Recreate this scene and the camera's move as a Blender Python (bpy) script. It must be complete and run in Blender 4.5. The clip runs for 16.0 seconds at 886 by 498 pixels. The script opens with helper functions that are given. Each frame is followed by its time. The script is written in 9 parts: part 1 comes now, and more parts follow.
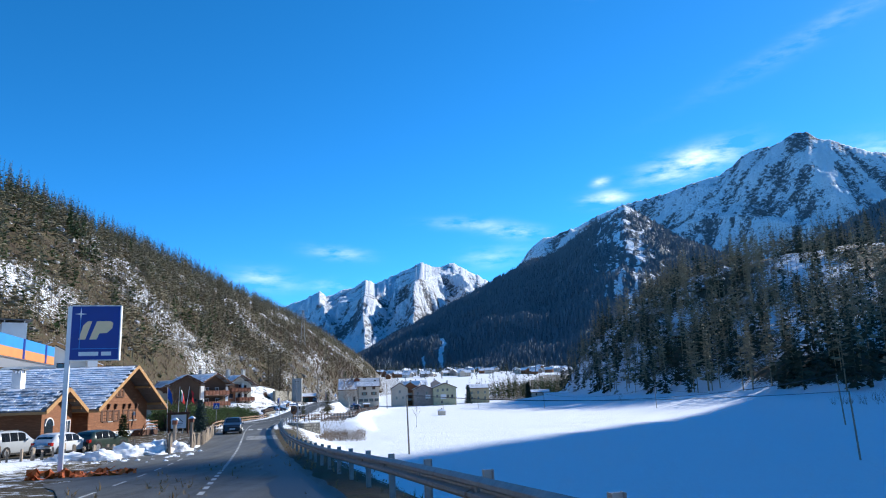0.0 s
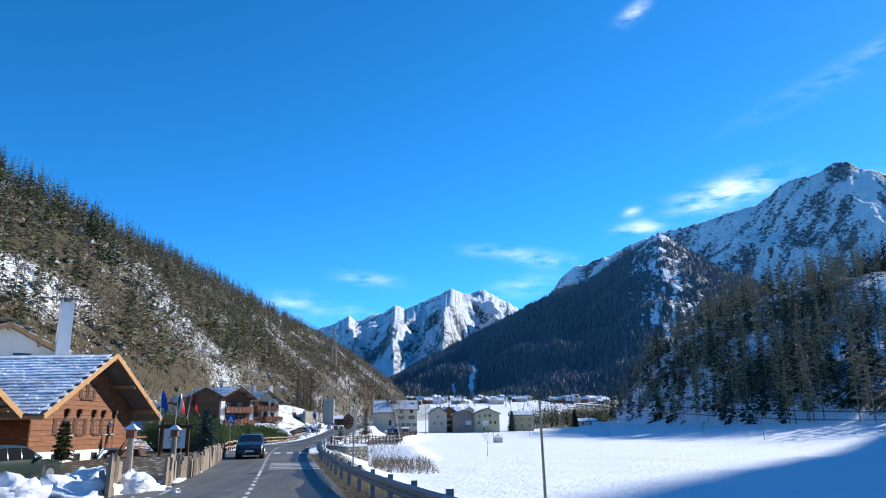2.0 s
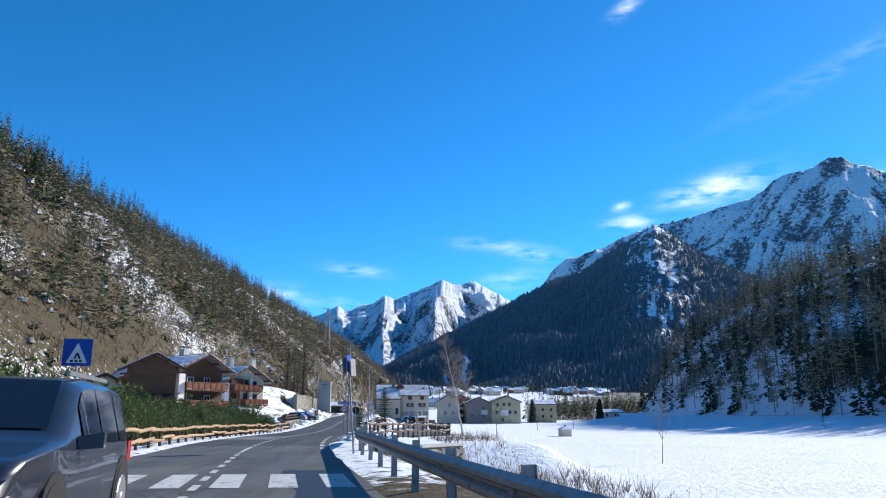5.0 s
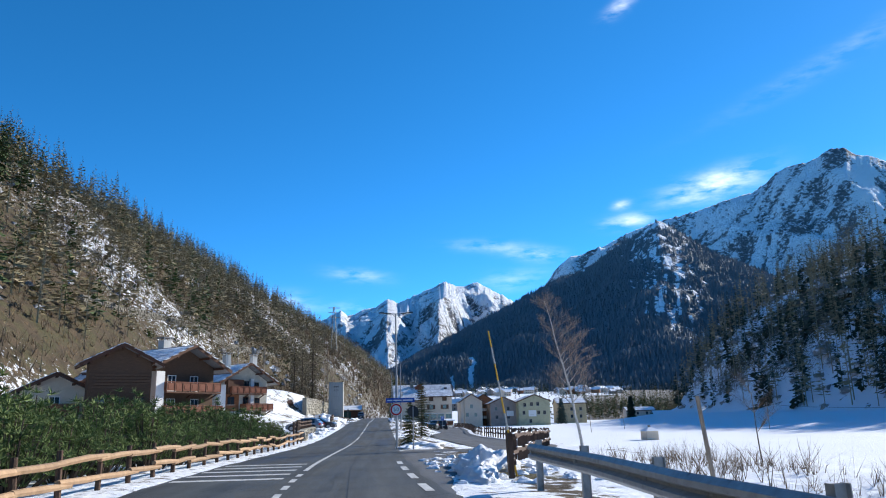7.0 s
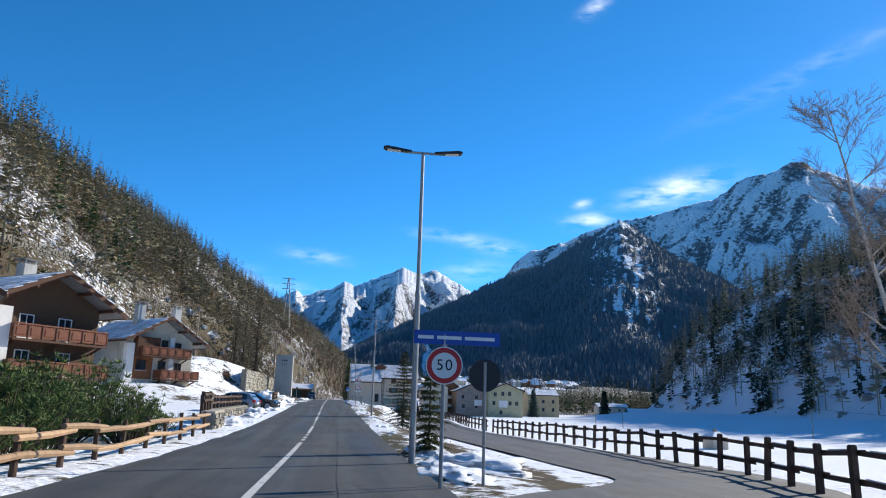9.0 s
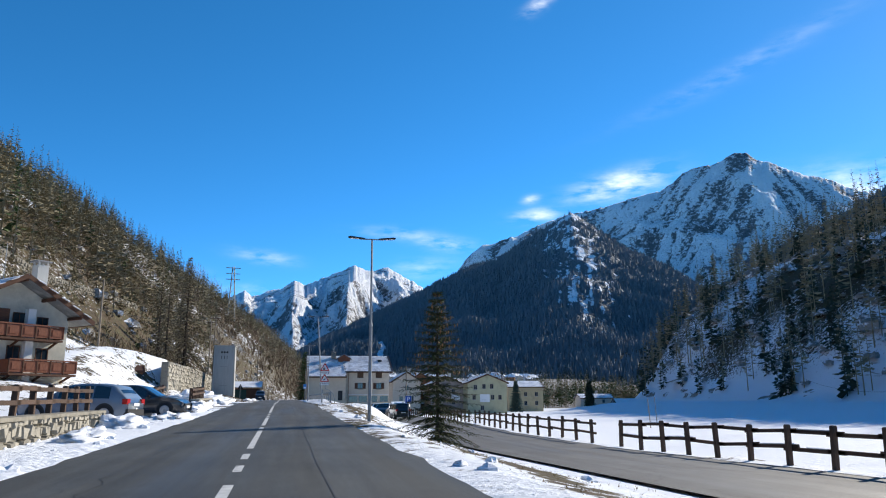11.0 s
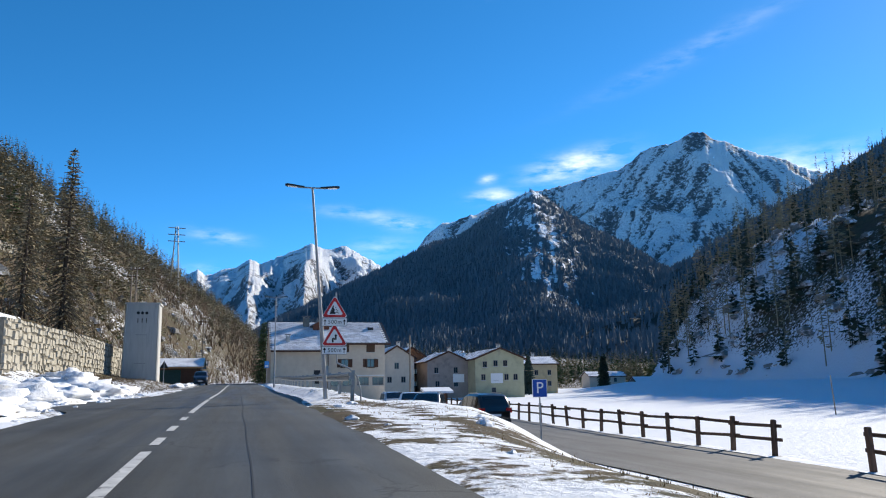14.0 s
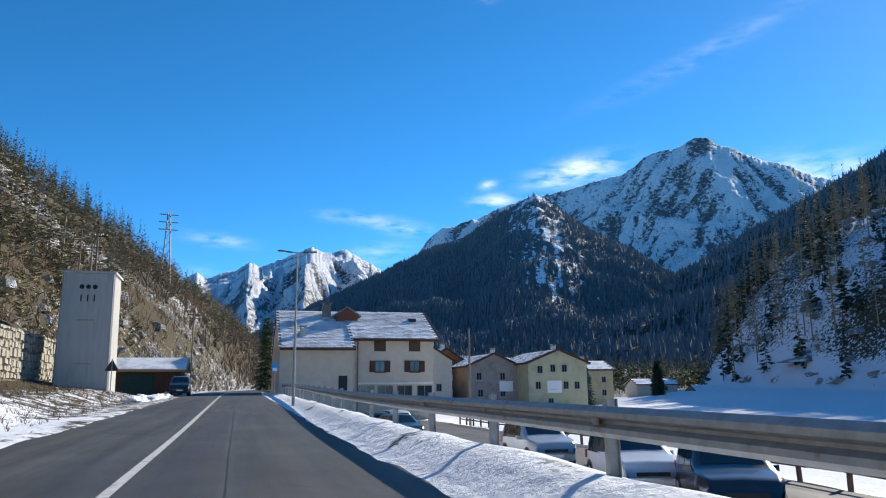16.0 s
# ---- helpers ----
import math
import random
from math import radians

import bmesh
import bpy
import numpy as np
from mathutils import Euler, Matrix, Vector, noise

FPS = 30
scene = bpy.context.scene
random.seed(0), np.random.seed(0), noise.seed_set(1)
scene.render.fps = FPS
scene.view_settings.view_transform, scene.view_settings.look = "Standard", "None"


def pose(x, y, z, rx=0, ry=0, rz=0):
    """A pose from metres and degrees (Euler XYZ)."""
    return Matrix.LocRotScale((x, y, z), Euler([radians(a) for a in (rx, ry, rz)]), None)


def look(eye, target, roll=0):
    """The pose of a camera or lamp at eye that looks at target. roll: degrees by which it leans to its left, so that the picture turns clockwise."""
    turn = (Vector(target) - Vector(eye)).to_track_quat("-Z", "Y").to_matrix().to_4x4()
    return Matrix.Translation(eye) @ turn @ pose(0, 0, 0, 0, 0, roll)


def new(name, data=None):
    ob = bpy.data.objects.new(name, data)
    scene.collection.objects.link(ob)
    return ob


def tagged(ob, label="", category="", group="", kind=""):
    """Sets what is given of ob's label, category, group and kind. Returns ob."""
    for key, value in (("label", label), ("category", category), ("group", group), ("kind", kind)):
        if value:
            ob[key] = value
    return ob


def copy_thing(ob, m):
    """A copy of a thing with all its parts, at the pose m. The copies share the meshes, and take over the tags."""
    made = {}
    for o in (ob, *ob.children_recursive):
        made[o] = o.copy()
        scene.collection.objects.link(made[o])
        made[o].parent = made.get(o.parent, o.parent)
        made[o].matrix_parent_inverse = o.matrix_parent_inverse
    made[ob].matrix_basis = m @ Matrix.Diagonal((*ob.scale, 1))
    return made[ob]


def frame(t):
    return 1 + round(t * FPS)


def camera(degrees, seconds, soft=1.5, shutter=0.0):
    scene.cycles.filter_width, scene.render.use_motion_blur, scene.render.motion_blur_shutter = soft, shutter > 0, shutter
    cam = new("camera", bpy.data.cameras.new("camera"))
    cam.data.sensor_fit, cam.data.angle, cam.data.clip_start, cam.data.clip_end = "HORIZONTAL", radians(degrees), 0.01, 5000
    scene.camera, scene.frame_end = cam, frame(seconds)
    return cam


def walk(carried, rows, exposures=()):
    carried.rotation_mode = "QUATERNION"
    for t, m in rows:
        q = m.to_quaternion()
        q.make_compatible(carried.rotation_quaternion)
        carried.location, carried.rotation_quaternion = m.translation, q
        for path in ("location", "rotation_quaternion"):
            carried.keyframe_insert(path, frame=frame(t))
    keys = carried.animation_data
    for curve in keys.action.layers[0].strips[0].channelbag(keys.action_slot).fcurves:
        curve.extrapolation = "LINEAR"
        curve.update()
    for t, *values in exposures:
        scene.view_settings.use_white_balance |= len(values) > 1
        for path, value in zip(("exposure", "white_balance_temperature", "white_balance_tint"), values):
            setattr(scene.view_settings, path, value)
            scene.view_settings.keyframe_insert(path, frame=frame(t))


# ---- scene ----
cam = camera(62.0, 16.0, 1.1)
PATH = [
    (0, (15.22, 3.825, 2.098), (15.441, 5.773, 2.493), -1.9),
    (0.5, (14.458, 9.896, 1.833), (14.675, 11.84, 2.252), -1.8),
    (1, (13.087, 17.173, 1.601), (13.267, 19.114, 2.051), -0.9),
    (1.5, (12.241, 23.178, 1.274), (12.394, 25.12, 1.724), 0.4),
    (2, (11.592, 29.227, 1.197), (11.733, 31.167, 1.666), -0.5),
    (2.5, (10.736, 35.6, 0.824), (10.887, 37.541, 1.282), 0.7),
    (3, (10.042, 41.983, 0.544), (10.212, 43.931, 0.965), 0.4),
    (3.5, (8.834, 49.643, 0.551), (8.995, 51.591, 0.976), 1.5),
    (4, (7.864, 58.316, 0.441), (8.017, 60.257, 0.898), 0.3),
    (6.3, (2.753, 91.624, 0.492), (2.935, 93.567, 0.929), 0.1),
    (6.5, (2.466, 93.614, 0.599), (2.633, 95.556, 1.048), -0.5),
    (7, (2.022, 99.688, 0.57), (2.19, 101.628, 1.026), -1.4),
    (7.5, (1.776, 106.352, 0.605), (1.996, 108.285, 1.069), -0.9),
    (8, (1.42, 112.036, 0.418), (1.655, 113.972, 0.862), 0.3),
    (8.2, (1.239, 114.825, 0.587), (1.461, 116.763, 1.028), 1.5),
    (10.5, (0.695, 151.707, 0.314), (1.066, 153.631, 0.713), 0.2),
    (11, (0.657, 158.922, 0.402), (1.066, 160.834, 0.821), -0.3),
    (11.5, (0.728, 166.165, 0.498), (1.199, 168.061, 0.926), -2.2),
    (12, (0.833, 173.379, 0.635), (1.318, 175.281, 1.015), -1.4),
    (12.5, (0.879, 180.909, 0.836), (1.387, 182.811, 1.186), -1.1),
    (13, (0.871, 188.463, 0.965), (1.401, 190.353, 1.349), -1.6),
    (13.5, (1.037, 196.186, 1.141), (1.595, 198.07, 1.515), -2.3),
    (14, (1.139, 203.759, 1.307), (1.663, 205.655, 1.671), -0.9),
    (14.5, (1.195, 211.365, 1.558), (1.718, 213.259, 1.935), -1.4),
    (15, (1.316, 219.124, 1.864), (1.77, 221.032, 2.259), -0.8),
    (15.5, (1.389, 226.875, 2.038), (1.854, 228.771, 2.473), -1.7),
    (16, (1.37, 233.718, 2.07), (1.894, 235.611, 2.448), -0.5),
]
walk(cam, [(t, look(e, g, r)) for t, e, g, r in PATH], [(0.0, 1.03, 6150, 9), (4.0, 1.05, 6250, 9), (6.5, 0.98, 6400, 9), (8.0, 0.95, 6450, 9), (10.5, 0.9, 6850, 9), (16.0, 0.9, 6850, 9)])

SUN_AZ, SUN_EL = radians(58.0), radians(26.5)   # azimuth from +y towards +x

# world: clear winter sky with a few thin clouds
world = bpy.data.worlds.new("sky")
scene.world = world
world.use_nodes = True
wt = world.node_tree
wt.nodes.clear()


def wn(kind, **props):
    n = wt.nodes.new(kind)
    for k, v in props.items():
        setattr(n, k, v)
    return n


def wmath(op, a, b=None):
    n = wn("ShaderNodeMath", operation=op)
    for i, s in enumerate((a, b)):
        if s is None:
            continue
        if isinstance(s, (int, float)):
            n.inputs[i].default_value = s
        else:
            wt.links.new(s, n.inputs[i])
    return n.outputs[0]


sky = wn("ShaderNodeTexSky", sky_type="NISHITA", sun_disc=False, sun_elevation=SUN_EL, sun_rotation=SUN_AZ,
         altitude=2600.0, air_density=0.55, dust_density=0.15, ozone_density=4.0)
out = wn("ShaderNodeOutputWorld")
bg = wn("ShaderNodeBackground")
bg.inputs[1].default_value = 0.125
hue = wn("ShaderNodeHueSaturation")
hue.inputs["Saturation"].default_value = 1.22
hue.inputs["Hue"].default_value = 0.4925
hue.inputs["Value"].default_value = 1.26
wt.links.new(sky.outputs[0], hue.inputs["Color"])
tc = wn("ShaderNodeTexCoord")
sep = wn("ShaderNodeSeparateXYZ")
wt.links.new(tc.outputs["Generated"], sep.inputs[0])
az = wmath("MULTIPLY", wmath("ARCTAN2", sep.outputs[0], sep.outputs[1]), 57.2958)
el = wmath("MULTIPLY", wmath("ARCSINE", sep.outputs[2]), 57.2958)
com = wn("ShaderNodeCombineXYZ")
wt.links.new(wmath("MULTIPLY", az, 0.28), com.inputs[0])
wt.links.new(wmath("MULTIPLY", el, 0.95), com.inputs[1])
cn = wn("ShaderNodeTexNoise")
cn.inputs["Scale"].default_value = 1.0
cn.inputs["Detail"].default_value = 7.0
cn.inputs["Roughness"].default_value = 0.58
wt.links.new(com.outputs[0], cn.inputs["Vector"])
# azimuth, elevation, half width, half height (degrees), strength, slant
# the last entry is a lens-flare streak painted into the sky
CLOUDS = [(26.2, 16.5, 3.0, 0.85, 1.15, 0.16), (19.4, 14.5, 1.5, 0.45, 0.85, 0.05), (19.2, 15.8, 0.6, 0.3, 0.8, 0.1),
          (12.3, 12.5, 2.0, 0.45, 0.62, -0.10), (8.4, 13.3, 2.4, 0.4, 0.36, -0.05), (-1.8, 11.2, 2.0, 0.45, 0.42, -0.1),
          (-2.2, 8.7, 1.8, 0.4, 0.32, 0.0), (10.4, 10.6, 2.2, 0.7, 0.3, 0.1), (41.5, 14.5, 6.0, 1.3, 0.8, -0.05),
          (20.4, 30.2, 1.2, 0.5, 0.6, 0.4), (-7.5, 9.2, 2.0, 0.7, 0.4, -0.1), (36.0, 24.0, 7.0, 0.7, 0.14, 0.32)]
total = None
for a0, e0, sa, se, gain, slant in CLOUDS:
    da = wmath("SUBTRACT", az, a0)
    de = wmath("SUBTRACT", wmath("SUBTRACT", el, e0), wmath("MULTIPLY", da, slant))
    q = wmath("ADD", wmath("POWER", wmath("ABSOLUTE", wmath("DIVIDE", da, sa)), 2.0),
              wmath("POWER", wmath("ABSOLUTE", wmath("DIVIDE", de, se)), 2.0))
    g = wmath("MULTIPLY", wmath("EXPONENT", wmath("MULTIPLY", q, -1.0)), gain)
    total = g if total is None else wmath("ADD", total, g)
ramp = wn("ShaderNodeMapRange")
ramp.inputs["From Min"].default_value = 0.38
ramp.inputs["From Max"].default_value = 0.75
wt.links.new(cn.outputs[0], ramp.inputs["Value"])
amount = wn("ShaderNodeMath", operation="MULTIPLY", use_clamp=True)
wt.links.new(total, amount.inputs[0])
wt.links.new(ramp.outputs[0], amount.inputs[1])
mixc = wn("ShaderNodeMix", data_type="RGBA")
wt.links.new(amount.outputs[0], mixc.inputs["Factor"])
wt.links.new(hue.outputs[0], mixc.inputs["A"])
mixc.inputs["B"].default_value = (7.0, 7.3, 7.6, 1)
wt.links.new(mixc.outputs["Result"], bg.inputs[0])
wt.links.new(bg.outputs[0], out.inputs[0])

sun_data = bpy.data.lights.new("sun", "SUN")
sun_data.energy, sun_data.angle, sun_data.color = 3.5, radians(0.53), (1.0, 0.94, 0.85)
sun = new("sun", sun_data)
sv = Vector((math.sin(SUN_AZ) * math.cos(SUN_EL), math.cos(SUN_AZ) * math.cos(SUN_EL), math.sin(SUN_EL)))
sun.matrix_world = look(sv * 500, (0, 0, 0))

# ------------------------------------------------------------ materials


def material(name, c1, c2=None, scale=3.0, rough=0.8, bump=0.0, bump_scale=None, metal=0.0, detail=5.0, stretch=(1, 1, 1),
             space="world", vary=0.0, spec=0.3, c3=None, c3_scale=0.3, c3_from=0.55, c3_to=0.7, bump_dist=0.05):
    """Two-tone noise at one scale, a third tone in patches at a larger one, and relief."""
    m = bpy.data.materials.new(name)
    m.use_nodes = True
    t = m.node_tree
    b = t.nodes["Principled BSDF"]
    b.inputs["Roughness"].default_value = rough
    b.inputs["Metallic"].default_value = metal
    b.inputs["Specular IOR Level"].default_value = spec
    if space == "world":
        pos = t.nodes.new("ShaderNodeNewGeometry").outputs["Position"]
    else:
        pos = t.nodes.new("ShaderNodeTexCoord").outputs["Object"]
    mp = t.nodes.new("ShaderNodeMapping")
    mp.inputs["Scale"].default_value = stretch
    t.links.new(pos, mp.inputs[0])

    def noise_at(s, d=detail):
        n = t.nodes.new("ShaderNodeTexNoise")
        n.inputs["Scale"].default_value = s
        n.inputs["Detail"].default_value = d
        n.inputs["Roughness"].default_value = 0.62
        t.links.new(mp.outputs[0], n.inputs["Vector"])
        return n.outputs[0]

    n1 = noise_at(scale)
    mr = t.nodes.new("ShaderNodeMapRange")
    mr.inputs["From Min"].default_value, mr.inputs["From Max"].default_value = 0.3, 0.7
    t.links.new(n1, mr.inputs["Value"])
    mx = t.nodes.new("ShaderNodeMix")
    mx.data_type = "RGBA"
    mx.inputs["A"].default_value = (*c1, 1)
    mx.inputs["B"].default_value = (*(c2 or tuple(x * 0.7 for x in c1)), 1)
    t.links.new(mr.outputs[0], mx.inputs["Factor"])
    col = mx.outputs["Result"]
    if c3:
        m3 = t.nodes.new("ShaderNodeMapRange")
        m3.inputs["From Min"].default_value, m3.inputs["From Max"].default_value = c3_from, c3_to
        t.links.new(noise_at(c3_scale, 8.0), m3.inputs["Value"])
        mx3 = t.nodes.new("ShaderNodeMix")
        mx3.data_type = "RGBA"
        t.links.new(m3.outputs[0], mx3.inputs["Factor"])
        t.links.new(col, mx3.inputs["A"])
        mx3.inputs["B"].default_value = (*c3, 1)
        col = mx3.outputs["Result"]
    if vary:
        oi = t.nodes.new("ShaderNodeObjectInfo")
        hs = t.nodes.new("ShaderNodeHueSaturation")
        mv = t.nodes.new("ShaderNodeMapRange")
        mv.inputs["To Min"].default_value, mv.inputs["To Max"].default_value = 1 - vary, 1 + vary
        t.links.new(oi.outputs["Random"], mv.inputs["Value"])
        t.links.new(mv.outputs[0], hs.inputs["Value"])
        t.links.new(col, hs.inputs["Color"])
        col = hs.outputs[0]
    t.links.new(col, b.inputs["Base Color"])
    if bump:
        bp = t.nodes.new("ShaderNodeBump")
        bp.inputs["Strength"].default_value = bump
        bp.inputs["Distance"].default_value = bump_dist
        t.links.new(noise_at(bump_scale or scale * 2, 8.0), bp.inputs["Height"])
        t.links.new(bp.outputs[0], b.inputs["Normal"])
    return m


def foliage(name, c1, c2, c3=None, rough=0.75):
    """Leaf colour that differs from clump to clump, with a little light through it."""
    m = bpy.data.materials.new(name)
    m.use_nodes = True
    t = m.node_tree
    b = t.nodes["Principled BSDF"]
    b.inputs["Roughness"].default_value = rough
    b.inputs["Specular IOR Level"].default_value = 0.15
    g = t.nodes.new("ShaderNodeNewGeometry")
    r = t.nodes.new("ShaderNodeValToRGB")
    r.color_ramp.elements[0].color, r.color_ramp.elements[1].color = (*c1, 1), (*c2, 1)
    if c3:
        e = r.color_ramp.elements.new(0.82)
        e.color = (*c3, 1)
    n = t.nodes.new("ShaderNodeTexNoise")
    n.inputs["Scale"].default_value = 0.03
    n.inputs["Detail"].default_value = 4
    t.links.new(g.outputs["Position"], n.inputs["Vector"])
    a = t.nodes.new("ShaderNodeMath")
    a.operation = "MULTIPLY_ADD"
    a.inputs[1].default_value, a.inputs[2].default_value = 1.6, -0.55
    t.links.new(n.outputs[0], a.inputs[0])
    s = t.nodes.new("ShaderNodeMath")
    s.operation = "MULTIPLY_ADD"
    s.inputs[1].default_value = 0.5
    t.links.new(g.outputs["Random Per Island"], s.inputs[0])
    t.links.new(a.outputs[0], s.inputs[2])
    t.links.new(s.outputs[0], r.inputs[0])
    t.links.new(r.outputs[0], b.inputs["Base Color"])
    return m


def glass(name, tint=(0.02, 0.03, 0.04)):
    m = bpy.data.materials.new(name)
    m.use_nodes = True
    b = m.node_tree.nodes["Principled BSDF"]
    b.inputs["Base Color"].default_value = (*tint, 1)
    b.inputs["Roughness"].default_value = 0.06
    b.inputs["Specular IOR Level"].default_value = 0.8
    return m


def terrain(name, rock, rock2, cover, cover2, snow_lo, snow_hi, scale, slope_w=0.5, bump=0.6, attr=False, cover_lo=0.45, cover_hi=0.6,
            bump_dist=6.0, snow_c=(0.80, 0.83, 0.88), fine=1.1):
    """Rock or soil, a plant cover in patches, and snow that lies by slope and patch (and by the mesh's snow value)."""
    m = bpy.data.materials.new(name)
    m.use_nodes = True
    t = m.node_tree
    b = t.nodes["Principled BSDF"]
    b.inputs["Roughness"].default_value = 0.85
    b.inputs["Specular IOR Level"].default_value = 0.15
    g = t.nodes.new("ShaderNodeNewGeometry")

    def noise_at(s, d=9.0, r=0.62):
        n = t.nodes.new("ShaderNodeTexNoise")
        n.inputs["Scale"].default_value, n.inputs["Detail"].default_value, n.inputs["Roughness"].default_value = s, d, r
        t.links.new(g.outputs["Position"], n.inputs["Vector"])
        return n.outputs[0]

    def rng(v, lo, hi):
        n = t.nodes.new("ShaderNodeMapRange")
        n.inputs["From Min"].default_value, n.inputs["From Max"].default_value = lo, hi
        t.links.new(v, n.inputs["Value"])
        return n.outputs[0]

    def mix(f, a, c):
        n = t.nodes.new("ShaderNodeMix")
        n.data_type = "RGBA"
        t.links.new(f, n.inputs["Factor"])
        for s, k in ((a, "A"), (c, "B")):
            if isinstance(s, tuple):
                n.inputs[k].default_value = (*s, 1)
            else:
                t.links.new(s, n.inputs[k])
        return n.outputs["Result"]

    def mth(op, a, c):
        n = t.nodes.new("ShaderNodeMath")
        n.operation = op
        for i, s in enumerate((a, c)):
            if isinstance(s, (int, float)):
                n.inputs[i].default_value = s
            else:
                t.links.new(s, n.inputs[i])
        return n.outputs[0]

    base = mix(rng(noise_at(scale * 2.3), 0.35, 0.65), rock, rock2)
    cov = mix(rng(noise_at(scale * 6), 0.3, 0.7), cover, cover2)
    base = mix(rng(noise_at(scale * 0.9, 10.0), cover_lo, cover_hi), base, cov)
    sp = t.nodes.new("ShaderNodeSeparateXYZ")
    t.links.new(g.outputs["Normal"], sp.inputs[0])
    s = mth("ADD", mth("MULTIPLY", sp.outputs[2], slope_w), noise_at(scale * 1.7, 12.0, 0.68))
    if attr:
        at = t.nodes.new("ShaderNodeAttribute")
        at.attribute_name = "snow"
        s = mth("ADD", mth("MULTIPLY", mth("SUBTRACT", noise_at(scale * 3.1, 10.0, 0.7), 0.5), fine), at.outputs["Fac"])
    col = mix(rng(s, snow_lo, snow_hi), base, snow_c)
    t.links.new(col, b.inputs["Base Color"])
    bp = t.nodes.new("ShaderNodeBump")
    bp.inputs["Strength"].default_value, bp.inputs["Distance"].default_value = bump, bump_dist
    t.links.new(noise_at(scale * 5, 10.0, 0.6), bp.inputs["Height"])
    t.links.new(bp.outputs[0], b.inputs["Normal"])
    return m


GROUND = terrain("ground_snow_grass", (0.105, 0.075, 0.047), (0.052, 0.042, 0.029), (0.11, 0.09, 0.044), (0.047, 0.05, 0.028), 0.46, 0.53, 0.45, attr=True,
                 bump=0.8, bump_dist=0.2)
MT_A = terrain("alpine_snow_rock", (0.13, 0.135, 0.15), (0.20, 0.20, 0.21), (0.10, 0.11, 0.12), (0.15, 0.15, 0.16), 0.40, 0.58, 0.016, 0.14, 0.9, attr=True,
               bump_dist=30.0, fine=1.9)
# forest cover lightened towards blue: air haze is painted into its colour
MT_B = terrain("hazed_forest_mountain", (0.10, 0.11, 0.13), (0.17, 0.175, 0.19), (0.09, 0.115, 0.135), (0.12, 0.14, 0.15), 0.50, 0.60, 0.014, 0.42, 0.9,
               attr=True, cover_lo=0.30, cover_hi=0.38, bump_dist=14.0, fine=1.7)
MT_C = terrain("high_rock_snow", (0.10, 0.11, 0.13), (0.18, 0.18, 0.19), (0.12, 0.12, 0.13), (0.16, 0.16, 0.17), 0.40, 0.62, 0.017, 0.26, 0.9, attr=True,
               bump_dist=26.0, fine=2.0)
MT_D = terrain("dark_forest_slope", (0.07, 0.065, 0.06), (0.10, 0.09, 0.08), (0.04, 0.048, 0.046), (0.06, 0.06, 0.05), 0.99, 1.06, 0.016, 0.40, 0.9,
               cover_lo=0.2, cover_hi=0.32, bump_dist=12.0)


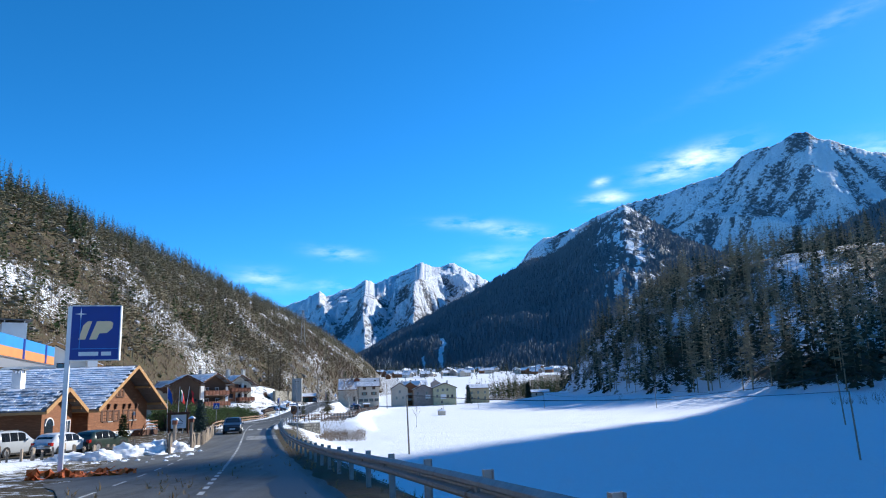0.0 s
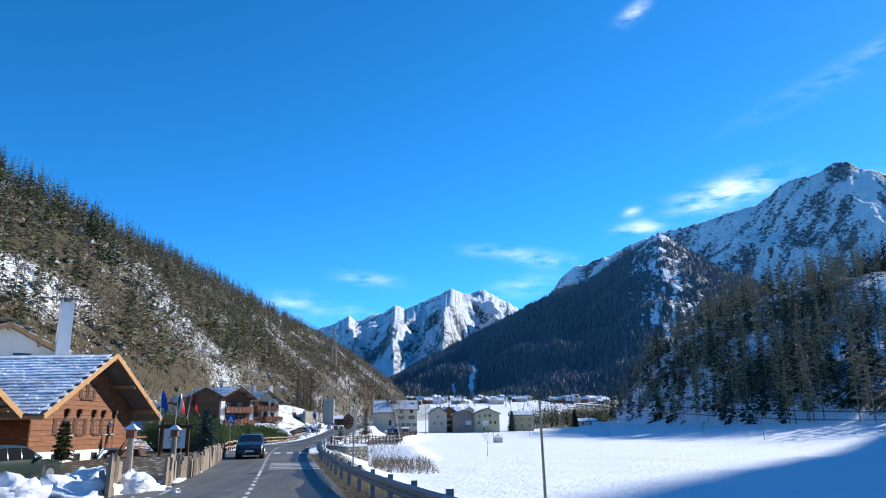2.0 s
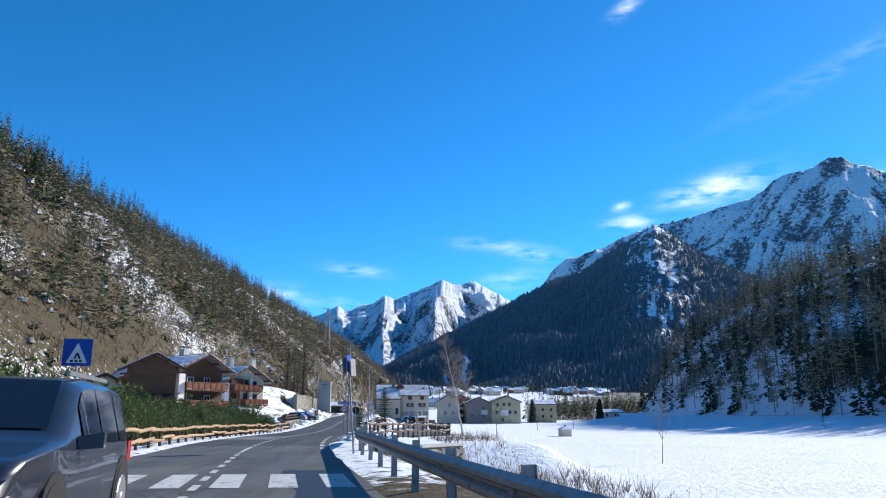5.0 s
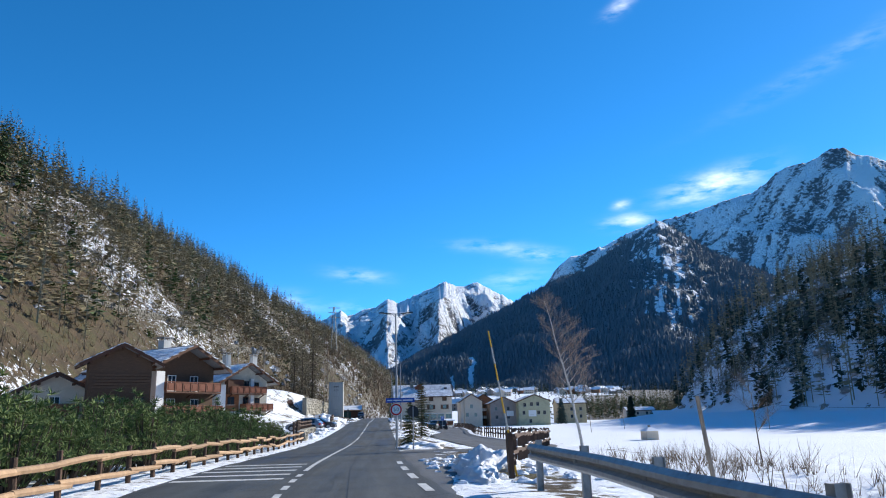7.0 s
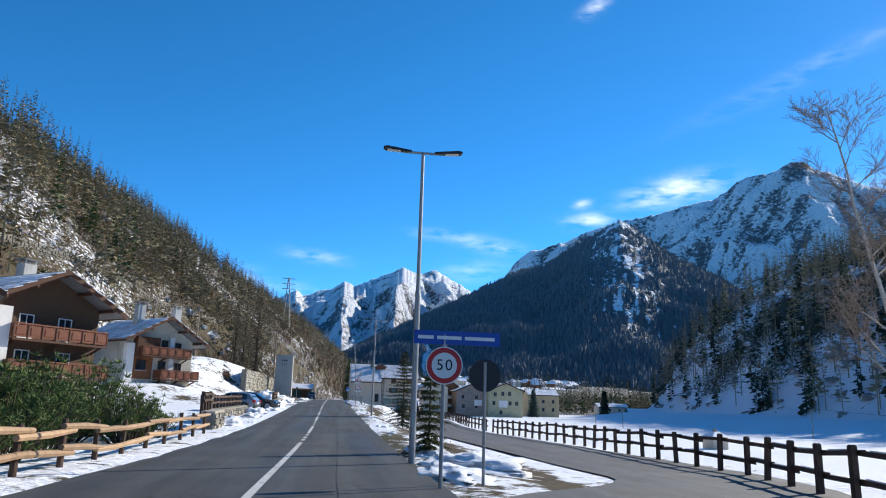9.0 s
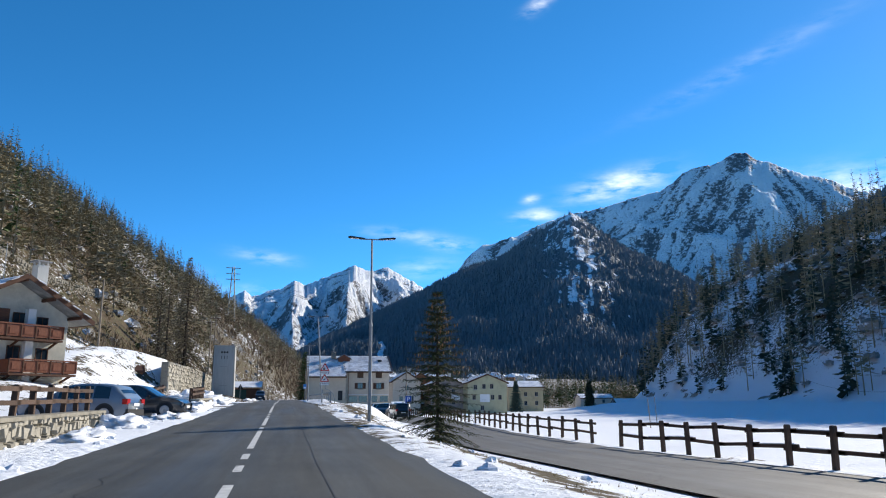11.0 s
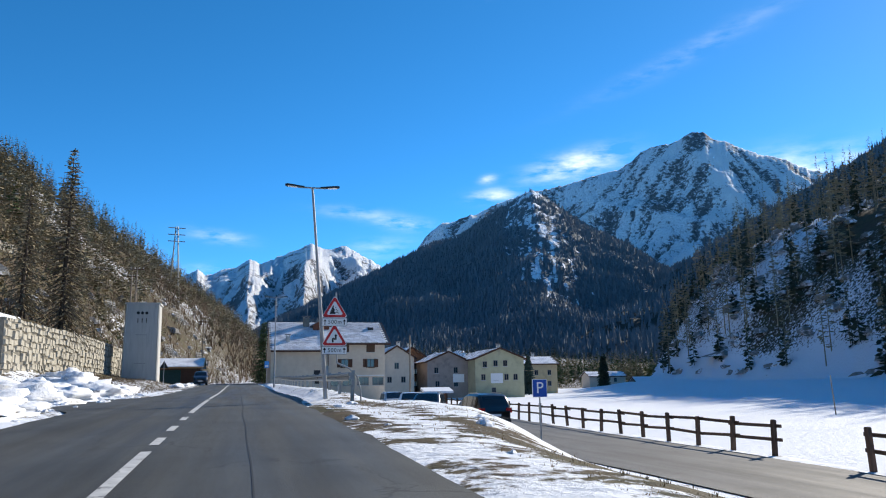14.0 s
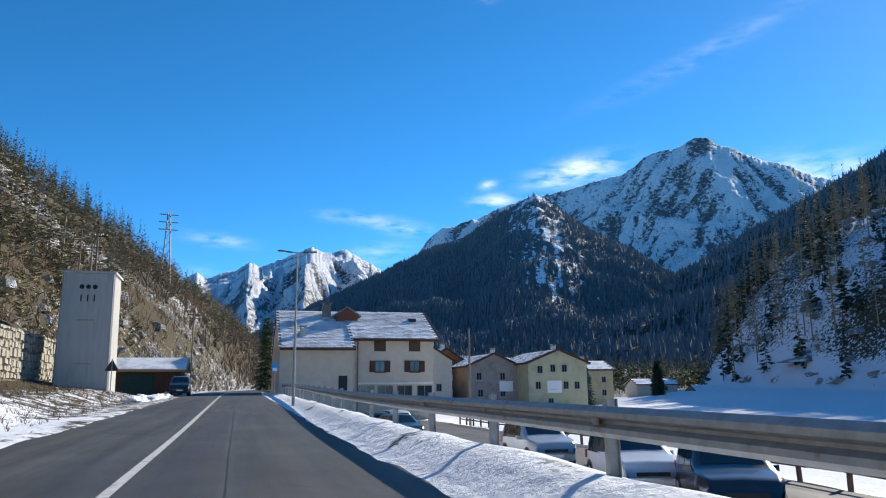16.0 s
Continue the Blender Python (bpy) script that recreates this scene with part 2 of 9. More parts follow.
def asphalt(name, c, worn=1.35, dark=0.72, crack=0.5, rough=0.72):
    """Asphalt: fine stone, lengthwise wheel tracks, blotches, and thin cracks in some stretches."""
    m = bpy.data.materials.new(name)
    m.use_nodes = True
    t = m.node_tree
    b = t.nodes["Principled BSDF"]
    b.inputs["Specular IOR Level"].default_value = 0.4
    pos = t.nodes.new("ShaderNodeNewGeometry").outputs["Position"]

    def noise_at(scale, detail, stretch=(1, 1, 1), r=0.6):
        mp = t.nodes.new("ShaderNodeMapping")
        mp.inputs["Scale"].default_value = stretch
        t.links.new(pos, mp.inputs[0])
        n = t.nodes.new("ShaderNodeTexNoise")
        n.inputs["Scale"].default_value, n.inputs["Detail"].default_value, n.inputs["Roughness"].default_value = scale, detail, r
        t.links.new(mp.outputs[0], n.inputs["Vector"])
        return n

    def span(v, a, e, lo, hi):
        n = t.nodes.new("ShaderNodeMapRange")
        for k, x in zip(("From Min", "From Max", "To Min", "To Max"), (a, e, lo, hi)):
            n.inputs[k].default_value = x
        t.links.new(v, n.inputs["Value"])
        return n.outputs[0]

    def mul(x, y, op="MULTIPLY"):
        n = t.nodes.new("ShaderNodeMath")
        n.operation = op
        for i, v in enumerate((x, y)):
            if isinstance(v, (int, float)):
                n.inputs[i].default_value = v
            else:
                t.links.new(v, n.inputs[i])
        return n.outputs[0]

    stone = noise_at(55, 3)
    tone = span(stone.outputs[0], 0.3, 0.7, 0.72, 1.32)
    tone = mul(tone, span(noise_at(1.0, 5, (1.9, 0.07, 1)).outputs[0], 0.34, 0.68, dark, worn))
    tone = mul(tone, span(noise_at(0.42, 7).outputs[0], 0.34, 0.66, 0.82, 1.22))
    # cracks wander along bent cell edges
    bent = t.nodes.new("ShaderNodeVectorMath")
    bent.operation = "MULTIPLY_ADD"
    t.links.new(noise_at(0.9, 5).outputs["Color"], bent.inputs[0])
    bent.inputs[1].default_value = (1.8, 1.8, 0)
    t.links.new(pos, bent.inputs[2])
    flat = t.nodes.new("ShaderNodeMapping")
    flat.inputs["Scale"].default_value = (1, 0.6, 0)
    t.links.new(bent.outputs[0], flat.inputs[0])
    vo = t.nodes.new("ShaderNodeTexVoronoi")
    vo.feature = "DISTANCE_TO_EDGE"
    vo.inputs["Scale"].default_value = 0.42
    t.links.new(flat.outputs[0], vo.inputs["Vector"])
    line = span(vo.outputs["Distance"], 0.004, 0.012, 1.0, 0.0)
    line = mul(line, span(noise_at(0.16, 4).outputs[0], 0.50, 0.58, 0.0, crack))
    tone = mul(tone, mul(1.0, line, "SUBTRACT"))
    mx = t.nodes.new("ShaderNodeMix")
    mx.data_type, mx.blend_type = "RGBA", "MULTIPLY"
    mx.inputs["Factor"].default_value = 1.0
    mx.inputs["A"].default_value = (*c, 1)
    t.links.new(tone, mx.inputs["B"])
    t.links.new(mx.outputs["Result"], b.inputs["Base Color"])
    t.links.new(span(noise_at(0.6, 6, (1.6, 0.1, 1)).outputs[0], 0.3, 0.7, rough - 0.14, rough + 0.12), b.inputs["Roughness"])
    bp = t.nodes.new("ShaderNodeBump")
    bp.inputs["Strength"].default_value, bp.inputs["Distance"].default_value = 0.55, 0.012
    t.links.new(stone.outputs[0], bp.inputs["Height"])
    t.links.new(bp.outputs[0], b.inputs["Normal"])
    return m


ASPHALT = asphalt("asphalt", (0.050, 0.052, 0.049))
ASPHALT_PALE = asphalt("pale_asphalt", (0.088, 0.088, 0.082), 1.3, 0.75, 0.6)
# wet asphalt, its tone also carrying painted blue-dark shade
ASPHALT_WET_SHADED = material("wet_shaded_asphalt", (0.020, 0.024, 0.032), (0.028, 0.032, 0.040), scale=6, rough=0.55, bump=0.1, bump_scale=20, spec=0.3,
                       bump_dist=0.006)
ASPHALT_MEND = asphalt("mended_asphalt", (0.044, 0.045, 0.045), 1.15, 0.9, 0.0, 0.7)
ASPHALT2 = asphalt("worn_asphalt", (0.082, 0.083, 0.084), 1.25, 0.8, 0.4, 0.76)
PAINT = material("road_paint", (0.62, 0.62, 0.60), (0.42, 0.42, 0.41), scale=5, rough=0.7, bump=0.2, c3=(0.10, 0.10, 0.10), c3_scale=4, c3_from=0.58, c3_to=0.66)
SNOW = material("snow", (0.82, 0.84, 0.88), (0.74, 0.77, 0.82), scale=1.2, rough=0.7, bump=0.6, bump_scale=4, bump_dist=0.12, c3=(0.55, 0.52, 0.47),
                c3_scale=0.8, c3_from=0.66, c3_to=0.8)
SNOW_CLEAN = material("clean_snow", (0.84, 0.86, 0.9), (0.78, 0.81, 0.86), scale=2, rough=0.65, bump=0.4, bump_scale=5, bump_dist=0.06)
STEEL = material("galvanised_steel", (0.33, 0.34, 0.35), (0.24, 0.25, 0.26), scale=5, rough=0.42, metal=0.75, bump=0.05)
STEEL_DULL = material("weathered_zinc", (0.37, 0.38, 0.38), (0.25, 0.255, 0.25), scale=6, rough=0.55, metal=0.35, bump=0.1, c3=(0.16, 0.10, 0.06),
                      c3_scale=3, c3_from=0.6, c3_to=0.75)
POLE = material("pole_grey", (0.36, 0.37, 0.38), (0.28, 0.29, 0.30), scale=3, rough=0.5, metal=0.4)
DARK = material("dark_plastic", (0.02, 0.02, 0.022), (0.03, 0.03, 0.032), scale=9, rough=0.5)
RUBBER = material("rubber", (0.018, 0.018, 0.019), (0.028, 0.028, 0.028), scale=20, rough=0.85)
RIM = material("alloy", (0.42, 0.43, 0.45), (0.33, 0.34, 0.36), scale=12, rough=0.35, metal=0.8)
WOOD = material("chalet_timber", (0.28, 0.115, 0.05), (0.17, 0.065, 0.028), scale=2.2, stretch=(1, 1, 7), rough=0.62, bump=0.3, bump_scale=8, bump_dist=0.03,
                c3=(0.36, 0.17, 0.08), c3_scale=0.8)
WOOD_DARK = material("dark_timber", (0.115, 0.05, 0.028), (0.065, 0.03, 0.018), scale=2.5, stretch=(1, 1, 6), rough=0.7, bump=0.3, bump_scale=9, bump_dist=0.03)
WOOD_BROWN = material("weathered_brown_logs", (0.125, 0.072, 0.042), (0.075, 0.044, 0.028), scale=2.5, stretch=(1, 1, 7), rough=0.75, bump=0.3, bump_scale=9, bump_dist=0.03)
WOOD_BALC = material("balcony_timber", (0.24, 0.085, 0.045), (0.15, 0.05, 0.028), scale=4, stretch=(3, 3, 1), rough=0.65, bump=0.2)
WOOD_LIGHT = material("larch_boards", (0.50, 0.29, 0.12), (0.38, 0.20, 0.08), scale=4, rough=0.55, stretch=(1, 1, 3), bump=0.2)
WOOD_GREY = material("weathered_stakes", (0.36, 0.29, 0.22), (0.20, 0.155, 0.115), scale=6, stretch=(4, 4, 0.7), rough=0.85, bump=0.5, bump_scale=14, vary=0.35,
                     bump_dist=0.03)
WOOD_LOG = material("peeled_logs", (0.42, 0.28, 0.165), (0.29, 0.185, 0.11), scale=5, rough=0.75, bump=0.3, vary=0.25)
WOOD_POST = material("stained_posts", (0.11, 0.065, 0.045), (0.06, 0.04, 0.03), scale=6, stretch=(3, 3, 0.8), rough=0.8, bump=0.4, vary=0.25)
BARK = material("bark", (0.10, 0.075, 0.055), (0.055, 0.042, 0.034), scale=8, stretch=(2, 2, 0.6), rough=0.9, bump=0.5)
BIRCH = material("birch_bark", (0.62, 0.58, 0.52), (0.40, 0.36, 0.32), scale=4, stretch=(1, 1, 4), rough=0.75, c3=(0.09, 0.075, 0.065), c3_scale=5, c3_from=0.6,
                 c3_to=0.66)
TWIG = material("bare_twigs", (0.215, 0.15, 0.095), (0.14, 0.098, 0.064), scale=3, rough=0.8)
TWIG_PALE = material("pale_twigs", (0.36, 0.28, 0.22), (0.24, 0.18, 0.14), scale=3, rough=0.8)
DRYGRASS = material("dry_grass", (0.36, 0.25, 0.12), (0.24, 0.16, 0.08), scale=2, rough=0.9)
SLATE = material("slate_slabs", (0.40, 0.42, 0.46), (0.26, 0.275, 0.30), scale=4, rough=0.75, bump=0.4, bump_scale=12, vary=0.3, c3=(0.80, 0.82, 0.87), c3_scale=1.1,
                 c3_from=0.42, c3_to=0.56, bump_dist=0.03)
SLATE_SNOW = material("snow_dusted_slate", (0.66, 0.68, 0.73), (0.45, 0.47, 0.52), scale=3, rough=0.75, bump=0.4, bump_scale=9, vary=0.15, c3=(0.82, 0.84, 0.88),
                      c3_scale=0.7, c3_from=0.38, c3_to=0.55, bump_dist=0.04)
SLATE_BARE = material("bare_slate", (0.20, 0.205, 0.215), (0.13, 0.135, 0.14), scale=4, rough=0.7, bump=0.4, vary=0.3, c3=(0.30, 0.30, 0.29), c3_scale=1.0)
PLASTER = material("cream_plaster", (0.66, 0.56, 0.44), (0.58, 0.48, 0.37), scale=1.5, rough=0.85, bump=0.15, bump_scale=30, c3=(0.48, 0.39, 0.30), c3_scale=0.35,
                   c3_from=0.6, c3_to=0.8)
PLASTER_WHITE = material("white_plaster", (0.80, 0.79, 0.76), (0.72, 0.71, 0.68), scale=1.5, rough=0.85, bump=0.15, bump_scale=30)
PLASTER_PALE = material("pale_rough_plaster", (0.60, 0.58, 0.50), (0.48, 0.46, 0.39), scale=1.8, rough=0.9, bump=0.3, bump_scale=12, c3=(0.38, 0.37, 0.31), c3_scale=0.6,
                        c3_from=0.55, c3_to=0.72)
PLASTER_GREEN = material("greenish_plaster", (0.50, 0.47, 0.30), (0.42, 0.39, 0.25), scale=0.8, rough=0.9, bump=0.15, c3=(0.30, 0.29, 0.22), c3_scale=0.4,
                         c3_from=0.55, c3_to=0.75)
PLASTER_GREY = material("grey_plaster", (0.36, 0.30, 0.26), (0.29, 0.24, 0.21), scale=0.8, rough=0.9, bump=0.15, c3=(0.22, 0.19, 0.17), c3_scale=0.4)
PLASTER_OCHRE = material("ochre_plaster", (0.60, 0.47, 0.27), (0.50, 0.38, 0.22), scale=0.9, rough=0.9, bump=0.15, c3=(0.36, 0.28, 0.18), c3_scale=0.5)
CONCRETE = material("pale_concrete", (0.50, 0.50, 0.48), (0.42, 0.42, 0.40), scale=1.2, stretch=(3, 3, 0.35), rough=0.85, bump=0.15, bump_scale=15,
                    c3=(0.33, 0.33, 0.32), c3_scale=0.7, c3_from=0.56, c3_to=0.75)
STONE = material("wall_stone", (0.36, 0.335, 0.28), (0.22, 0.205, 0.17), scale=2.5, rough=0.9, bump=0.5, bump_scale=8, vary=0.35, bump_dist=0.05)
MORTAR = material("mortar", (0.23, 0.215, 0.18), (0.15, 0.14, 0.12), scale=4, rough=0.95, bump=0.4)
ROCK = material("grey_rock", (0.30, 0.29, 0.27), (0.19, 0.185, 0.175), scale=1.5, rough=0.9, bump=0.6, bump_scale=4, c3=(0.8, 0.82, 0.86), c3_scale=0.6,
                c3_from=0.52, c3_to=0.62, bump_dist=0.15)
GLASS = glass("window_glass")
CAR_GLASS = glass("car_glass", (0.012, 0.014, 0.017))
BLUE = material("sign_blue", (0.010, 0.075, 0.40), (0.012, 0.065, 0.34), scale=2, rough=0.4)
BLUE_LOGO = material("panel_blue", (0.012, 0.04, 0.27), (0.014, 0.035, 0.22), scale=1, rough=0.35)
SKYBLUE = material("canopy_blue", (0.05, 0.30, 0.70), (0.05, 0.26, 0.62), scale=1, rough=0.4)
ORANGE = material("orange_plastic", (0.75, 0.16, 0.03), (0.60, 0.11, 0.02), scale=8, rough=0.6, bump=0.3)
CANOPY_ORANGE = material("canopy_orange", (0.80, 0.30, 0.10), (0.72, 0.26, 0.09), scale=1, rough=0.45)
WHITE = material("white_paint", (0.80, 0.80, 0.79), (0.74, 0.74, 0.73), scale=3, rough=0.45)
RED = material("sign_red", (0.55, 0.02, 0.02), (0.48, 0.02, 0.02), scale=2, rough=0.4)
TAR = material("old_tar", (0.036, 0.036, 0.036), (0.026, 0.026, 0.026), scale=4, rough=0.7)
BLACK = material("sign_black", (0.015, 0.015, 0.015), (0.02, 0.02, 0.02), scale=2, rough=0.5)
YELLOW = material("pole_yellow", (0.72, 0.42, 0.04), (0.6, 0.34, 0.03), scale=5, rough=0.55)
LOGO_PALE = material("logo_pale", (0.88, 0.64, 0.36), (0.82, 0.58, 0.32), scale=2, rough=0.4)
RUST = material("rusty_back", (0.30, 0.13, 0.06), (0.20, 0.085, 0.045), scale=5, rough=0.7, bump=0.2, c3=(0.36, 0.20, 0.11), c3_scale=3)
GREEN_FLAG = material("flag_green", (0.02, 0.22, 0.07), scale=4, rough=0.8)
LAMP_ON = material("headlight_glass", (0.75, 0.77, 0.80), (0.6, 0.62, 0.65), scale=10, rough=0.15)
TAIL = material("tail_light", (0.42, 0.015, 0.01), (0.34, 0.01, 0.01), scale=8, rough=0.25)
LARCH_L = foliage("bare_larch", (0.19, 0.158, 0.105), (0.35, 0.275, 0.178), (0.265, 0.23, 0.138))
LARCH_R = foliage("golden_larch", (0.22, 0.18, 0.12), (0.44, 0.34, 0.20), (0.30, 0.26, 0.16))
SPRUCE = foliage("dark_spruce", (0.032, 0.045, 0.032), (0.08, 0.09, 0.055), (0.055, 0.07, 0.045))
# bluish and pale, with distance haze put into the needle colour
FOREST_HAZED = foliage("hazed_far_forest", (0.10, 0.13, 0.155), (0.15, 0.18, 0.19), (0.12, 0.15, 0.17))
PINE = foliage("green_pine", (0.05, 0.075, 0.032), (0.14, 0.155, 0.065), (0.08, 0.115, 0.045))
MUGO = foliage("mugo_needles", (0.07, 0.115, 0.04), (0.26, 0.31, 0.11), (0.17, 0.22, 0.075))
BLUE_SPRUCE = foliage("blue_spruce_needles", (0.045, 0.075, 0.065), (0.11, 0.16, 0.15), (0.08, 0.12, 0.11))
SPRUCE_NEAR = foliage("spruce_needles", (0.036, 0.05, 0.02), (0.17, 0.145, 0.048), (0.105, 0.105, 0.037))
CONES = material("spruce_cones", (0.30, 0.16, 0.07), (0.20, 0.10, 0.045), scale=20, rough=0.7)


def paint(name, c):
    m = material(name, c, tuple(x * 0.9 for x in c), scale=2, rough=0.28, spec=0.5)
    m.node_tree.nodes["Principled BSDF"].inputs["Coat Weight"].default_value = 0.6
    return m


CAR_BLACK = paint("car_black", (0.016, 0.017, 0.021))
CAR_NAVY = paint("car_dark_blue", (0.022, 0.026, 0.040))
CAR_GREY = paint("car_grey_blue", (0.17, 0.21, 0.26))
CAR_WHITE = paint("car_white", (0.72, 0.73, 0.74))
CAR_SILVER = paint("car_silver", (0.42, 0.44, 0.46))
CAR_GREEN = paint("car_dark_green", (0.025, 0.045, 0.035))

# ------------------------------------------------------------ mesh helpers


class M:
    """Collects vertices and faces of one mesh."""

    def __init__(self):
        self.v, self.f = [], []

    def add(self, vs, fs):
        n = len(self.v)
        self.v.extend(vs)
        self.f.extend([tuple(i + n for i in f) for f in fs])
        return self

    def hexa(self, p):
        return self.add(p, [(0, 3, 2, 1), (4, 5, 6, 7), (0, 1, 5, 4), (1, 2, 6, 5), (2, 3, 7, 6), (3, 0, 4, 7)])

    def box(self, x0, x1, y0, y1, z0, z1):
        return self.hexa([(x0, y0, z0), (x1, y0, z0), (x1, y1, z0), (x0, y1, z0), (x0, y0, z1), (x1, y0, z1), (x1, y1, z1), (x0, y1, z1)])

    def beam(self, p, q, w, h, up=(0, 0, 1), w2=None, h2=None):
        p, q = Vector(p), Vector(q)
        d = (q - p).normalized()
        s = d.cross(Vector(up))
        s = s.normalized() if s.length > 1e-5 else Vector((1, 0, 0))
        u = s.cross(d)
        w2, h2 = w if w2 is None else w2, h if h2 is None else h2
        a = [p - s * w / 2 - u * h / 2, p + s * w / 2 - u * h / 2, p + s * w / 2 + u * h / 2, p - s * w / 2 + u * h / 2]
        b = [q - s * w2 / 2 - u * h2 / 2, q + s * w2 / 2 - u * h2 / 2, q + s * w2 / 2 + u * h2 / 2, q - s * w2 / 2 + u * h2 / 2]
        return self.add([tuple(x) for x in a + b], [(0, 1, 2, 3), (7, 6, 5, 4), (0, 4, 5, 1), (1, 5, 6, 2), (2, 6, 7, 3), (3, 7, 4, 0)])

    def cyl(self, p, q, r0, r1=None, n=8, caps=True):
        p, q = Vector(p), Vector(q)
        r1 = r0 if r1 is None else r1
        d = (q - p).normalized()
        s = d.cross(Vector((0, 0, 1)))
        s = s.normalized() if s.length > 1e-4 else Vector((1, 0, 0))
        u = d.cross(s)
        ring = [(math.cos(2 * math.pi * i / n), math.sin(2 * math.pi * i / n)) for i in range(n)]
        vs = [tuple(p + s * c * r0 + u * e * r0) for c, e in ring] + [tuple(q + s * c * r1 + u * e * r1) for c, e in ring]
        fs = [(i, (i + 1) % n, n + (i + 1) % n, n + i) for i in range(n)]
        if caps:
            fs += [tuple(range(n - 1, -1, -1)), tuple(range(n, 2 * n))]
        return self.add(vs, fs)

    def tube(self, pts, r, n=6):
        for a, b in zip(pts, pts[1:]):
            self.cyl(a, b, r, r, n)
        return self

    def prism(self, poly, a, b):
        """poly: 2D (u, w) points; a and b map (u, w) to 3D on either side."""
        n = len(poly)
        vs = [a(*p) for p in poly] + [b(*p) for p in poly]
        fs = [tuple(range(n)), tuple(range(2 * n - 1, n - 1, -1))] + [(i, n + i, n + (i + 1) % n, (i + 1) % n) for i in range(n)]
        return self.add(vs, fs)

    def disc(self, c, r, normal, thick=0.02, n=20):
        c, k = Vector(c), Vector(normal).normalized()
        return self.cyl(c - k * thick / 2, c + k * thick / 2, r, r, n)

    def blob(self, c, rx, ry, rz, seed=0, rough=0.25, nu=14, nv=7, floor=True):
        """A heap: half an uneven ellipsoid."""
        rng = np.random.RandomState(seed)
        o = Vector(rng.uniform(-50, 50, 3))
        vs, fs = [], []
        for j in range(nv + 1):
            th = (math.pi / 2) * j / nv
            for i in range(nu):
                ph = 2 * math.pi * i / nu
                d = Vector((math.cos(ph) * math.cos(th), math.sin(ph) * math.cos(th), math.sin(th)))
                k = 1 + rough * (noise.noise(d * 2.1 + o) + 0.5 * noise.noise(d * 5 + o))
                vs.append((c[0] + d.x * rx * k, c[1] + d.y * ry * k, c[2] + d.z * rz * k - (0.15 if j == 0 else 0)))
        for j in range(nv):
            for i in range(nu):
                fs.append((j * nu + i, j * nu + (i + 1) % nu, (j + 1) * nu + (i + 1) % nu, (j + 1) * nu + i))
        return self.add(vs, fs)

    def mesh(self, name, mat, smooth=False):
        me = bpy.data.meshes.new(name)
        me.from_pydata([tuple(x) for x in self.v], [], self.f)
        me.materials.append(mat)
        if smooth:
            me.polygons.foreach_set("use_smooth", [True] * len(me.polygons))
        me.update()
        return me


def tri_mesh(name, verts, tris, mat):
    """A mesh from arrays of vertices (n, 3) and triangles (m, 3)."""
    me = bpy.data.meshes.new(name)
    verts, tris = np.asarray(verts, np.float32), np.asarray(tris, np.int32)
    me.vertices.add(len(verts))
    me.vertices.foreach_set("co", verts.ravel())
    me.loops.add(tris.size)
    me.loops.foreach_set("vertex_index", tris.ravel())
    me.polygons.add(len(tris))
    me.polygons.foreach_set("loop_start", np.arange(0, tris.size, 3, dtype=np.int32))
    me.materials.append(mat)
    me.update(calc_edges=True)
    return me


def part(name, m, mat, parent=None, label="", smooth=False):
    me = m.mesh(name, mat, smooth) if isinstance(m, M) else m
    ob = new(name, me)
    if parent:
        ob.parent = parent
    if label:
        tagged(ob, label)
    return ob


def thing(name, label, category, pos=(0, 0, 0), rz=0.0, group="", kind=""):
    ob = new(name)
    ob.empty_display_size = 0.2
    ob.matrix_world = pose(*pos, 0, 0, rz)
    return tagged(ob, label, category, group, kind)


def structure(name, m, mat, label="", smooth=False):
    ob = part(name, m, mat, None, "", smooth)
    return tagged(ob, label, "", "", "structure")


# ------------------------------------------------------------ the lie of the land

ROAD_Y = [-160, 0, 15, 30, 45, 60, 90, 120, 150, 165, 180, 195, 210, 225, 240, 255, 286, 318, 400, 700, 1000, 1300, 2000]
ROAD_Z = [4.0, 0.80, 0.42, -0.20, -0.72, -0.86, -0.67, -0.70, -0.86, -0.70, -0.38, -0.04, 0.40, 0.75, 0.93, 1.05, 1.54, 2.0, 2.6, 9, 26, 43, 75]


def smooth_interp(v, xs, ys):
    return float(sum(w * np.interp(v + o, xs, ys) for o, w in ((-6, 0.2), (-3, 0.2), (0, 0.2), (3, 0.2), (6, 0.2))))


def zr(y):
    return smooth_interp(y, ROAD_Y, ROAD_Z)


def sm(v, a, b):
    k = min(1.0, max(0.0, (v - a) / (b - a)))
    return k * k * (3 - 2 * k)


def cx(y):
    """x of the road's centre line."""
    return smooth_interp(y, [-160, 0, 40, 60, 86, 106, 122, 140, 165, 310, 345, 400, 460, 700], [36.9, 14.6, 9.0, 6.35, 2.8, 0.45, -0.25, -0.25, 0, 0, 1.2, 9, 22, 66])


def field_z(y):
    return float(np.interp(y, [-200, 200, 350, 450, 700, 1000, 1300, 2000, 4600], [-2.2, -2.2, -1.3, 0, 9, 27, 44, 75, 100]))


def side_z(y):
    return float(np.interp(y, [118, 128, 150, 187, 220, 270, 340, 420], [-0.74, -0.80, -1.05, -1.15, -0.85, -0.85, -0.85, -0.6]))


HILL_Y = [-300, -100, 60, 130, 200, 270, 450, 700, 1000, 1500]
HILL_X = [-70, -62, -50, -40, -28, -23, 8, 34, 40, 50]


def hill_foot(y):
    return float(np.interp(y, HILL_Y, HILL_X))


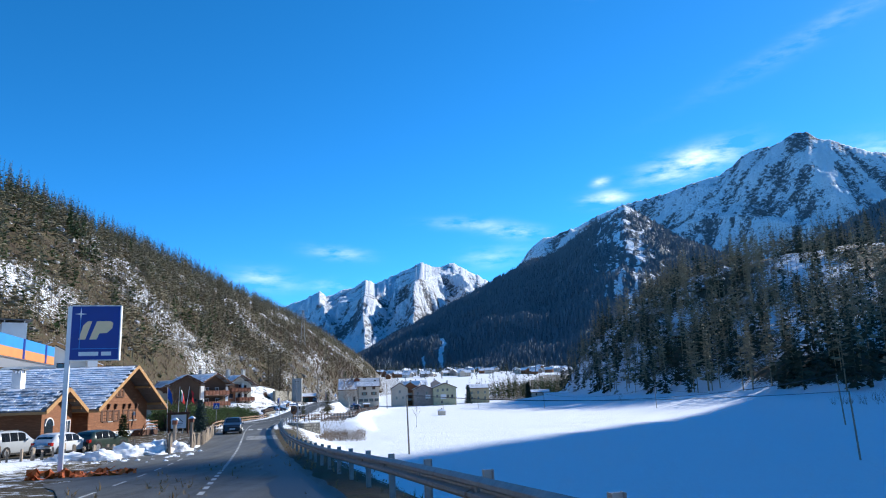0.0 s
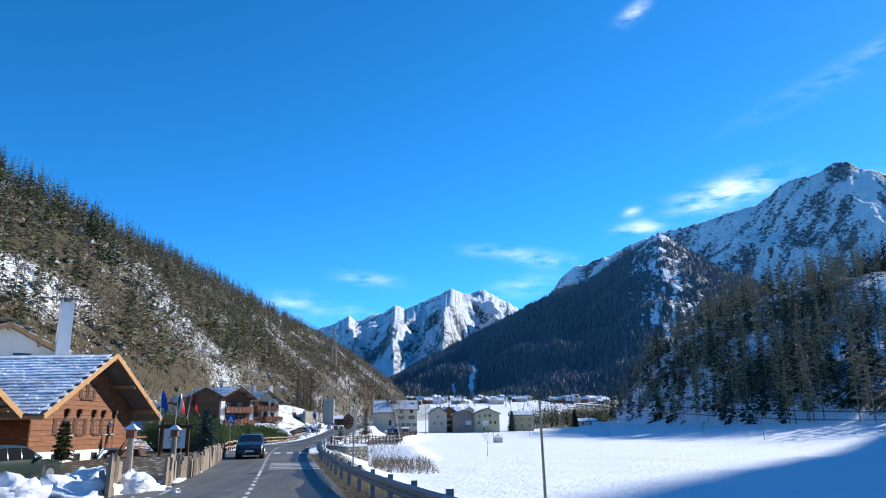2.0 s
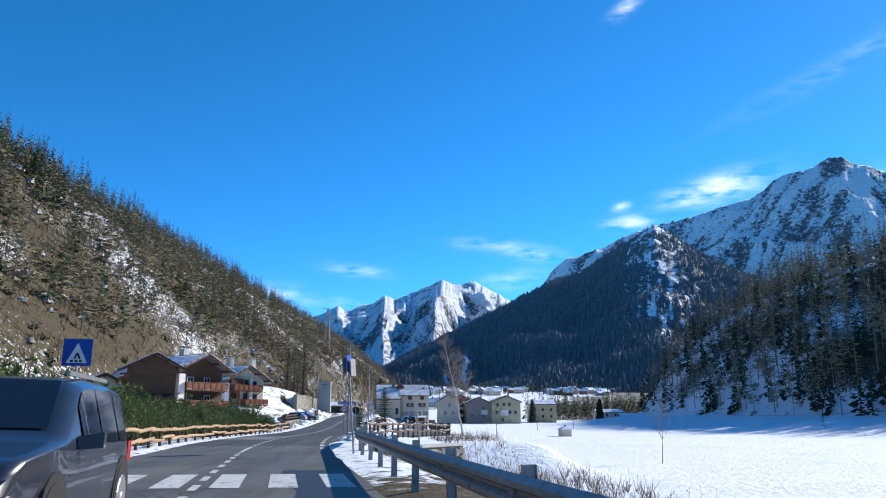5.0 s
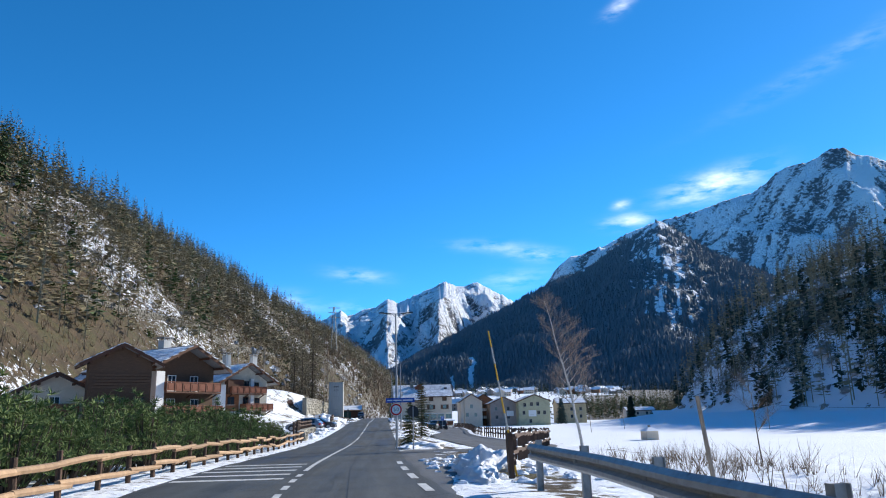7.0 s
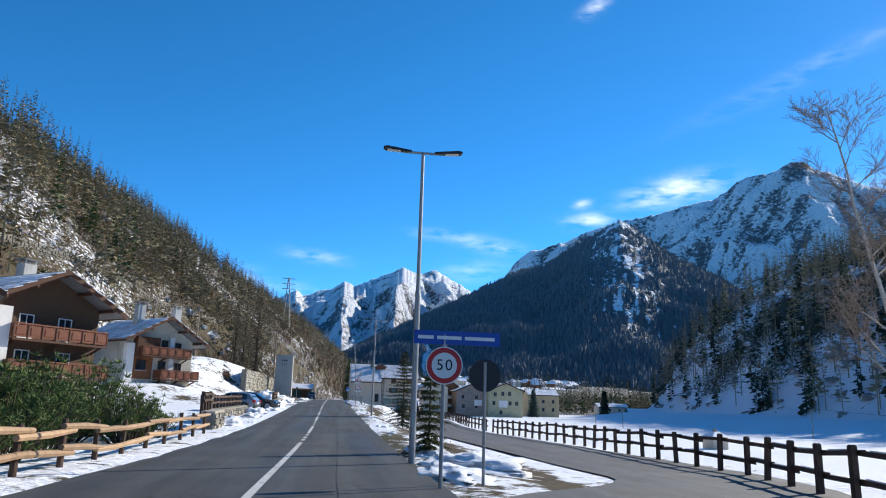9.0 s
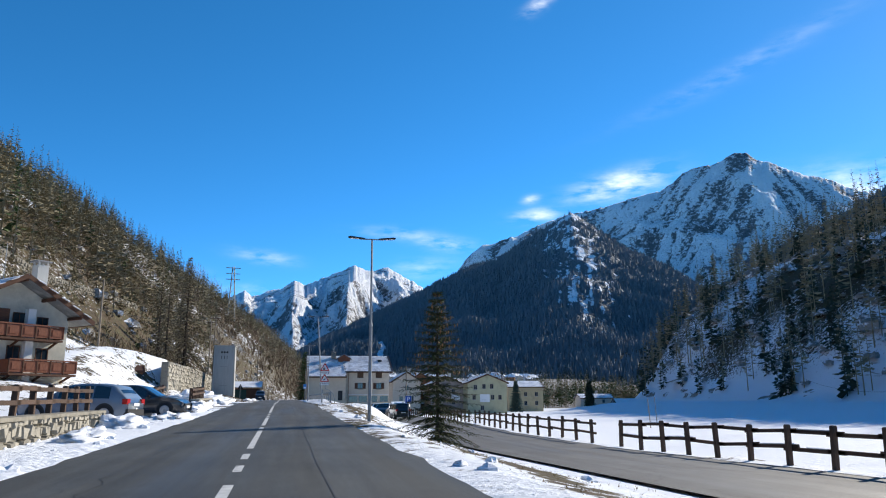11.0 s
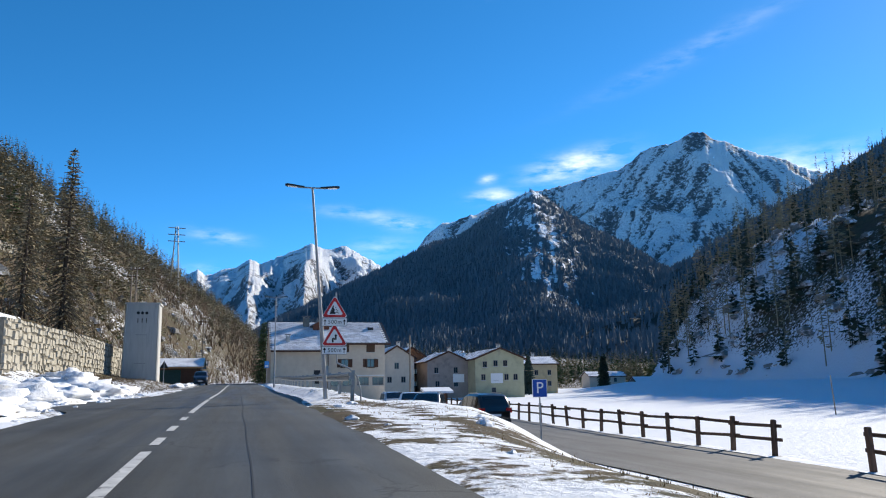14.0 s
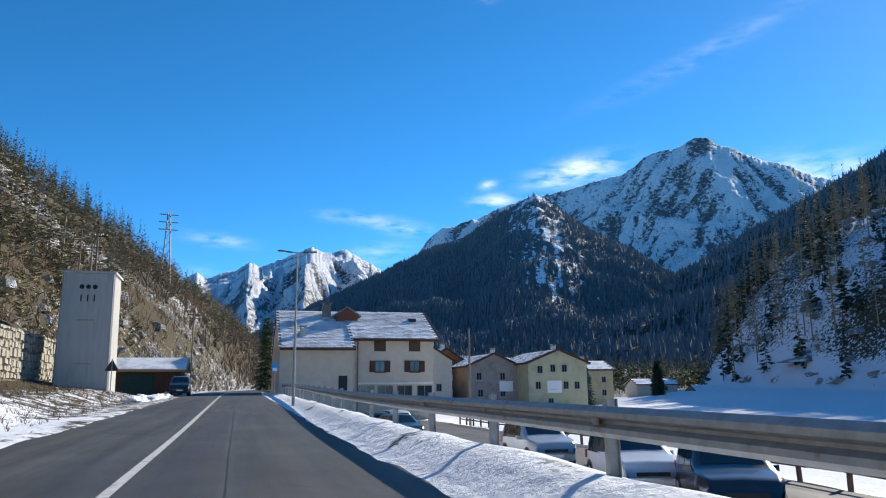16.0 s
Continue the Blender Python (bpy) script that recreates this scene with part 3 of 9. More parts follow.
def hill_z(x, y):
    d = hill_foot(y) - x
    if d <= 0:
        return 0.0
    h = 48 * (1 - math.exp(-d / 73)) + 0.41 * d
    if h > 98:
        h = 98 + (h - 98) * 0.25
    return h * sm(d, -1, 14) ** 0.5


KNOLL_Y = [-300, -100, 100, 300, 400, 445, 520, 800]
KNOLL_X = [95, 96, 99, 109, 121, 150, 240, 700]


def knoll_foot(y):
    return float(np.interp(y, KNOLL_Y, KNOLL_X))


def knoll_z(x, y):
    d = x - knoll_foot(y)
    if d <= -35:
        return 0.0
    h = 3.0 * sm(d, -35, 4)
    if d > 0:
        h += (34 * (1 - math.exp(-d / 34)) + 0.10 * d) * sm(d, 0, 10) * float(np.interp(y, [60, 130, 170, 210, 250, 285], [0.25, 0.30, 0.42, 0.66, 0.92, 1.0]))
        # unseen plateau added to throw shade on the snowfield; knoll top raised likewise
        h += 168 * sm(x, 340, 430) * (1 - sm(y, 292, 450)) + 15 * sm(x, 112, 165) * sm(y, 230, 300) * (1 - sm(y, 430, 520))
    return h


def fence_x(y):
    """x of the post fence along the snowfield."""
    return float(np.interp(y, [187, 200, 212, 225, 236, 248, 262, 300, 345], [13.9, 14.3, 15.4, 16.8, 17.6, 18.8, 20.0, 21.2, 21.8]))


def gz(x, y, rough=True):
    """Height of the ground."""
    c, r = cx(y), zr(y)
    d = x - c
    fz = field_z(y)
    if d < 0:
        z = r - 0.02 - 0.25 * sm(-d, 9, 22) * sm(y, 40, 70) * (1 - sm(y, 150, 175))
        # snow bank and slope beside the parked cars, mound by the tower
        z += 2.6 * sm(-d, 8.5, 22) * sm(y, 200, 226) * (1 - sm(y, 300, 330)) + 0.8 * sm(-d, 5.0, 9) * sm(y, 248, 262) * (1 - sm(y, 296, 305))
        z += 3.6 * sm(-x, 13.2, 14.4 + 9 * (1 - sm(y, 254, 264))) * sm(y, 226, 258) * (1 - sm(y, 330, 345))
        far = sm(-d, 60, 200)
        z = z * (1 - far) + max(fz, r) * far + hill_z(x, y)
    else:
        lower = fz
        # ploughed snow bank along the second guard rail
        rx = 4.85 + 0.9 * sm(y, 245, 300)
        bank = 0.42 * sm(x - rx, -1.15, -0.1) * (1 - sm(x - rx, 0.35, 1.7)) * sm(y, 229, 238) * (1 - sm(y, 318, 330))
        z_rail = r - 0.08 + (lower - r) * sm(d, 3.7 + 0.7 * sm(y, 80, 100), 9.8)
        s = side_z(y)
        z_side = r - 0.04 + (s - r) * sm(x, 3.9 + 0.5 * sm(y, 192, 212) + 3.2 * sm(y, 214, 226) * (1 - sm(y, 229, 237)), 7.4 + 2.6 * sm(y, 192, 212) + 1.0 * sm(y, 214, 226) * (1 - sm(y, 229, 237)))
        z_side += (lower - s) * sm(x, fence_x(y) + 0.1, fence_x(y) + 3.6)
        k = sm(y, 109, 116)
        # the walled corner of the junction
        z = z_rail * (1 - k) + z_side * k + bank
        if y > 430:
            k = sm(y, 430, 520)
            z = z * (1 - k) + (r - 0.05 + (lower - r) * sm(d, 5, 60)) * k
        z += knoll_z(x, y)
        z += hill_z(x, y)
    if rough:
        a = abs(d)
        k = sm(a, 3.3, 6.0)
        if y > 118 and 7.2 + 2.8 * sm(y, 192, 212) < x < fence_x(y) - 0.3:
            k *= 0.0
        z += k * (0.10 * noise.noise(Vector((x * 0.45, y * 0.45, 3))) + 0.22 * noise.noise(Vector((x * 0.11, y * 0.11, 8))) * sm(a, 8, 30))
        steep = max(sm(hill_foot(y) - x, 8, 60), sm(x - knoll_foot(y), 0, 30))
        z += steep * (3.0 * noise.noise(Vector((x * 0.03, y * 0.03, 1))) + 1.2 * noise.noise(Vector((x * 0.1, y * 0.1, 2))))
    return z


def snow_at(x, y):
    """How much snow lies: 0 bare, 1 full."""
    d = x - cx(y)
    if d > 0:
        if y < 118:
            s = 0.40 + 0.55 * sm(d, 5.0, 9.0)
            if d < 5.0:
                s = 0.16 + 0.42 * sm(y, 84, 94)
        elif x < fence_x(y) + 0.4 and y < 420:
            s = 0.68 + 0.30 * noise.noise(Vector((x * 0.9, y * 0.10, 4)))
            s -= (0.30 + 0.2 * noise.noise(Vector((x * 0.4, y * 0.09, 12)))) * math.exp(-((x - 5.6) / 1.1) ** 2) * (1 - sm(y, 228, 236)) + 0.18 * (1 - sm(x, 3.6, 4.6))
            if y > 236:
                s = 0.68 + 0.34 * noise.noise(Vector((x * 1.4, y * 0.35, 6)))
        else:
            s = 0.98
        s -= 0.62 * sm(x - knoll_foot(y), 0, 10) * (0.8 + 0.7 * noise.noise(Vector((x * 0.03, y * 0.03, 7))))
        if y > 420 and x > 62:
            s -= 0.55 * sm(x - 0.30 * (y - 180), -6, 6) * sm(y, 420, 432)
        s -= 0.42 * math.exp(-((x - 12.5) / 2.6) ** 2 - ((y - 101) / 11) ** 2)
        s -= 0.85 * sm(hill_foot(y) - x, 0, 10)
        return s
    yw = y + 4 * noise.noise(Vector((x * 0.12, y * 0.12, 2)))
    steps = (52, 58, 97, 103, 165, 171, 247, 253, 302, 308)
    near = float(np.interp(yw, steps, (0.42, 0.40, 0.40, 0.58, 0.58, 0.80, 0.80, 0.47, 0.47, 0.5)))
    far = float(np.interp(yw, steps, (0.67, 0.36, 0.36, 0.50, 0.50, 0.80, 0.80, 0.30, 0.30, 0.5)))
    s = near + (far - near) * sm(-d, 7.5, 12.5)
    up = sm(hill_foot(y) - x, -4, 14)
    bank = sm(y, 196, 210) * (1 - sm(y, 262, 272)) * (1 - sm(-x, 24, 30))
    hill = 0.285 + 0.22 * noise.noise(Vector((x * 0.04, y * 0.03, 5))) + 0.12 * noise.noise(Vector((x * 0.014, y * 0.02, 5))) + 0.06 * sm(-x, 60, 160) * (1 - sm(y, 150, 320))
    hill += 0.10 * sm(hill_foot(y) - x, 14, 34)
    hill += 0.2 * sm(y, 262, 290) * noise.noise(Vector((x * 0.12, y * 0.02, 9)))
    return (s * (1 - up) + hill * up) * (1 - bank) + (0.57 + 0.34 * noise.noise(Vector((x * 0.5, y * 0.22, 3)))) * bank


def axis(parts):
    o = []
    for a, b, step in parts:
        o += list(np.arange(a, b, step))
    return o + [parts[-1][1]]


def build_ground():
    ds = axis([(-2400, -600, 200), (-600, -260, 34), (-260, -90, 8.5), (-90, -24, 3.0), (-24, -9, 0.9), (-9, -3.6, 0.4), (-3.6, 3.6, 1.2), (3.6, 10, 0.4), (10, 18, 0.7),
               (18, 60, 3.0), (60, 190, 6.0), (190, 460, 18), (460, 2600, 214)])
    ys = axis([(-260, -20, 24), (-20, 0, 4), (0, 60, 1.5), (60, 340, 1.15), (340, 480, 5), (480, 1000, 14), (1000, 4600, 240)])
    vs, sn = [], []
    for y in ys:
        c = cx(min(y, 460))
        for d in ds:
            x = c + d
            z = gz(x, y)
            if abs(d) < 2.9 and y < 600:
                z = zr(y) - 0.18
            if 7.9 + 2.8 * sm(y, 192, 212) < x < fence_x(y) - 0.45 and 124 < y < 345:
                z -= 0.05
            vs.append((x, y, z))
            sn.append(snow_at(x, y))
    nd = len(ds)
    fs = [(j * nd + i, j * nd + i + 1, (j + 1) * nd + i + 1, (j + 1) * nd + i) for j in range(len(ys) - 1) for i in range(nd - 1)]
    me = bpy.data.meshes.new("ground")
    me.from_pydata(vs, [], fs)
    at = me.attributes.new("snow", "FLOAT", "POINT")
    at.data.foreach_set("value", sn)
    me.materials.append(GROUND)
    me.polygons.foreach_set("use_smooth", [True] * len(me.polygons))
    tagged(new("ground", me), "snow-covered valley floor with dry grass slopes", "", "", "structure")


def strip(x0f, x1f, y0, y1, dz, step=2.0, n=2, zf=None):
    """A ribbon along the road between two offsets."""
    zf = zf or zr
    m = M()
    ys = np.arange(y0, y1 + step * 0.5, step)
    for y in ys:
        a, b = x0f(y), x1f(y)
        for i in range(n):
            k = i / (n - 1)
            m.v.append((a + (b - a) * k, y, zf(y) + dz))
    for j in range(len(ys) - 1):
        for i in range(n - 1):
            m.f.append((j * n + i, j * n + i + 1, (j + 1) * n + i + 1, (j + 1) * n + i))
    return m


def build_road():
    rag = lambda y, s: 0.16 * noise.noise(Vector((y * 0.35, s, 0))) + 0.10 * noise.noise(Vector((y * 1.1, s, 4)))
    left = lambda y: cx(y) - 3.0 - 0.15 * sm(y, 100, 115) + rag(y, 1) - 3.2 * sm(y, 20, 34) * (1 - sm(y, 50, 57)) - 1.5 * sm(y, 225, 230) * (1 - sm(y, 238, 244))
    right = lambda y: cx(y) + 3.15 - 0.15 * (1 - sm(y, 90, 108)) + rag(y, 9) + 0.55 * sm(y, 228, 236)
    structure("road", strip(left, right, -150, 108, 0.0, 1.0, 7), ASPHALT_PALE, "pale worn asphalt road with patches")
    structure("road", strip(left, right, 108, 460, 0.0, 1.0, 7), ASPHALT, "darker grey asphalt road with cracks and patches")
    # cracks and mended strips
    rc = random.Random(12)
    for k in range(40):
        y0, off = rc.uniform(20, 290), rc.uniform(-2.6, 2.6)
        m = M()
        pts_ = []
        for q in range(rc.randint(6, 14)):
            yy = y0 + q * 0.35
            pts_.append((off + 0.35 * noise.noise(Vector((yy * 0.7, k, 1))) + 0.12 * noise.noise(Vector((yy * 4.3, k, 1))), yy))
        if k % 3 == 0:
            pts_ = [(off + (q - 4) * 0.35, y0 + 0.3 * noise.noise(Vector((q * 0.6, k, 5))) + 0.15 * noise.noise(Vector((q * 2.7, k, 5)))) for q in range(9)]
        w_ = rc.uniform(0.003, 0.007)
        for (a0, b0), (a1, b1) in zip(pts_, pts_[1:]):
            dx, dy = b1 - b0, -(a1 - a0)
            ln_ = math.hypot(dx, dy)
            dx, dy = dx / ln_ * w_, dy / ln_ * w_
            n_ = len(m.v)
            m.v += [(cx(b0) + a0 - dx, b0 - dy, zr(b0) + 0.004), (cx(b0) + a0 + dx, b0 + dy, zr(b0) + 0.004), (cx(b1) + a1 + dx, b1 + dy, zr(b1) + 0.004), (cx(b1) + a1 - dx, b1 - dy, zr(b1) + 0.004)]
            m.f.append((n_, n_ + 1, n_ + 2, n_ + 3))
        structure("road_crack", m, TAR, "dark crack in the asphalt")
    for y0, y1, a, b in ((128, 137, -2.6, -0.5), (236, 262, 0.4, 1.2), (150, 164, 1.7, 2.9)):
        structure("road_patch", strip(lambda y: cx(y) + a + 0.05 * noise.noise(Vector((y, 1, 0))), lambda y: cx(y) + b + 0.05 * noise.noise(Vector((y, 4, 0))), y0, y1, 0.003, 0.5, 3), ASPHALT_MEND,
                  "darker mended strip of asphalt")
    # fork to the lower road
    fork = M()
    ys = np.arange(112, 350, 1.0)
    for y in ys:
        inner = cx(y) + 2.9 if y < 137 else 2.9 + 5.0 * sm(y, 137, 146) + 2.8 * sm(y, 192, 212)
        x1 = float(np.interp(y, [112, 118, 122, 126, 134, 143], [3.1, 3.7, 4.5, 5.9, 8.4, 11.0]))
        x1 += (fence_x(y) - 13.9) + 2.3 * sm(y, 136, 150)
        x1 += 0.25 * noise.noise(Vector((y * 0.4, 2, 0)))
        for i in range(6):
            x = inner + (x1 - inner) * i / 5
            s = side_z(y)
            fork.v.append((x, y, s + (zr(y) - s) * (1 - sm(x, 3.2, 7.5)) * (1 - sm(y, 140, 150)) - 0.012 * i / 5 - 0.006))
    for j in range(len(ys) - 1):
        for i in range(5):
            fork.f.append((j * 6 + i, j * 6 + i + 1, j * 6 + i + 7, j * 6 + i + 6))
    structure("side_road", fork, ASPHALT2, "grey asphalt side road below the main road")
    # melt strip along the guard rail: wet, with shade painted into its colour
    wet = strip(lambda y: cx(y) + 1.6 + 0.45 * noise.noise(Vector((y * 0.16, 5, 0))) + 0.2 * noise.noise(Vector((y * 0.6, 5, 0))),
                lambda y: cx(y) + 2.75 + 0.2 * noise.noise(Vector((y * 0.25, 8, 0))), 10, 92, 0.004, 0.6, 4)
    structure("road_wet_patch", wet, ASPHALT_WET_SHADED, "dark wet asphalt with painted shade along the guard rail")
    seam = strip(lambda y: cx(y) + 1.285 + 0.05 * noise.noise(Vector((y * 0.2, 1, 0))), lambda y: cx(y) + 1.305 + 0.05 * noise.noise(Vector((y * 0.2, 1, 0))), 96, 330, 0.004, 1.5)
    structure("road_seam", seam, TAR, "tarred seam in the asphalt")
    # markings
    for y0 in np.arange(-38, 58, 4.6):
        structure("edge_line", strip(lambda y: cx(y) - 2.76, lambda y: cx(y) - 2.67, y0, y0 + 2.2, 0.006, 1.1), PAINT, "worn white edge line")
    y, dash = -30.0, []
    while y < 101:
        long_one = 62 < y < 66
        dash.append((y, y + (4.5 if long_one else 1.0 if y > 8 else 3.0)))
        y = dash[-1][1] + (0.9 if y > 8 else 2.0)
    dash += [(100.5, 106.5)] + [(y, y + 1.0) for y in np.arange(107.5, 121, 2.0)]
    dash += [(122, 155.5), (156.3, 157.2), (158, 159), (160, 161), (162, 170), (171.2, 172.2), (173.4, 174.6), (176, 183), (184.4, 185.6), (187, 194), (195.4, 196.6),
             (198, 199.2), (201, 214), (215.4, 216.6), (218, 219.2), (221, 222.2), (224, 236), (237.4, 330)]
    for a, b in dash:
        structure("centre_line", strip(lambda y: cx(y) - 0.07, lambda y: cx(y) + 0.07, a, b, 0.006, min(1.5, (b - a))), PAINT, "worn white centre line")
    for y0, x0, x1 in [(68.2, 0.35, 2.9), (69.6, 0.35, 2.9), (70.9, 0.35, 2.9), (72.2, 0.35, 2.9), (73.5, 0.35, 2.9), (118.6, -3.0, -0.3), (120.4, -3.0, -0.3),
                       (122.3, -3.0, -0.3), (124.15, -3.0, -0.3), (125.95, -3.0, -0.3)]:
        structure("road_bar", strip(lambda y: cx(y) + x0, lambda y: cx(y) + x1, y0, y0 + 0.5, 0.007, 0.5), PAINT, "worn white bar across the lane")
    for k in range(6):
        x0 = -2.7 + k * 0.98
        structure("crossing_stripe", strip(lambda y: cx(y) + x0, lambda y: cx(y) + x0 + 0.5, 88.0, 91.0, 0.008, 1.0), PAINT, "worn white crossing stripe")
    for k in range(7):
        a = 104 + k * 3.4
        structure("junction_line", strip(lambda y: cx(y) + 2.75, lambda y: cx(y) + 2.93, a, a + 1.8, 0.008, 0.9), PAINT, "worn white dashed junction line")


def mountain(name, label, ctrl, r_ridge, r_base, z_base, mat, amp, seed, na=260, nv=90, cam_z=0.6, power=1.25, jag=0.002, ox=2.0, oy=100.0, feat=0.0022, spurs=(), snow=None, rock=None, ribs=0.0, split=99.0, upper=0.0):
    """A massif with a given skyline: spurs and gullies run down from the ridge."""
    azs = np.linspace(ctrl[0][0], ctrl[-1][0], na)
    es = np.interp(azs, [c[0] for c in ctrl], [c[1] for c in ctrl])
    vs, fs, sn, rb = [], [], [], []
    rows = nv + 6
    for i, (a, e) in enumerate(zip(azs, es)):
        s, c = math.sin(radians(a)), math.cos(radians(a))
        j1 = noise.noise(Vector((a * 1.3, seed, 0))) + 0.6 * noise.noise(Vector((a * 3.7, seed, 2))) + 0.45 * noise.noise(Vector((a * 9, seed, 5))) + 0.3 * noise.noise(Vector((a * 23, seed, 7)))
        h = cam_z + r_ridge * (e + jag * j1) - z_base
        for k in range(rows):
            v = k / nv
            r = r_base + (r_ridge - r_base) * min(v, 1.0) + (r_ridge - r_base) * 0.5 * max(0.0, v - 1.0)
            x, y = ox + s * r, oy + c * r
            if v <= 1.0:
                prof = v ** power
                edge = 4 * v * (1 - v)
                n = noise.ridged_multi_fractal(Vector((x * feat, y * feat, seed * 3.1)), 0.9, 2.1, 6, 1.0, 2.0) - 1.0
                z = z_base + h * prof + amp * edge * n * min(1.0, h / 300 + 0.25)
                for a0, wl, wr, hh, slide in spurs:
                    bend = 0.35 * noise.noise(Vector((v * 5, a0, seed))) + 0.12 * noise.noise(Vector((v * 17, a0, seed)))
                    da = a - a0 - slide * (1 - v) - bend * (1 - v)
                    z += hh * 4 * v * (1 - v) * max(0.0, 1 - (da / wr if da > 0 else -da / wl)) ** 1.1
                if ribs:
                    u, w = radians(a) * r_ridge, v * 1000.0
                    sl = 0.72 if a < split else 2.25
                    warp = 60 * noise.noise(Vector((u * 0.004, w * 0.004, seed)))
                    p_, q_ = u * math.cos(sl) + w * math.sin(sl), -u * math.sin(sl) + w * math.cos(sl) + warp
                    strata = noise.fractal(Vector((p_ / 330, q_ / 62, seed)), 0.75, 2.1, 5)
                    broken = noise.fractal(Vector((u / 120, w / 120, seed + 4)), 0.7, 2.1, 5)
                    z += ribs * edge ** 0.6 * (0.8 * strata + 0.6 * broken)
                    rb.append(strata + 0.7 * broken - upper * (sm(v, 0.35, 0.75) - 0.5))
                z = min(z, cam_z + r * (e + jag * j1) * (0.86 + 0.14 * v ** 2))
            else:
                z = z_base + h * (1 - (v - 1) * 6)
                rb.append(0.0)
            vs.append((x, y, z))
            if snow:
                sn.append(snow(a, v))
    for i in range(na - 1):
        for k in range(rows - 1):
            p = i * rows + k
            fs.append((p, p + rows, p + rows + 1, p + 1))
    m = M()
    m.v, m.f = vs, fs
    ob = structure(name, m, mat, label, True)
    if rock is not None:
        # snow lies on the flatter ground, by rank of steepness
        g = np.array(vs).reshape(na, rows, 3)
        nrm = np.cross(np.gradient(g, axis=0), np.gradient(g, axis=1)).reshape(-1, 3)
        flat = np.abs(nrm[:, 2]) / (np.linalg.norm(nrm, axis=1) + 1e-9)
        rank = np.argsort(np.argsort(flat)) / len(flat)
        ridge = np.argsort(np.argsort(np.array(rb))) / len(rb)
        sn = list(0.5 + 0.22 * (rank - rock) + 0.60 * (ridge - rock))
    if sn:
        ob.data.attributes.new("snow", "FLOAT", "POINT").data.foreach_set("value", sn)
    return np.array(vs).reshape(na, rows, 3)


def mountain_forest(label, grid, n, hmin, hmax, width, mat, seed, keep, nv):
    """Far conifers, three-sided spires, standing on a massif."""
    rng = np.random.RandomState(seed)
    na = grid.shape[0]
    fi, fk = rng.rand(n) * (na - 1.001), rng.rand(n) * (nv - 0.001)
    ok = np.array([rng.rand() < keep(i / (na - 1), k / nv) for i, k in zip(fi, fk)])
    fi, fk = fi[ok], fk[ok]
    i, k = fi.astype(int), fk.astype(int)
    u, w = (fi - i)[:, None], (fk - k)[:, None]
    p = (grid[i, k] * (1 - u) + grid[i + 1, k] * u) * (1 - w) + (grid[i, k + 1] * (1 - u) + grid[i + 1, k + 1] * u) * w
    h = hmin + (hmax - hmin) * rng.rand(len(p))
    r = h * width * (0.7 + 0.6 * rng.rand(len(p)))
    a0 = rng.rand(len(p)) * 2.1
    top = p + np.stack([0 * h, 0 * h, h], -1)
    ring = [p + np.stack([r * np.cos(a0 + b), r * np.sin(a0 + b), -2 + 0 * h], -1) for b in (0, 2.094, 4.189)]
    v = np.concatenate([np.stack([ring[j], ring[(j + 1) % 3], top], -2) for j in range(3)]).reshape(-1, 3)
    return tagged(new("mountain_forest", tri_mesh("mountain_forest", v, np.arange(len(v)).reshape(-1, 3), mat)), label, "trees", "", "stuff")

# ------------------------------------------------------------ trees


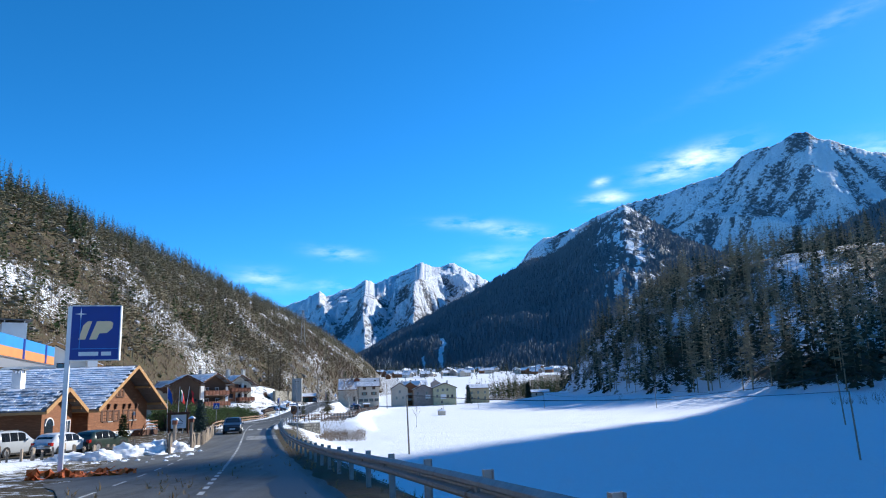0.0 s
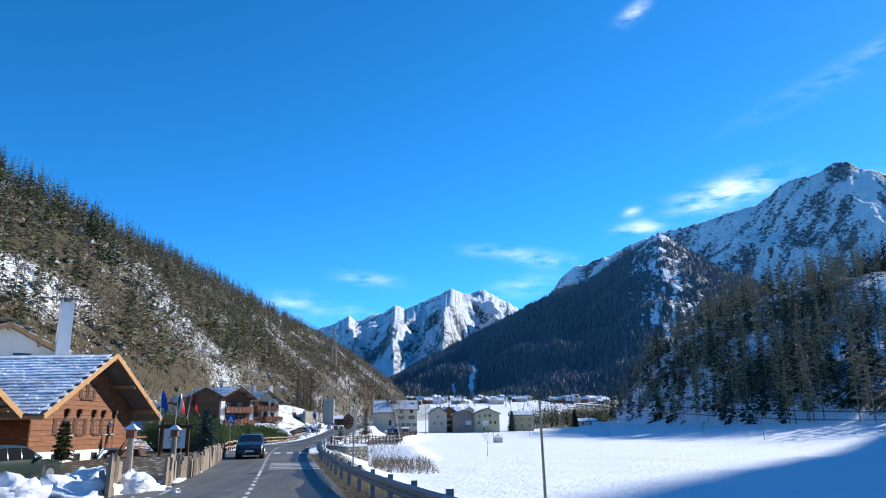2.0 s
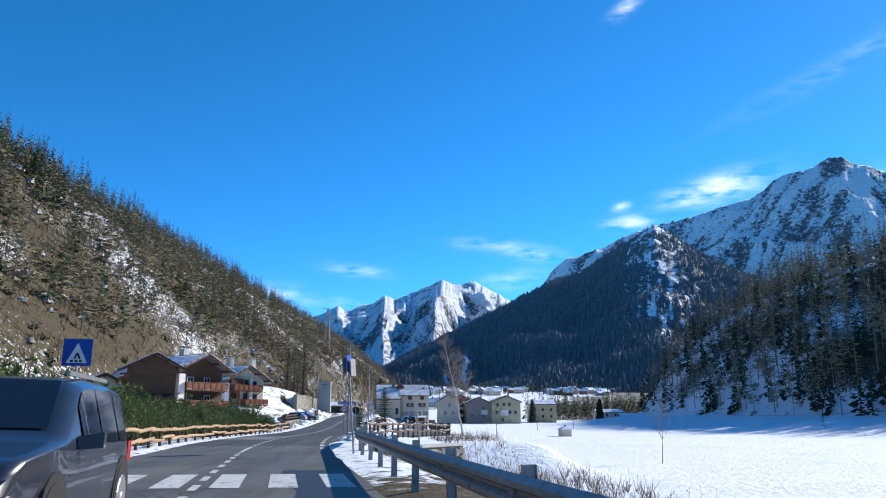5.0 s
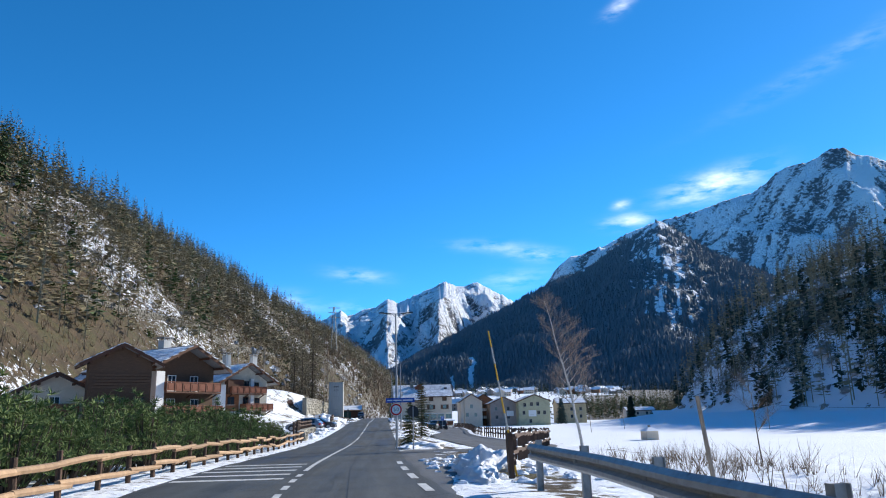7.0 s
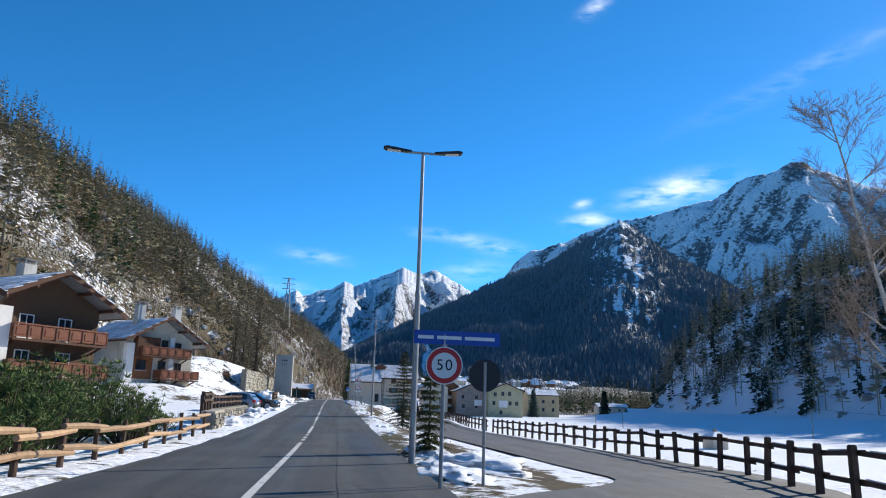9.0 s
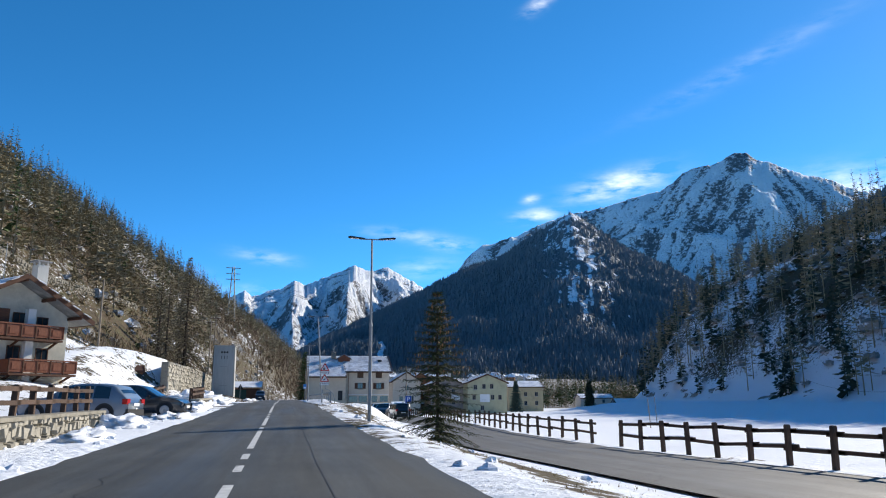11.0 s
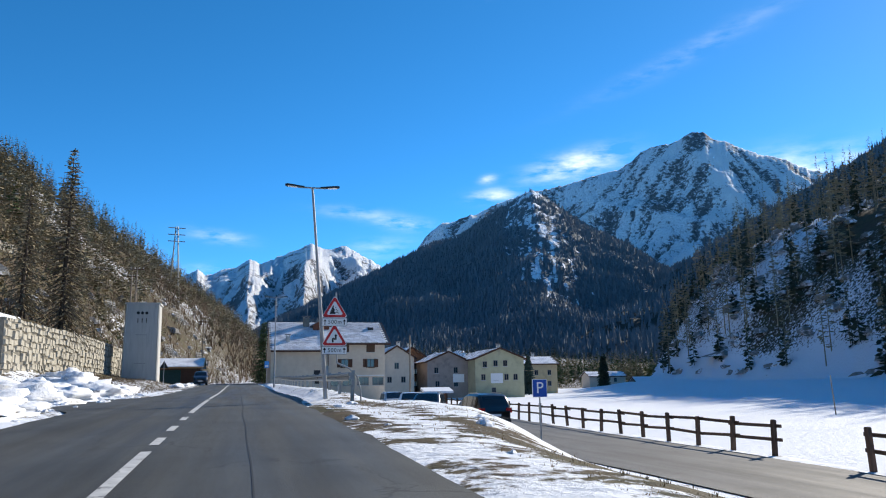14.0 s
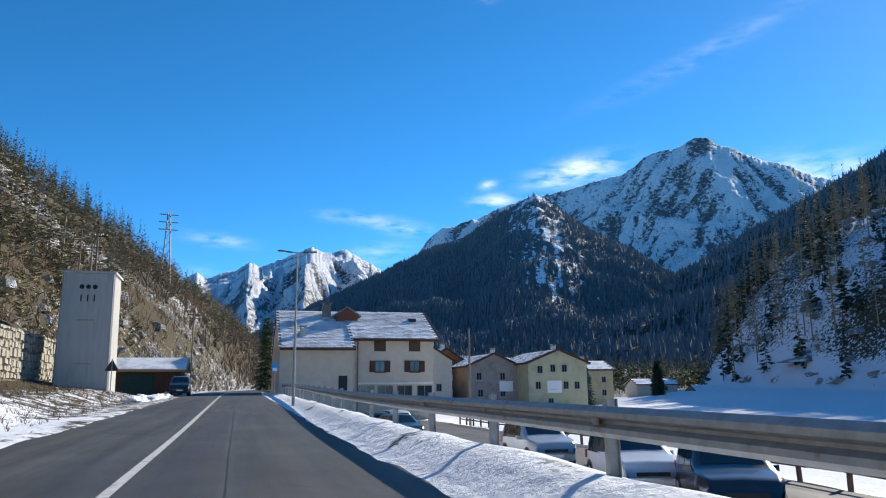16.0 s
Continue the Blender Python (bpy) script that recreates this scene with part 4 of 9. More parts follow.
def conifers(pos, height, radius, nb, width, droop, low=0.12, twig=0.6, seed=1, trunk=0.009):
    """Vertices and triangles of many conifers at once: a tapered trunk and nb boughs each, every bough a blade with two side sprays."""
    rng = np.random.RandomState(seed)
    pos, height = np.asarray(pos, float), np.asarray(height, float)
    radius = np.broadcast_to(np.asarray(radius, float), height.shape)
    n = len(pos)
    # boughs
    u = low + (1 - low) * (np.arange(nb)[None, :] + rng.rand(n, nb)) / nb
    u = np.minimum(u, 0.985)
    az = rng.rand(n, nb) * 2 * np.pi
    env = np.clip((1 - u) ** 0.75, 0.03, 1) * np.clip((u - low * 0.4) / 0.12, 0.35, 1)
    ln = radius[:, None] * env * (0.55 + 0.65 * rng.rand(n, nb))
    z0 = u * height[:, None]
    base = np.stack([np.broadcast_to(pos[:, None, 0], u.shape), np.broadcast_to(pos[:, None, 1], u.shape), pos[:, None, 2] + z0], -1)
    dirv = np.stack([np.cos(az), np.sin(az), -droop * (1 - u) + 0.25 * (rng.rand(n, nb) - 0.5) + 0.15 * u], -1)
    tip = base + dirv * ln[..., None]
    side = np.stack([-np.sin(az), np.cos(az), np.zeros_like(az)], -1)
    up = np.array([0, 0, 1.0])
    roll = (rng.rand(n, nb) - 0.5) * 2.4
    wv = side * np.cos(roll)[..., None] + up * np.sin(roll)[..., None]
    w = (width * (0.4 + 0.6 * (1 - u)) * (0.7 + 0.6 * rng.rand(n, nb)))[..., None]
    mid = base + (tip - base) * 0.45
    tris = [np.stack([base, mid + wv * w, tip], -2), np.stack([base, mid - wv * w * 0.8 - up * w * 0.5, tip], -2)]
    for sgn in (1, -1):
        st = base + (tip - base) * (0.3 + 0.3 * rng.rand(n, nb))[..., None]
        en = st + (side * sgn * 0.8 + dirv * 0.5 - up * 0.15) * (ln * twig * (0.4 + 0.5 * rng.rand(n, nb)))[..., None]
        tris.append(np.stack([st - dirv * w * 0.6, st + dirv * w * 0.6 - up * w * 0.4, en], -2))
    t = np.concatenate([x.reshape(-1, 3, 3) for x in tris])
    # trunks
    r = height * trunk
    top = pos + np.stack([0 * height, 0 * height, height], -1)
    ang = [0, 2.094, 4.189]
    ring = [pos + np.stack([r * np.cos(a), r * np.sin(a), -0.5 + 0 * r], -1) for a in ang]
    tk = np.concatenate([np.stack([ring[i], ring[(i + 1) % 3], top], -2) for i in range(3)])
    t = np.concatenate([t, tk])
    v = t.reshape(-1, 3)
    return v, np.arange(len(v)).reshape(-1, 3)


def woods(name, label, pos, height, radius, nb, width, droop, mat, **kw):
    v, t = conifers(pos, height, radius, nb, width, droop, **kw)
    return tagged(new(name, tri_mesh(name, v, t, mat)), label, "trees", "", "stuff")


def scatter(n, x0, x1, y0, y1, keep, seed):
    rng = np.random.RandomState(seed)
    o = []
    for _ in range(n):
        x, y = rng.uniform(x0, x1), rng.uniform(y0, y1)
        if rng.rand() < keep(x, y):
            o.append((x, y, gz(x, y, True) - 0.3))
    return np.array(o)


def plant_hillsides():
    def left_wood(x, y):
        d = hill_foot(y) - x
        if d < 8 or (y < 250 and d < 11):
            return 0.0
        if y < 250 and d < 34:
            return 0.22 if d < 17 else 0.8
        k = 0.95 + 0.75 * noise.noise(Vector((x * 0.013, y * 0.017, 11)))
        if y < 150 and d < 60:
            k *= 0.6
        if y > 250:
            k = max(k, 0.55) * (0.75 if d < 26 else 1.0)
        return max(0.12, min(1.0, k))

    def grow(p, lo, hi, seed):
        rng = np.random.RandomState(seed)
        return lo + (hi - lo) * rng.rand(len(p)) ** 0.8

    p = scatter(4300, -330, -20, 40, 520, left_wood, 21)
    woods("larch_wood", "bare brown larch wood on the steep hillside", p, grow(p, 7.5, 15.5, 3), 2.5, 46, 0.34, 0.15, LARCH_L, seed=5)
    p = scatter(3600, -300, 40, 430, 1050, left_wood, 22)
    woods("larch_wood", "bare brown larch wood running down to the valley", p, grow(p, 7, 13, 4), 2.3, 20, 0.6, 0.15, LARCH_L, seed=6)
    p = scatter(2600, -330, -34, 30, 420, lambda x, y: left_wood(x, y) * (0.35 + 0.5 * sm(-x, 45, 110)) * (1 - 0.6 * sm(y, 260, 330)), 23)
    woods("pine_wood", "dark green pines among the larches", p, grow(p, 6.5, 13, 5), 2.3, 44, 0.45, 0.25, PINE, seed=7)
    p = scatter(160, -80, -22, 60, 260, lambda x, y: 0.8 if 6 < hill_foot(y) - x < 36 else 0.0, 24)
    woods("young_larches", "thin young bare larches on the dry meadow", p, grow(p, 3, 7, 6), 1.0, 26, 0.08, -0.2, LARCH_L, seed=8)

    rocks = M()
    rr = random.Random(9)
    for k in range(750):
        y = rr.uniform(60, 430)
        d = 4 + 150 * rr.random() ** 1.4
        x = hill_foot(y) - d
        q = rr.uniform(0.3, 1.0) * (1.7 if rr.random() < 0.12 else 1)
        rocks.blob((x, y, gz(x, y) - 0.2), q * 1.3, q * 1.1, q, k, 0.7, 6, 3)
    tagged(part("boulders", rocks, ROCK), "grey boulders with snow on the hillside", "rocks", "", "stuff")
    brush("hill_scrub", "bare brown brushwood on the slope behind the tower", -70, 12, 262, 430, 4200, 1.0, 3.0, TWIG, 62, wide=0.035)
    brush("hill_scrub", "bare brown brushwood at the far bend", -40, 45, 425, 680, 4500, 1.5, 4.5, TWIG, 64, wide=0.07)
    brush("hill_scrub", "bare brown brushwood on the slope above the chalets", -80, -28, 150, 262, 2600, 0.8, 2.4, TWIG, 63, wide=0.03)
    brush("hill_scrub", "low dry scrub and grass tufts on the hillside", -115, -22, 70, 330, 9000, 0.35, 0.95, DRYGRASS, 61)
    on_hill = lambda x, y: 1.0 if hill_foot(y) - x > 3 else 0.0
    p = scatter(700, -120, -16, 70, 400, on_hill, 62)
    woods("juniper_scrub", "low dark juniper scrub on the hillside", p, grow(p, 0.8, 1.8, 62), 1.3, 22, 0.28, -0.2, PINE, seed=62, low=0.02)
    p = scatter(1300, -70, -15, 240, 380, on_hill, 63)
    woods("alder_scrub", "brown alder scrub above the retaining wall", p, grow(p, 1.2, 3.2, 63), 1.5, 24, 0.16, -0.5, LARCH_L, seed=63, low=0.02)

    def knoll(x, y):
        d = x - knoll_foot(y)
        if d < 1:
            return 0.0
        if y > 332 and d < 52:
            return 0.5
        return 0.9 if d < 60 else 0.55

    crags = M()
    for k in range(420):
        y = rr.uniform(250, 470)
        x = knoll_foot(y) + 2 + 75 * rr.random() ** 1.2
        q = rr.uniform(0.5, 1.6) * (2.0 if rr.random() < 0.2 else 1)
        crags.blob((x, y, gz(x, y) - 0.3), q * 1.4, q * 1.3, q * 0.8, 900 + k, 0.8, 6, 3)
    tagged(part("crags", crags, ROCK), "grey rock outcrops on the snowy knoll", "rocks", "", "stuff")
    p = scatter(3000, 95, 290, -60, 470, knoll, 31)
    woods("larch_wood", "tall greyish golden larches on the snowy knoll", p, grow(p, 13, 22, 7), 2.8, 40, 0.42, 0.12, LARCH_R, seed=9, low=0.25)
    p = scatter(2300, 95, 260, -60, 470, lambda x, y: knoll(x, y) * (0.95 if x - knoll_foot(y) < 26 else 0.5), 32)
    woods("spruce_wood", "dark spruces along the edge of the snowfield", p, grow(p, 7, 18, 8), 2.7, 44, 0.7, 0.42, SPRUCE, seed=10, low=0.05)
    p = scatter(1500, 60, 760, 560, 1350, lambda x, y: 0.35 + 0.6 * noise.noise(Vector((x * 0.012, y * 0.012, 2))) if y > 900 or x > 0.45 * y else 0.0, 33)
    woods("spruce_wood", "dark conifer belt at the foot of the mountain", p, grow(p, 10, 18, 9), 3.0, 22, 0.75, 0.4, SPRUCE, seed=11)
    p = scatter(900, 72, 330, 425, 660, lambda x, y: 0.85 if x > 0.30 * (y - 180) else 0.0, 36)
    woods("mixed_wood", "brown and dark green trees beyond the houses", p, grow(p, 7, 15, 14), 2.8, 24, 0.6, 0.3, PINE, seed=15)
    p = scatter(700, 72, 330, 425, 660, lambda x, y: 0.85 if x > 0.30 * (y - 180) else 0.0, 37)
    woods("mixed_wood", "bare larches beyond the houses", p, grow(p, 8, 16, 15), 2.6, 24, 0.5, 0.15, LARCH_L, seed=16)
    p = scatter(1300, 40, 900, 1150, 2000, lambda x, y: 0.9, 35)
    woods("spruce_wood", "dark forest above the village", p, grow(p, 14, 24, 12), 4.5, 16, 1.4, 0.4, SPRUCE, seed=13)


def detailed_conifer(name, label, pos, h, r, whorls, per, needle, mat, seed, droop=0.35, cones=False, group="", dens=1.0, low=0.08, blade=0.17):
    """A near conifer: boughs curve out of the trunk and carry rows of needle sprays."""
    rng = np.random.RandomState(seed)
    ob = thing(name, label, "tree", pos, 0, group)
    tr = M()
    tr.cyl((0, 0, -0.4), (0.02 * h * 0.1, 0, h * 0.55), h * 0.016, h * 0.009, 8)
    tr.cyl((0.02 * h * 0.1, 0, h * 0.55), (0, 0, h * 0.995), h * 0.009, 0.008, 6)
    tris, cn = [], M()
    for k in range(whorls):
        u = low + (1 - low) * (k + 0.3 * rng.rand()) / whorls
        for b in range(per if u < 0.85 else max(3, per - 2)):
            a = 2 * math.pi * (b + rng.rand() * 0.8) / per + k
            ln = r * max(0.06, (1 - u) ** 0.8) * rng.uniform(0.7, 1.12)
            p = np.array([0, 0, u * h])
            d = np.array([math.cos(a), math.sin(a), 0.25 - droop * (1 - u) * 1.6])
            seg = max(3, int(6 * ln / r) + 2)
            pts = [p]
            for s in range(seg):
                d = d + np.array([0, 0, 0.10 if s > seg / 2 else -0.10 * (1 - u)])
                d = d / np.linalg.norm(d)
                p = p + d * ln / seg
                pts.append(p)
            for s in range(seg):
                tr.cyl(tuple(pts[s]), tuple(pts[s + 1]), 0.018 * h / 6 * (1 - s / seg) + 0.003, 0.018 * h / 6 * (1 - (s + 1) / seg) + 0.003, 3, False)
            side = np.array([-math.sin(a), math.cos(a), 0])
            cnt = int(dens * (10 + 26 * ln / r))
            for q in range(cnt):
                f = (q + rng.rand()) / cnt
                i = min(seg - 1, int(f * seg))
                o = pts[i] + (pts[i + 1] - pts[i]) * (f * seg - i)
                sp = side * rng.choice((-1, 1)) * rng.uniform(0.3, 1) + d * rng.uniform(0.2, 0.9) + np.array([0, 0, rng.uniform(-0.75, 0.35)])
                l2 = needle * rng.uniform(0.6, 1.3) * (0.5 + 0.7 * (1 - f))
                e = o + sp * l2
                wv = np.cross(sp, rng.normal(size=3))
                wv = wv / (np.linalg.norm(wv) + 1e-6) * l2 * blade
                m_ = o + sp * l2 * 0.5
                tris += [(o, m_ + wv, e), (o, e, m_ - wv)]
            if cones and u > 0.45 and rng.rand() < 0.75:
                for _ in range(rng.randint(1, 4)):
                    f = rng.uniform(0.5, 1.0)
                    i = min(seg - 1, int(f * seg))
                    o = pts[i] + (pts[i + 1] - pts[i]) * (f * seg - i)
                    cn.cyl((o[0], o[1], o[2] - 0.01), (o[0], o[1], o[2] - 0.07), 0.014, 0.022, 5, False)
                    cn.cyl((o[0], o[1], o[2] - 0.07), (o[0], o[1], o[2] - 0.14), 0.022, 0.006, 5, True)
    part("trunk", tr, BARK, ob)
    v = np.array(tris).reshape(-1, 3)
    part("crown", tri_mesh("crown", v, np.arange(len(v)).reshape(-1, 3), mat), mat, ob)
    if cones:
        tagged(part("cone_cluster", cn, CONES, ob), "hanging brown cones", "", "", "stuff")
    return ob


def bare_tree(name, label, pos, h, seed, mat, twigm, spread=0.5, levels=4, r0=None, lean=(0, 0), category="tree", up=0.55, kids=(3, 5)):
    """A leafless broadleaf: limbs that fork down to twigs."""
    rng = random.Random(seed)
    ob = thing(name, label, category, pos)
    tr, tw = M(), M()

    def grow(p, d, ln, r, lev):
        segs = 4 if lev == 0 else 3
        for s in range(segs):
            q = p + d * ln / segs
            r2 = r * (0.82 if lev else 0.8)
            (tr if r > 0.018 else tw).cyl(p, q, r, r2, 6 if r > 0.03 else 3, False)
            p, r = q, r2
            d = (d + Vector((rng.uniform(-0.16, 0.16), rng.uniform(-0.16, 0.16), 0.05))).normalized()
            if lev < levels and (lev > 0 or s >= 1):
                for _ in range(rng.randint(*kids) if lev else 4):
                    a = rng.uniform(0, 2 * math.pi)
                    nd = (d * up + Vector((math.cos(a), math.sin(a), 0.25)) * spread).normalized()
                    grow(p, nd, ln * rng.uniform(0.34, 0.58) * (1 if lev else 0.8 - 0.1 * s), r * 0.42, lev + 1)

    grow(Vector((0, 0, -0.3)), Vector((lean[0], lean[1], 1)).normalized(), h * 0.95, r0 or h * 0.013, 0)
    part("trunk", tr, mat, ob)
    tagged(part("twig_spray", tw, twigm, ob), "fine bare twigs", "", "", "stuff")
    return ob


def birch(label, pos, h, lean, seed):
    """A leaning birch: a pale tapered trunk, rising side limbs along it and sprays of fine twigs."""
    rng = random.Random(seed)
    ob = thing("birch_tree", label, "tree", pos)
    tr, tw = M(), M()
    line = [Vector((lean * h * (k / 12) ** 1.25 + rng.uniform(-0.04, 0.04), rng.uniform(-0.04, 0.04), -0.3 + (h + 0.3) * k / 12)) for k in range(13)]
    rad = lambda k: 0.012 + 0.085 * (1 - k / 12) ** 1.1
    for k in range(12):
        tr.cyl(line[k], line[k + 1], rad(k), rad(k + 1), 8, False)

    def twig(p, d, ln, r, lev):
        n = 3
        for q in range(n):
            e = p + d * ln / n
            (tr if r > 0.02 else tw).cyl(p, e, r, r * 0.75, 4 if r > 0.012 else 3, False)
            p, r = e, r * 0.75
            d = (d + Vector((rng.uniform(-0.2, 0.2), rng.uniform(-0.2, 0.2), -0.05 if lev else 0.08))).normalized()
            if lev < 3:
                for _ in range(2 if lev else 3):
                    a = rng.uniform(0, 2 * math.pi)
                    twig(p, (d + Vector((math.cos(a), math.sin(a), 0.1)) * 0.75).normalized(), ln * rng.uniform(0.35, 0.6), max(0.004, r * 0.55), lev + 1)

    for k in range(3, 12):
        for _ in range(3 if k > 4 else 2):
            a = rng.uniform(0, 2 * math.pi)
            p = line[k].lerp(line[k + 1], rng.random())
            twig(p, Vector((math.cos(a), math.sin(a), 0.9)).normalized(), (0.35 + 1.5 * (1 - k / 12) ** 0.6) * rng.uniform(0.8, 1.2), 0.4 * rad(k) + 0.004, 0)
    part("trunk", tr, BIRCH, ob)
    tagged(part("twig_spray", tw, TWIG_PALE, ob), "fine bare twigs", "", "", "stuff")
    return ob


def brush(name, label, x0, x1, y0, y1, n, hmin, hmax, mat, seed, category="bush", wide=0.014):
    """Dry stalks and brush: many thin leaning blades."""
    rng = np.random.RandomState(seed)
    tris = []
    for _ in range(n):
        x, y = rng.uniform(x0, x1), rng.uniform(y0, y1)
        if name == "hill_scrub" and x > hill_foot(y) + 2:
            continue
        z = gz(x, y)
        h = rng.uniform(hmin, hmax)
        for _ in range(5):
            d = np.array([rng.normal() * 0.35, rng.normal() * 0.35, 1.0]) * h * rng.uniform(0.5, 1)
            w = np.array([rng.normal(), rng.normal(), 0]) * wide
            o = np.array([x, y, z - 0.05])
            tris += [(o - w, o + w, o + d)]
            o2 = o + d * rng.uniform(0.4, 0.8)
            tris += [(o2 - w * 0.6, o2 + w * 0.6, o2 + d * 0.4 + rng.normal(size=3) * h * 0.18)]
    v = np.array(tris).reshape(-1, 3)
    return tagged(new(name, tri_mesh(name, v, np.arange(len(v)).reshape(-1, 3), mat)), label, category, "", "stuff")


build_ground()
build_road()
def rocky(a, v):
    """Snowy rock ribs on the shoulder of the dark mountain."""
    k = math.exp(-((a - 21.3 - 1.8 * (1 - v)) / 3.8) ** 2) * sm(v, 0.10, 0.34)
    k = max(k, 0.6 * math.exp(-((a - 26.5) / 1.3) ** 2) * sm(v, 0.5, 0.6), 0.5 * math.exp(-((a - 15.5) / 1.6) ** 2) * sm(v, 0.93, 1.0))
    streak = noise.fractal(Vector((a * 1.9 + v * 6.0, v * 16.0 - a * 0.6, 4)), 0.7, 2.1, 5)
    # cleared runs above the village
    run = max(math.exp(-((a - 6.9 - 0.6 * noise.noise(Vector((v * 14, 2, 0)))) / 0.32) ** 2) * sm(v, 0.15, 0.19) * (1 - sm(v, 0.38, 0.42)),
              math.exp(-((a - 5.5 - 0.4 * noise.noise(Vector((v * 14, 5, 0)))) / 0.2) ** 2) * sm(v, 0.12, 0.15) * (1 - sm(v, 0.27, 0.30)))
    return 0.02 + max(k * (0.485 + 0.36 * streak), 0.75 * run)


mountain("mountain_snow_peaks", "sunlit snowy alpine peaks with bare rock", [(-16, 0.10), (-9, 0.118), (-6.6, 0.1245), (-5.1, 0.134), (-4.25, 0.1376), (-3.6, 0.1467), (-3.1, 0.150), (-2.6, 0.141), (-1.8, 0.148), (-0.5, 0.1535),
         (0.5, 0.165), (1.4, 0.160), (2.2, 0.166), (3.5, 0.175), (4.6, 0.1855), (5.1, 0.188), (5.9, 0.181), (6.5, 0.180), (7.2, 0.184), (7.7, 0.1855), (8.4, 0.1775), (9.1, 0.1705), (10.2, 0.1585), (14, 0.12), (20, 0.10)],
         4300, 2300, 110, MT_A, 80, 3, 520, 150, jag=0.0026, feat=0.0022, power=1.7, rock=0.27, ribs=40, split=3.0, upper=-0.4,
         spurs=[(5.0, 2.2, 3.0, 270, -0.7), (0.6, 2.4, 3.4, 270, -0.2), (8.0, 1.5, 2.0, 110, 1.2), (-3.0, 2.4, 2.6, 130, 0.6)])
mountain("mountain_snow_ridge", "snow-streaked ridge behind the dark mountain", [(7, 0.10), (11.0, 0.150), (12.2, 0.168), (13.0, 0.180), (13.5, 0.193), (13.96, 0.202), (14.87, 0.2145), (15.99, 0.2185), (17.24, 0.2265), (17.7, 0.2235), (18.5, 0.230),
         (24, 0.2)], 3700, 2700, 150, MT_A, 60, 8, 220, 80, jag=0.0016, rock=0.30, ribs=22)
high_peak = mountain("mountain_high_peak", "high grey rock peak streaked with snow", [(12, 0.16), (17.5, 0.226), (19.5, 0.243), (21.6, 0.254), (23.1, 0.2587), (24.7, 0.2633), (26.1, 0.2706), (27.5, 0.276), (28.7, 0.279), (29.6, 0.290), (30.6, 0.301),
         (31.1, 0.307), (32.5, 0.308), (33.3, 0.3135), (34.2, 0.3215), (35.0, 0.319), (35.6, 0.309), (36.7, 0.3005), (38.0, 0.287), (38.8, 0.280), (39.7, 0.275), (42.0, 0.2515), (44.1, 0.240), (50, 0.225), (58, 0.21), (70, 0.2)],
         4100, 2500, 170, MT_C, 75, 5, 620, 170, jag=0.0026, feat=0.002, rock=0.25, ribs=30, split=36.5, upper=0.22)
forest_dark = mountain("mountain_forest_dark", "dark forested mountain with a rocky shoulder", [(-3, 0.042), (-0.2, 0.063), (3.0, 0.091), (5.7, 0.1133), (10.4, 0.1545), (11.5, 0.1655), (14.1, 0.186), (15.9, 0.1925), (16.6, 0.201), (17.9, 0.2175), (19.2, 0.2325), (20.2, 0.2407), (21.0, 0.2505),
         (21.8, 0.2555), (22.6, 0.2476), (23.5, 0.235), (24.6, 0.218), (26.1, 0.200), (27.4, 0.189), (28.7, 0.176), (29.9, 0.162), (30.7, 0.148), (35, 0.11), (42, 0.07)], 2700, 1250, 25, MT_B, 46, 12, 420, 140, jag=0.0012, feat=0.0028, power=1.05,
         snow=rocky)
forest_slope = mountain("mountain_forest_slope", "dark forested slope rising beyond the knoll", [(22, 0.06), (26, 0.098), (29.5, 0.124), (31.0, 0.137), (33.7, 0.162), (36.8, 0.193), (40.5, 0.226), (43.4, 0.251), (47, 0.285), (52, 0.315), (58, 0.33), (70, 0.33),
         (90, 0.3), (120, 0.26)], 2300, 800, 0, MT_D, 34, 17, 300, 70, jag=0.0018, feat=0.003, power=1.1)
mountain_forest("dense dark conifer forest on the mountain", forest_dark, 70000, 7, 15, 0.26, FOREST_HAZED, 41,
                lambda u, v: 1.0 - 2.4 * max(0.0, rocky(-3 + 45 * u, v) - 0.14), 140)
mountain_forest("dark forest on the slope beyond the knoll", forest_slope, 48000, 8, 17, 0.24, FOREST_HAZED, 42, lambda u, v: 0.95, 70)
mountain_forest("groups of conifers under the high peak", high_peak, 5000, 12, 22, 0.2, FOREST_HAZED, 43,
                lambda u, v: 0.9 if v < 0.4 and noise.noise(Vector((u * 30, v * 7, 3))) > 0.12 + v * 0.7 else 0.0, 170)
plant_hillsides()

# ------------------------------------------------------------ rails, fences, posts


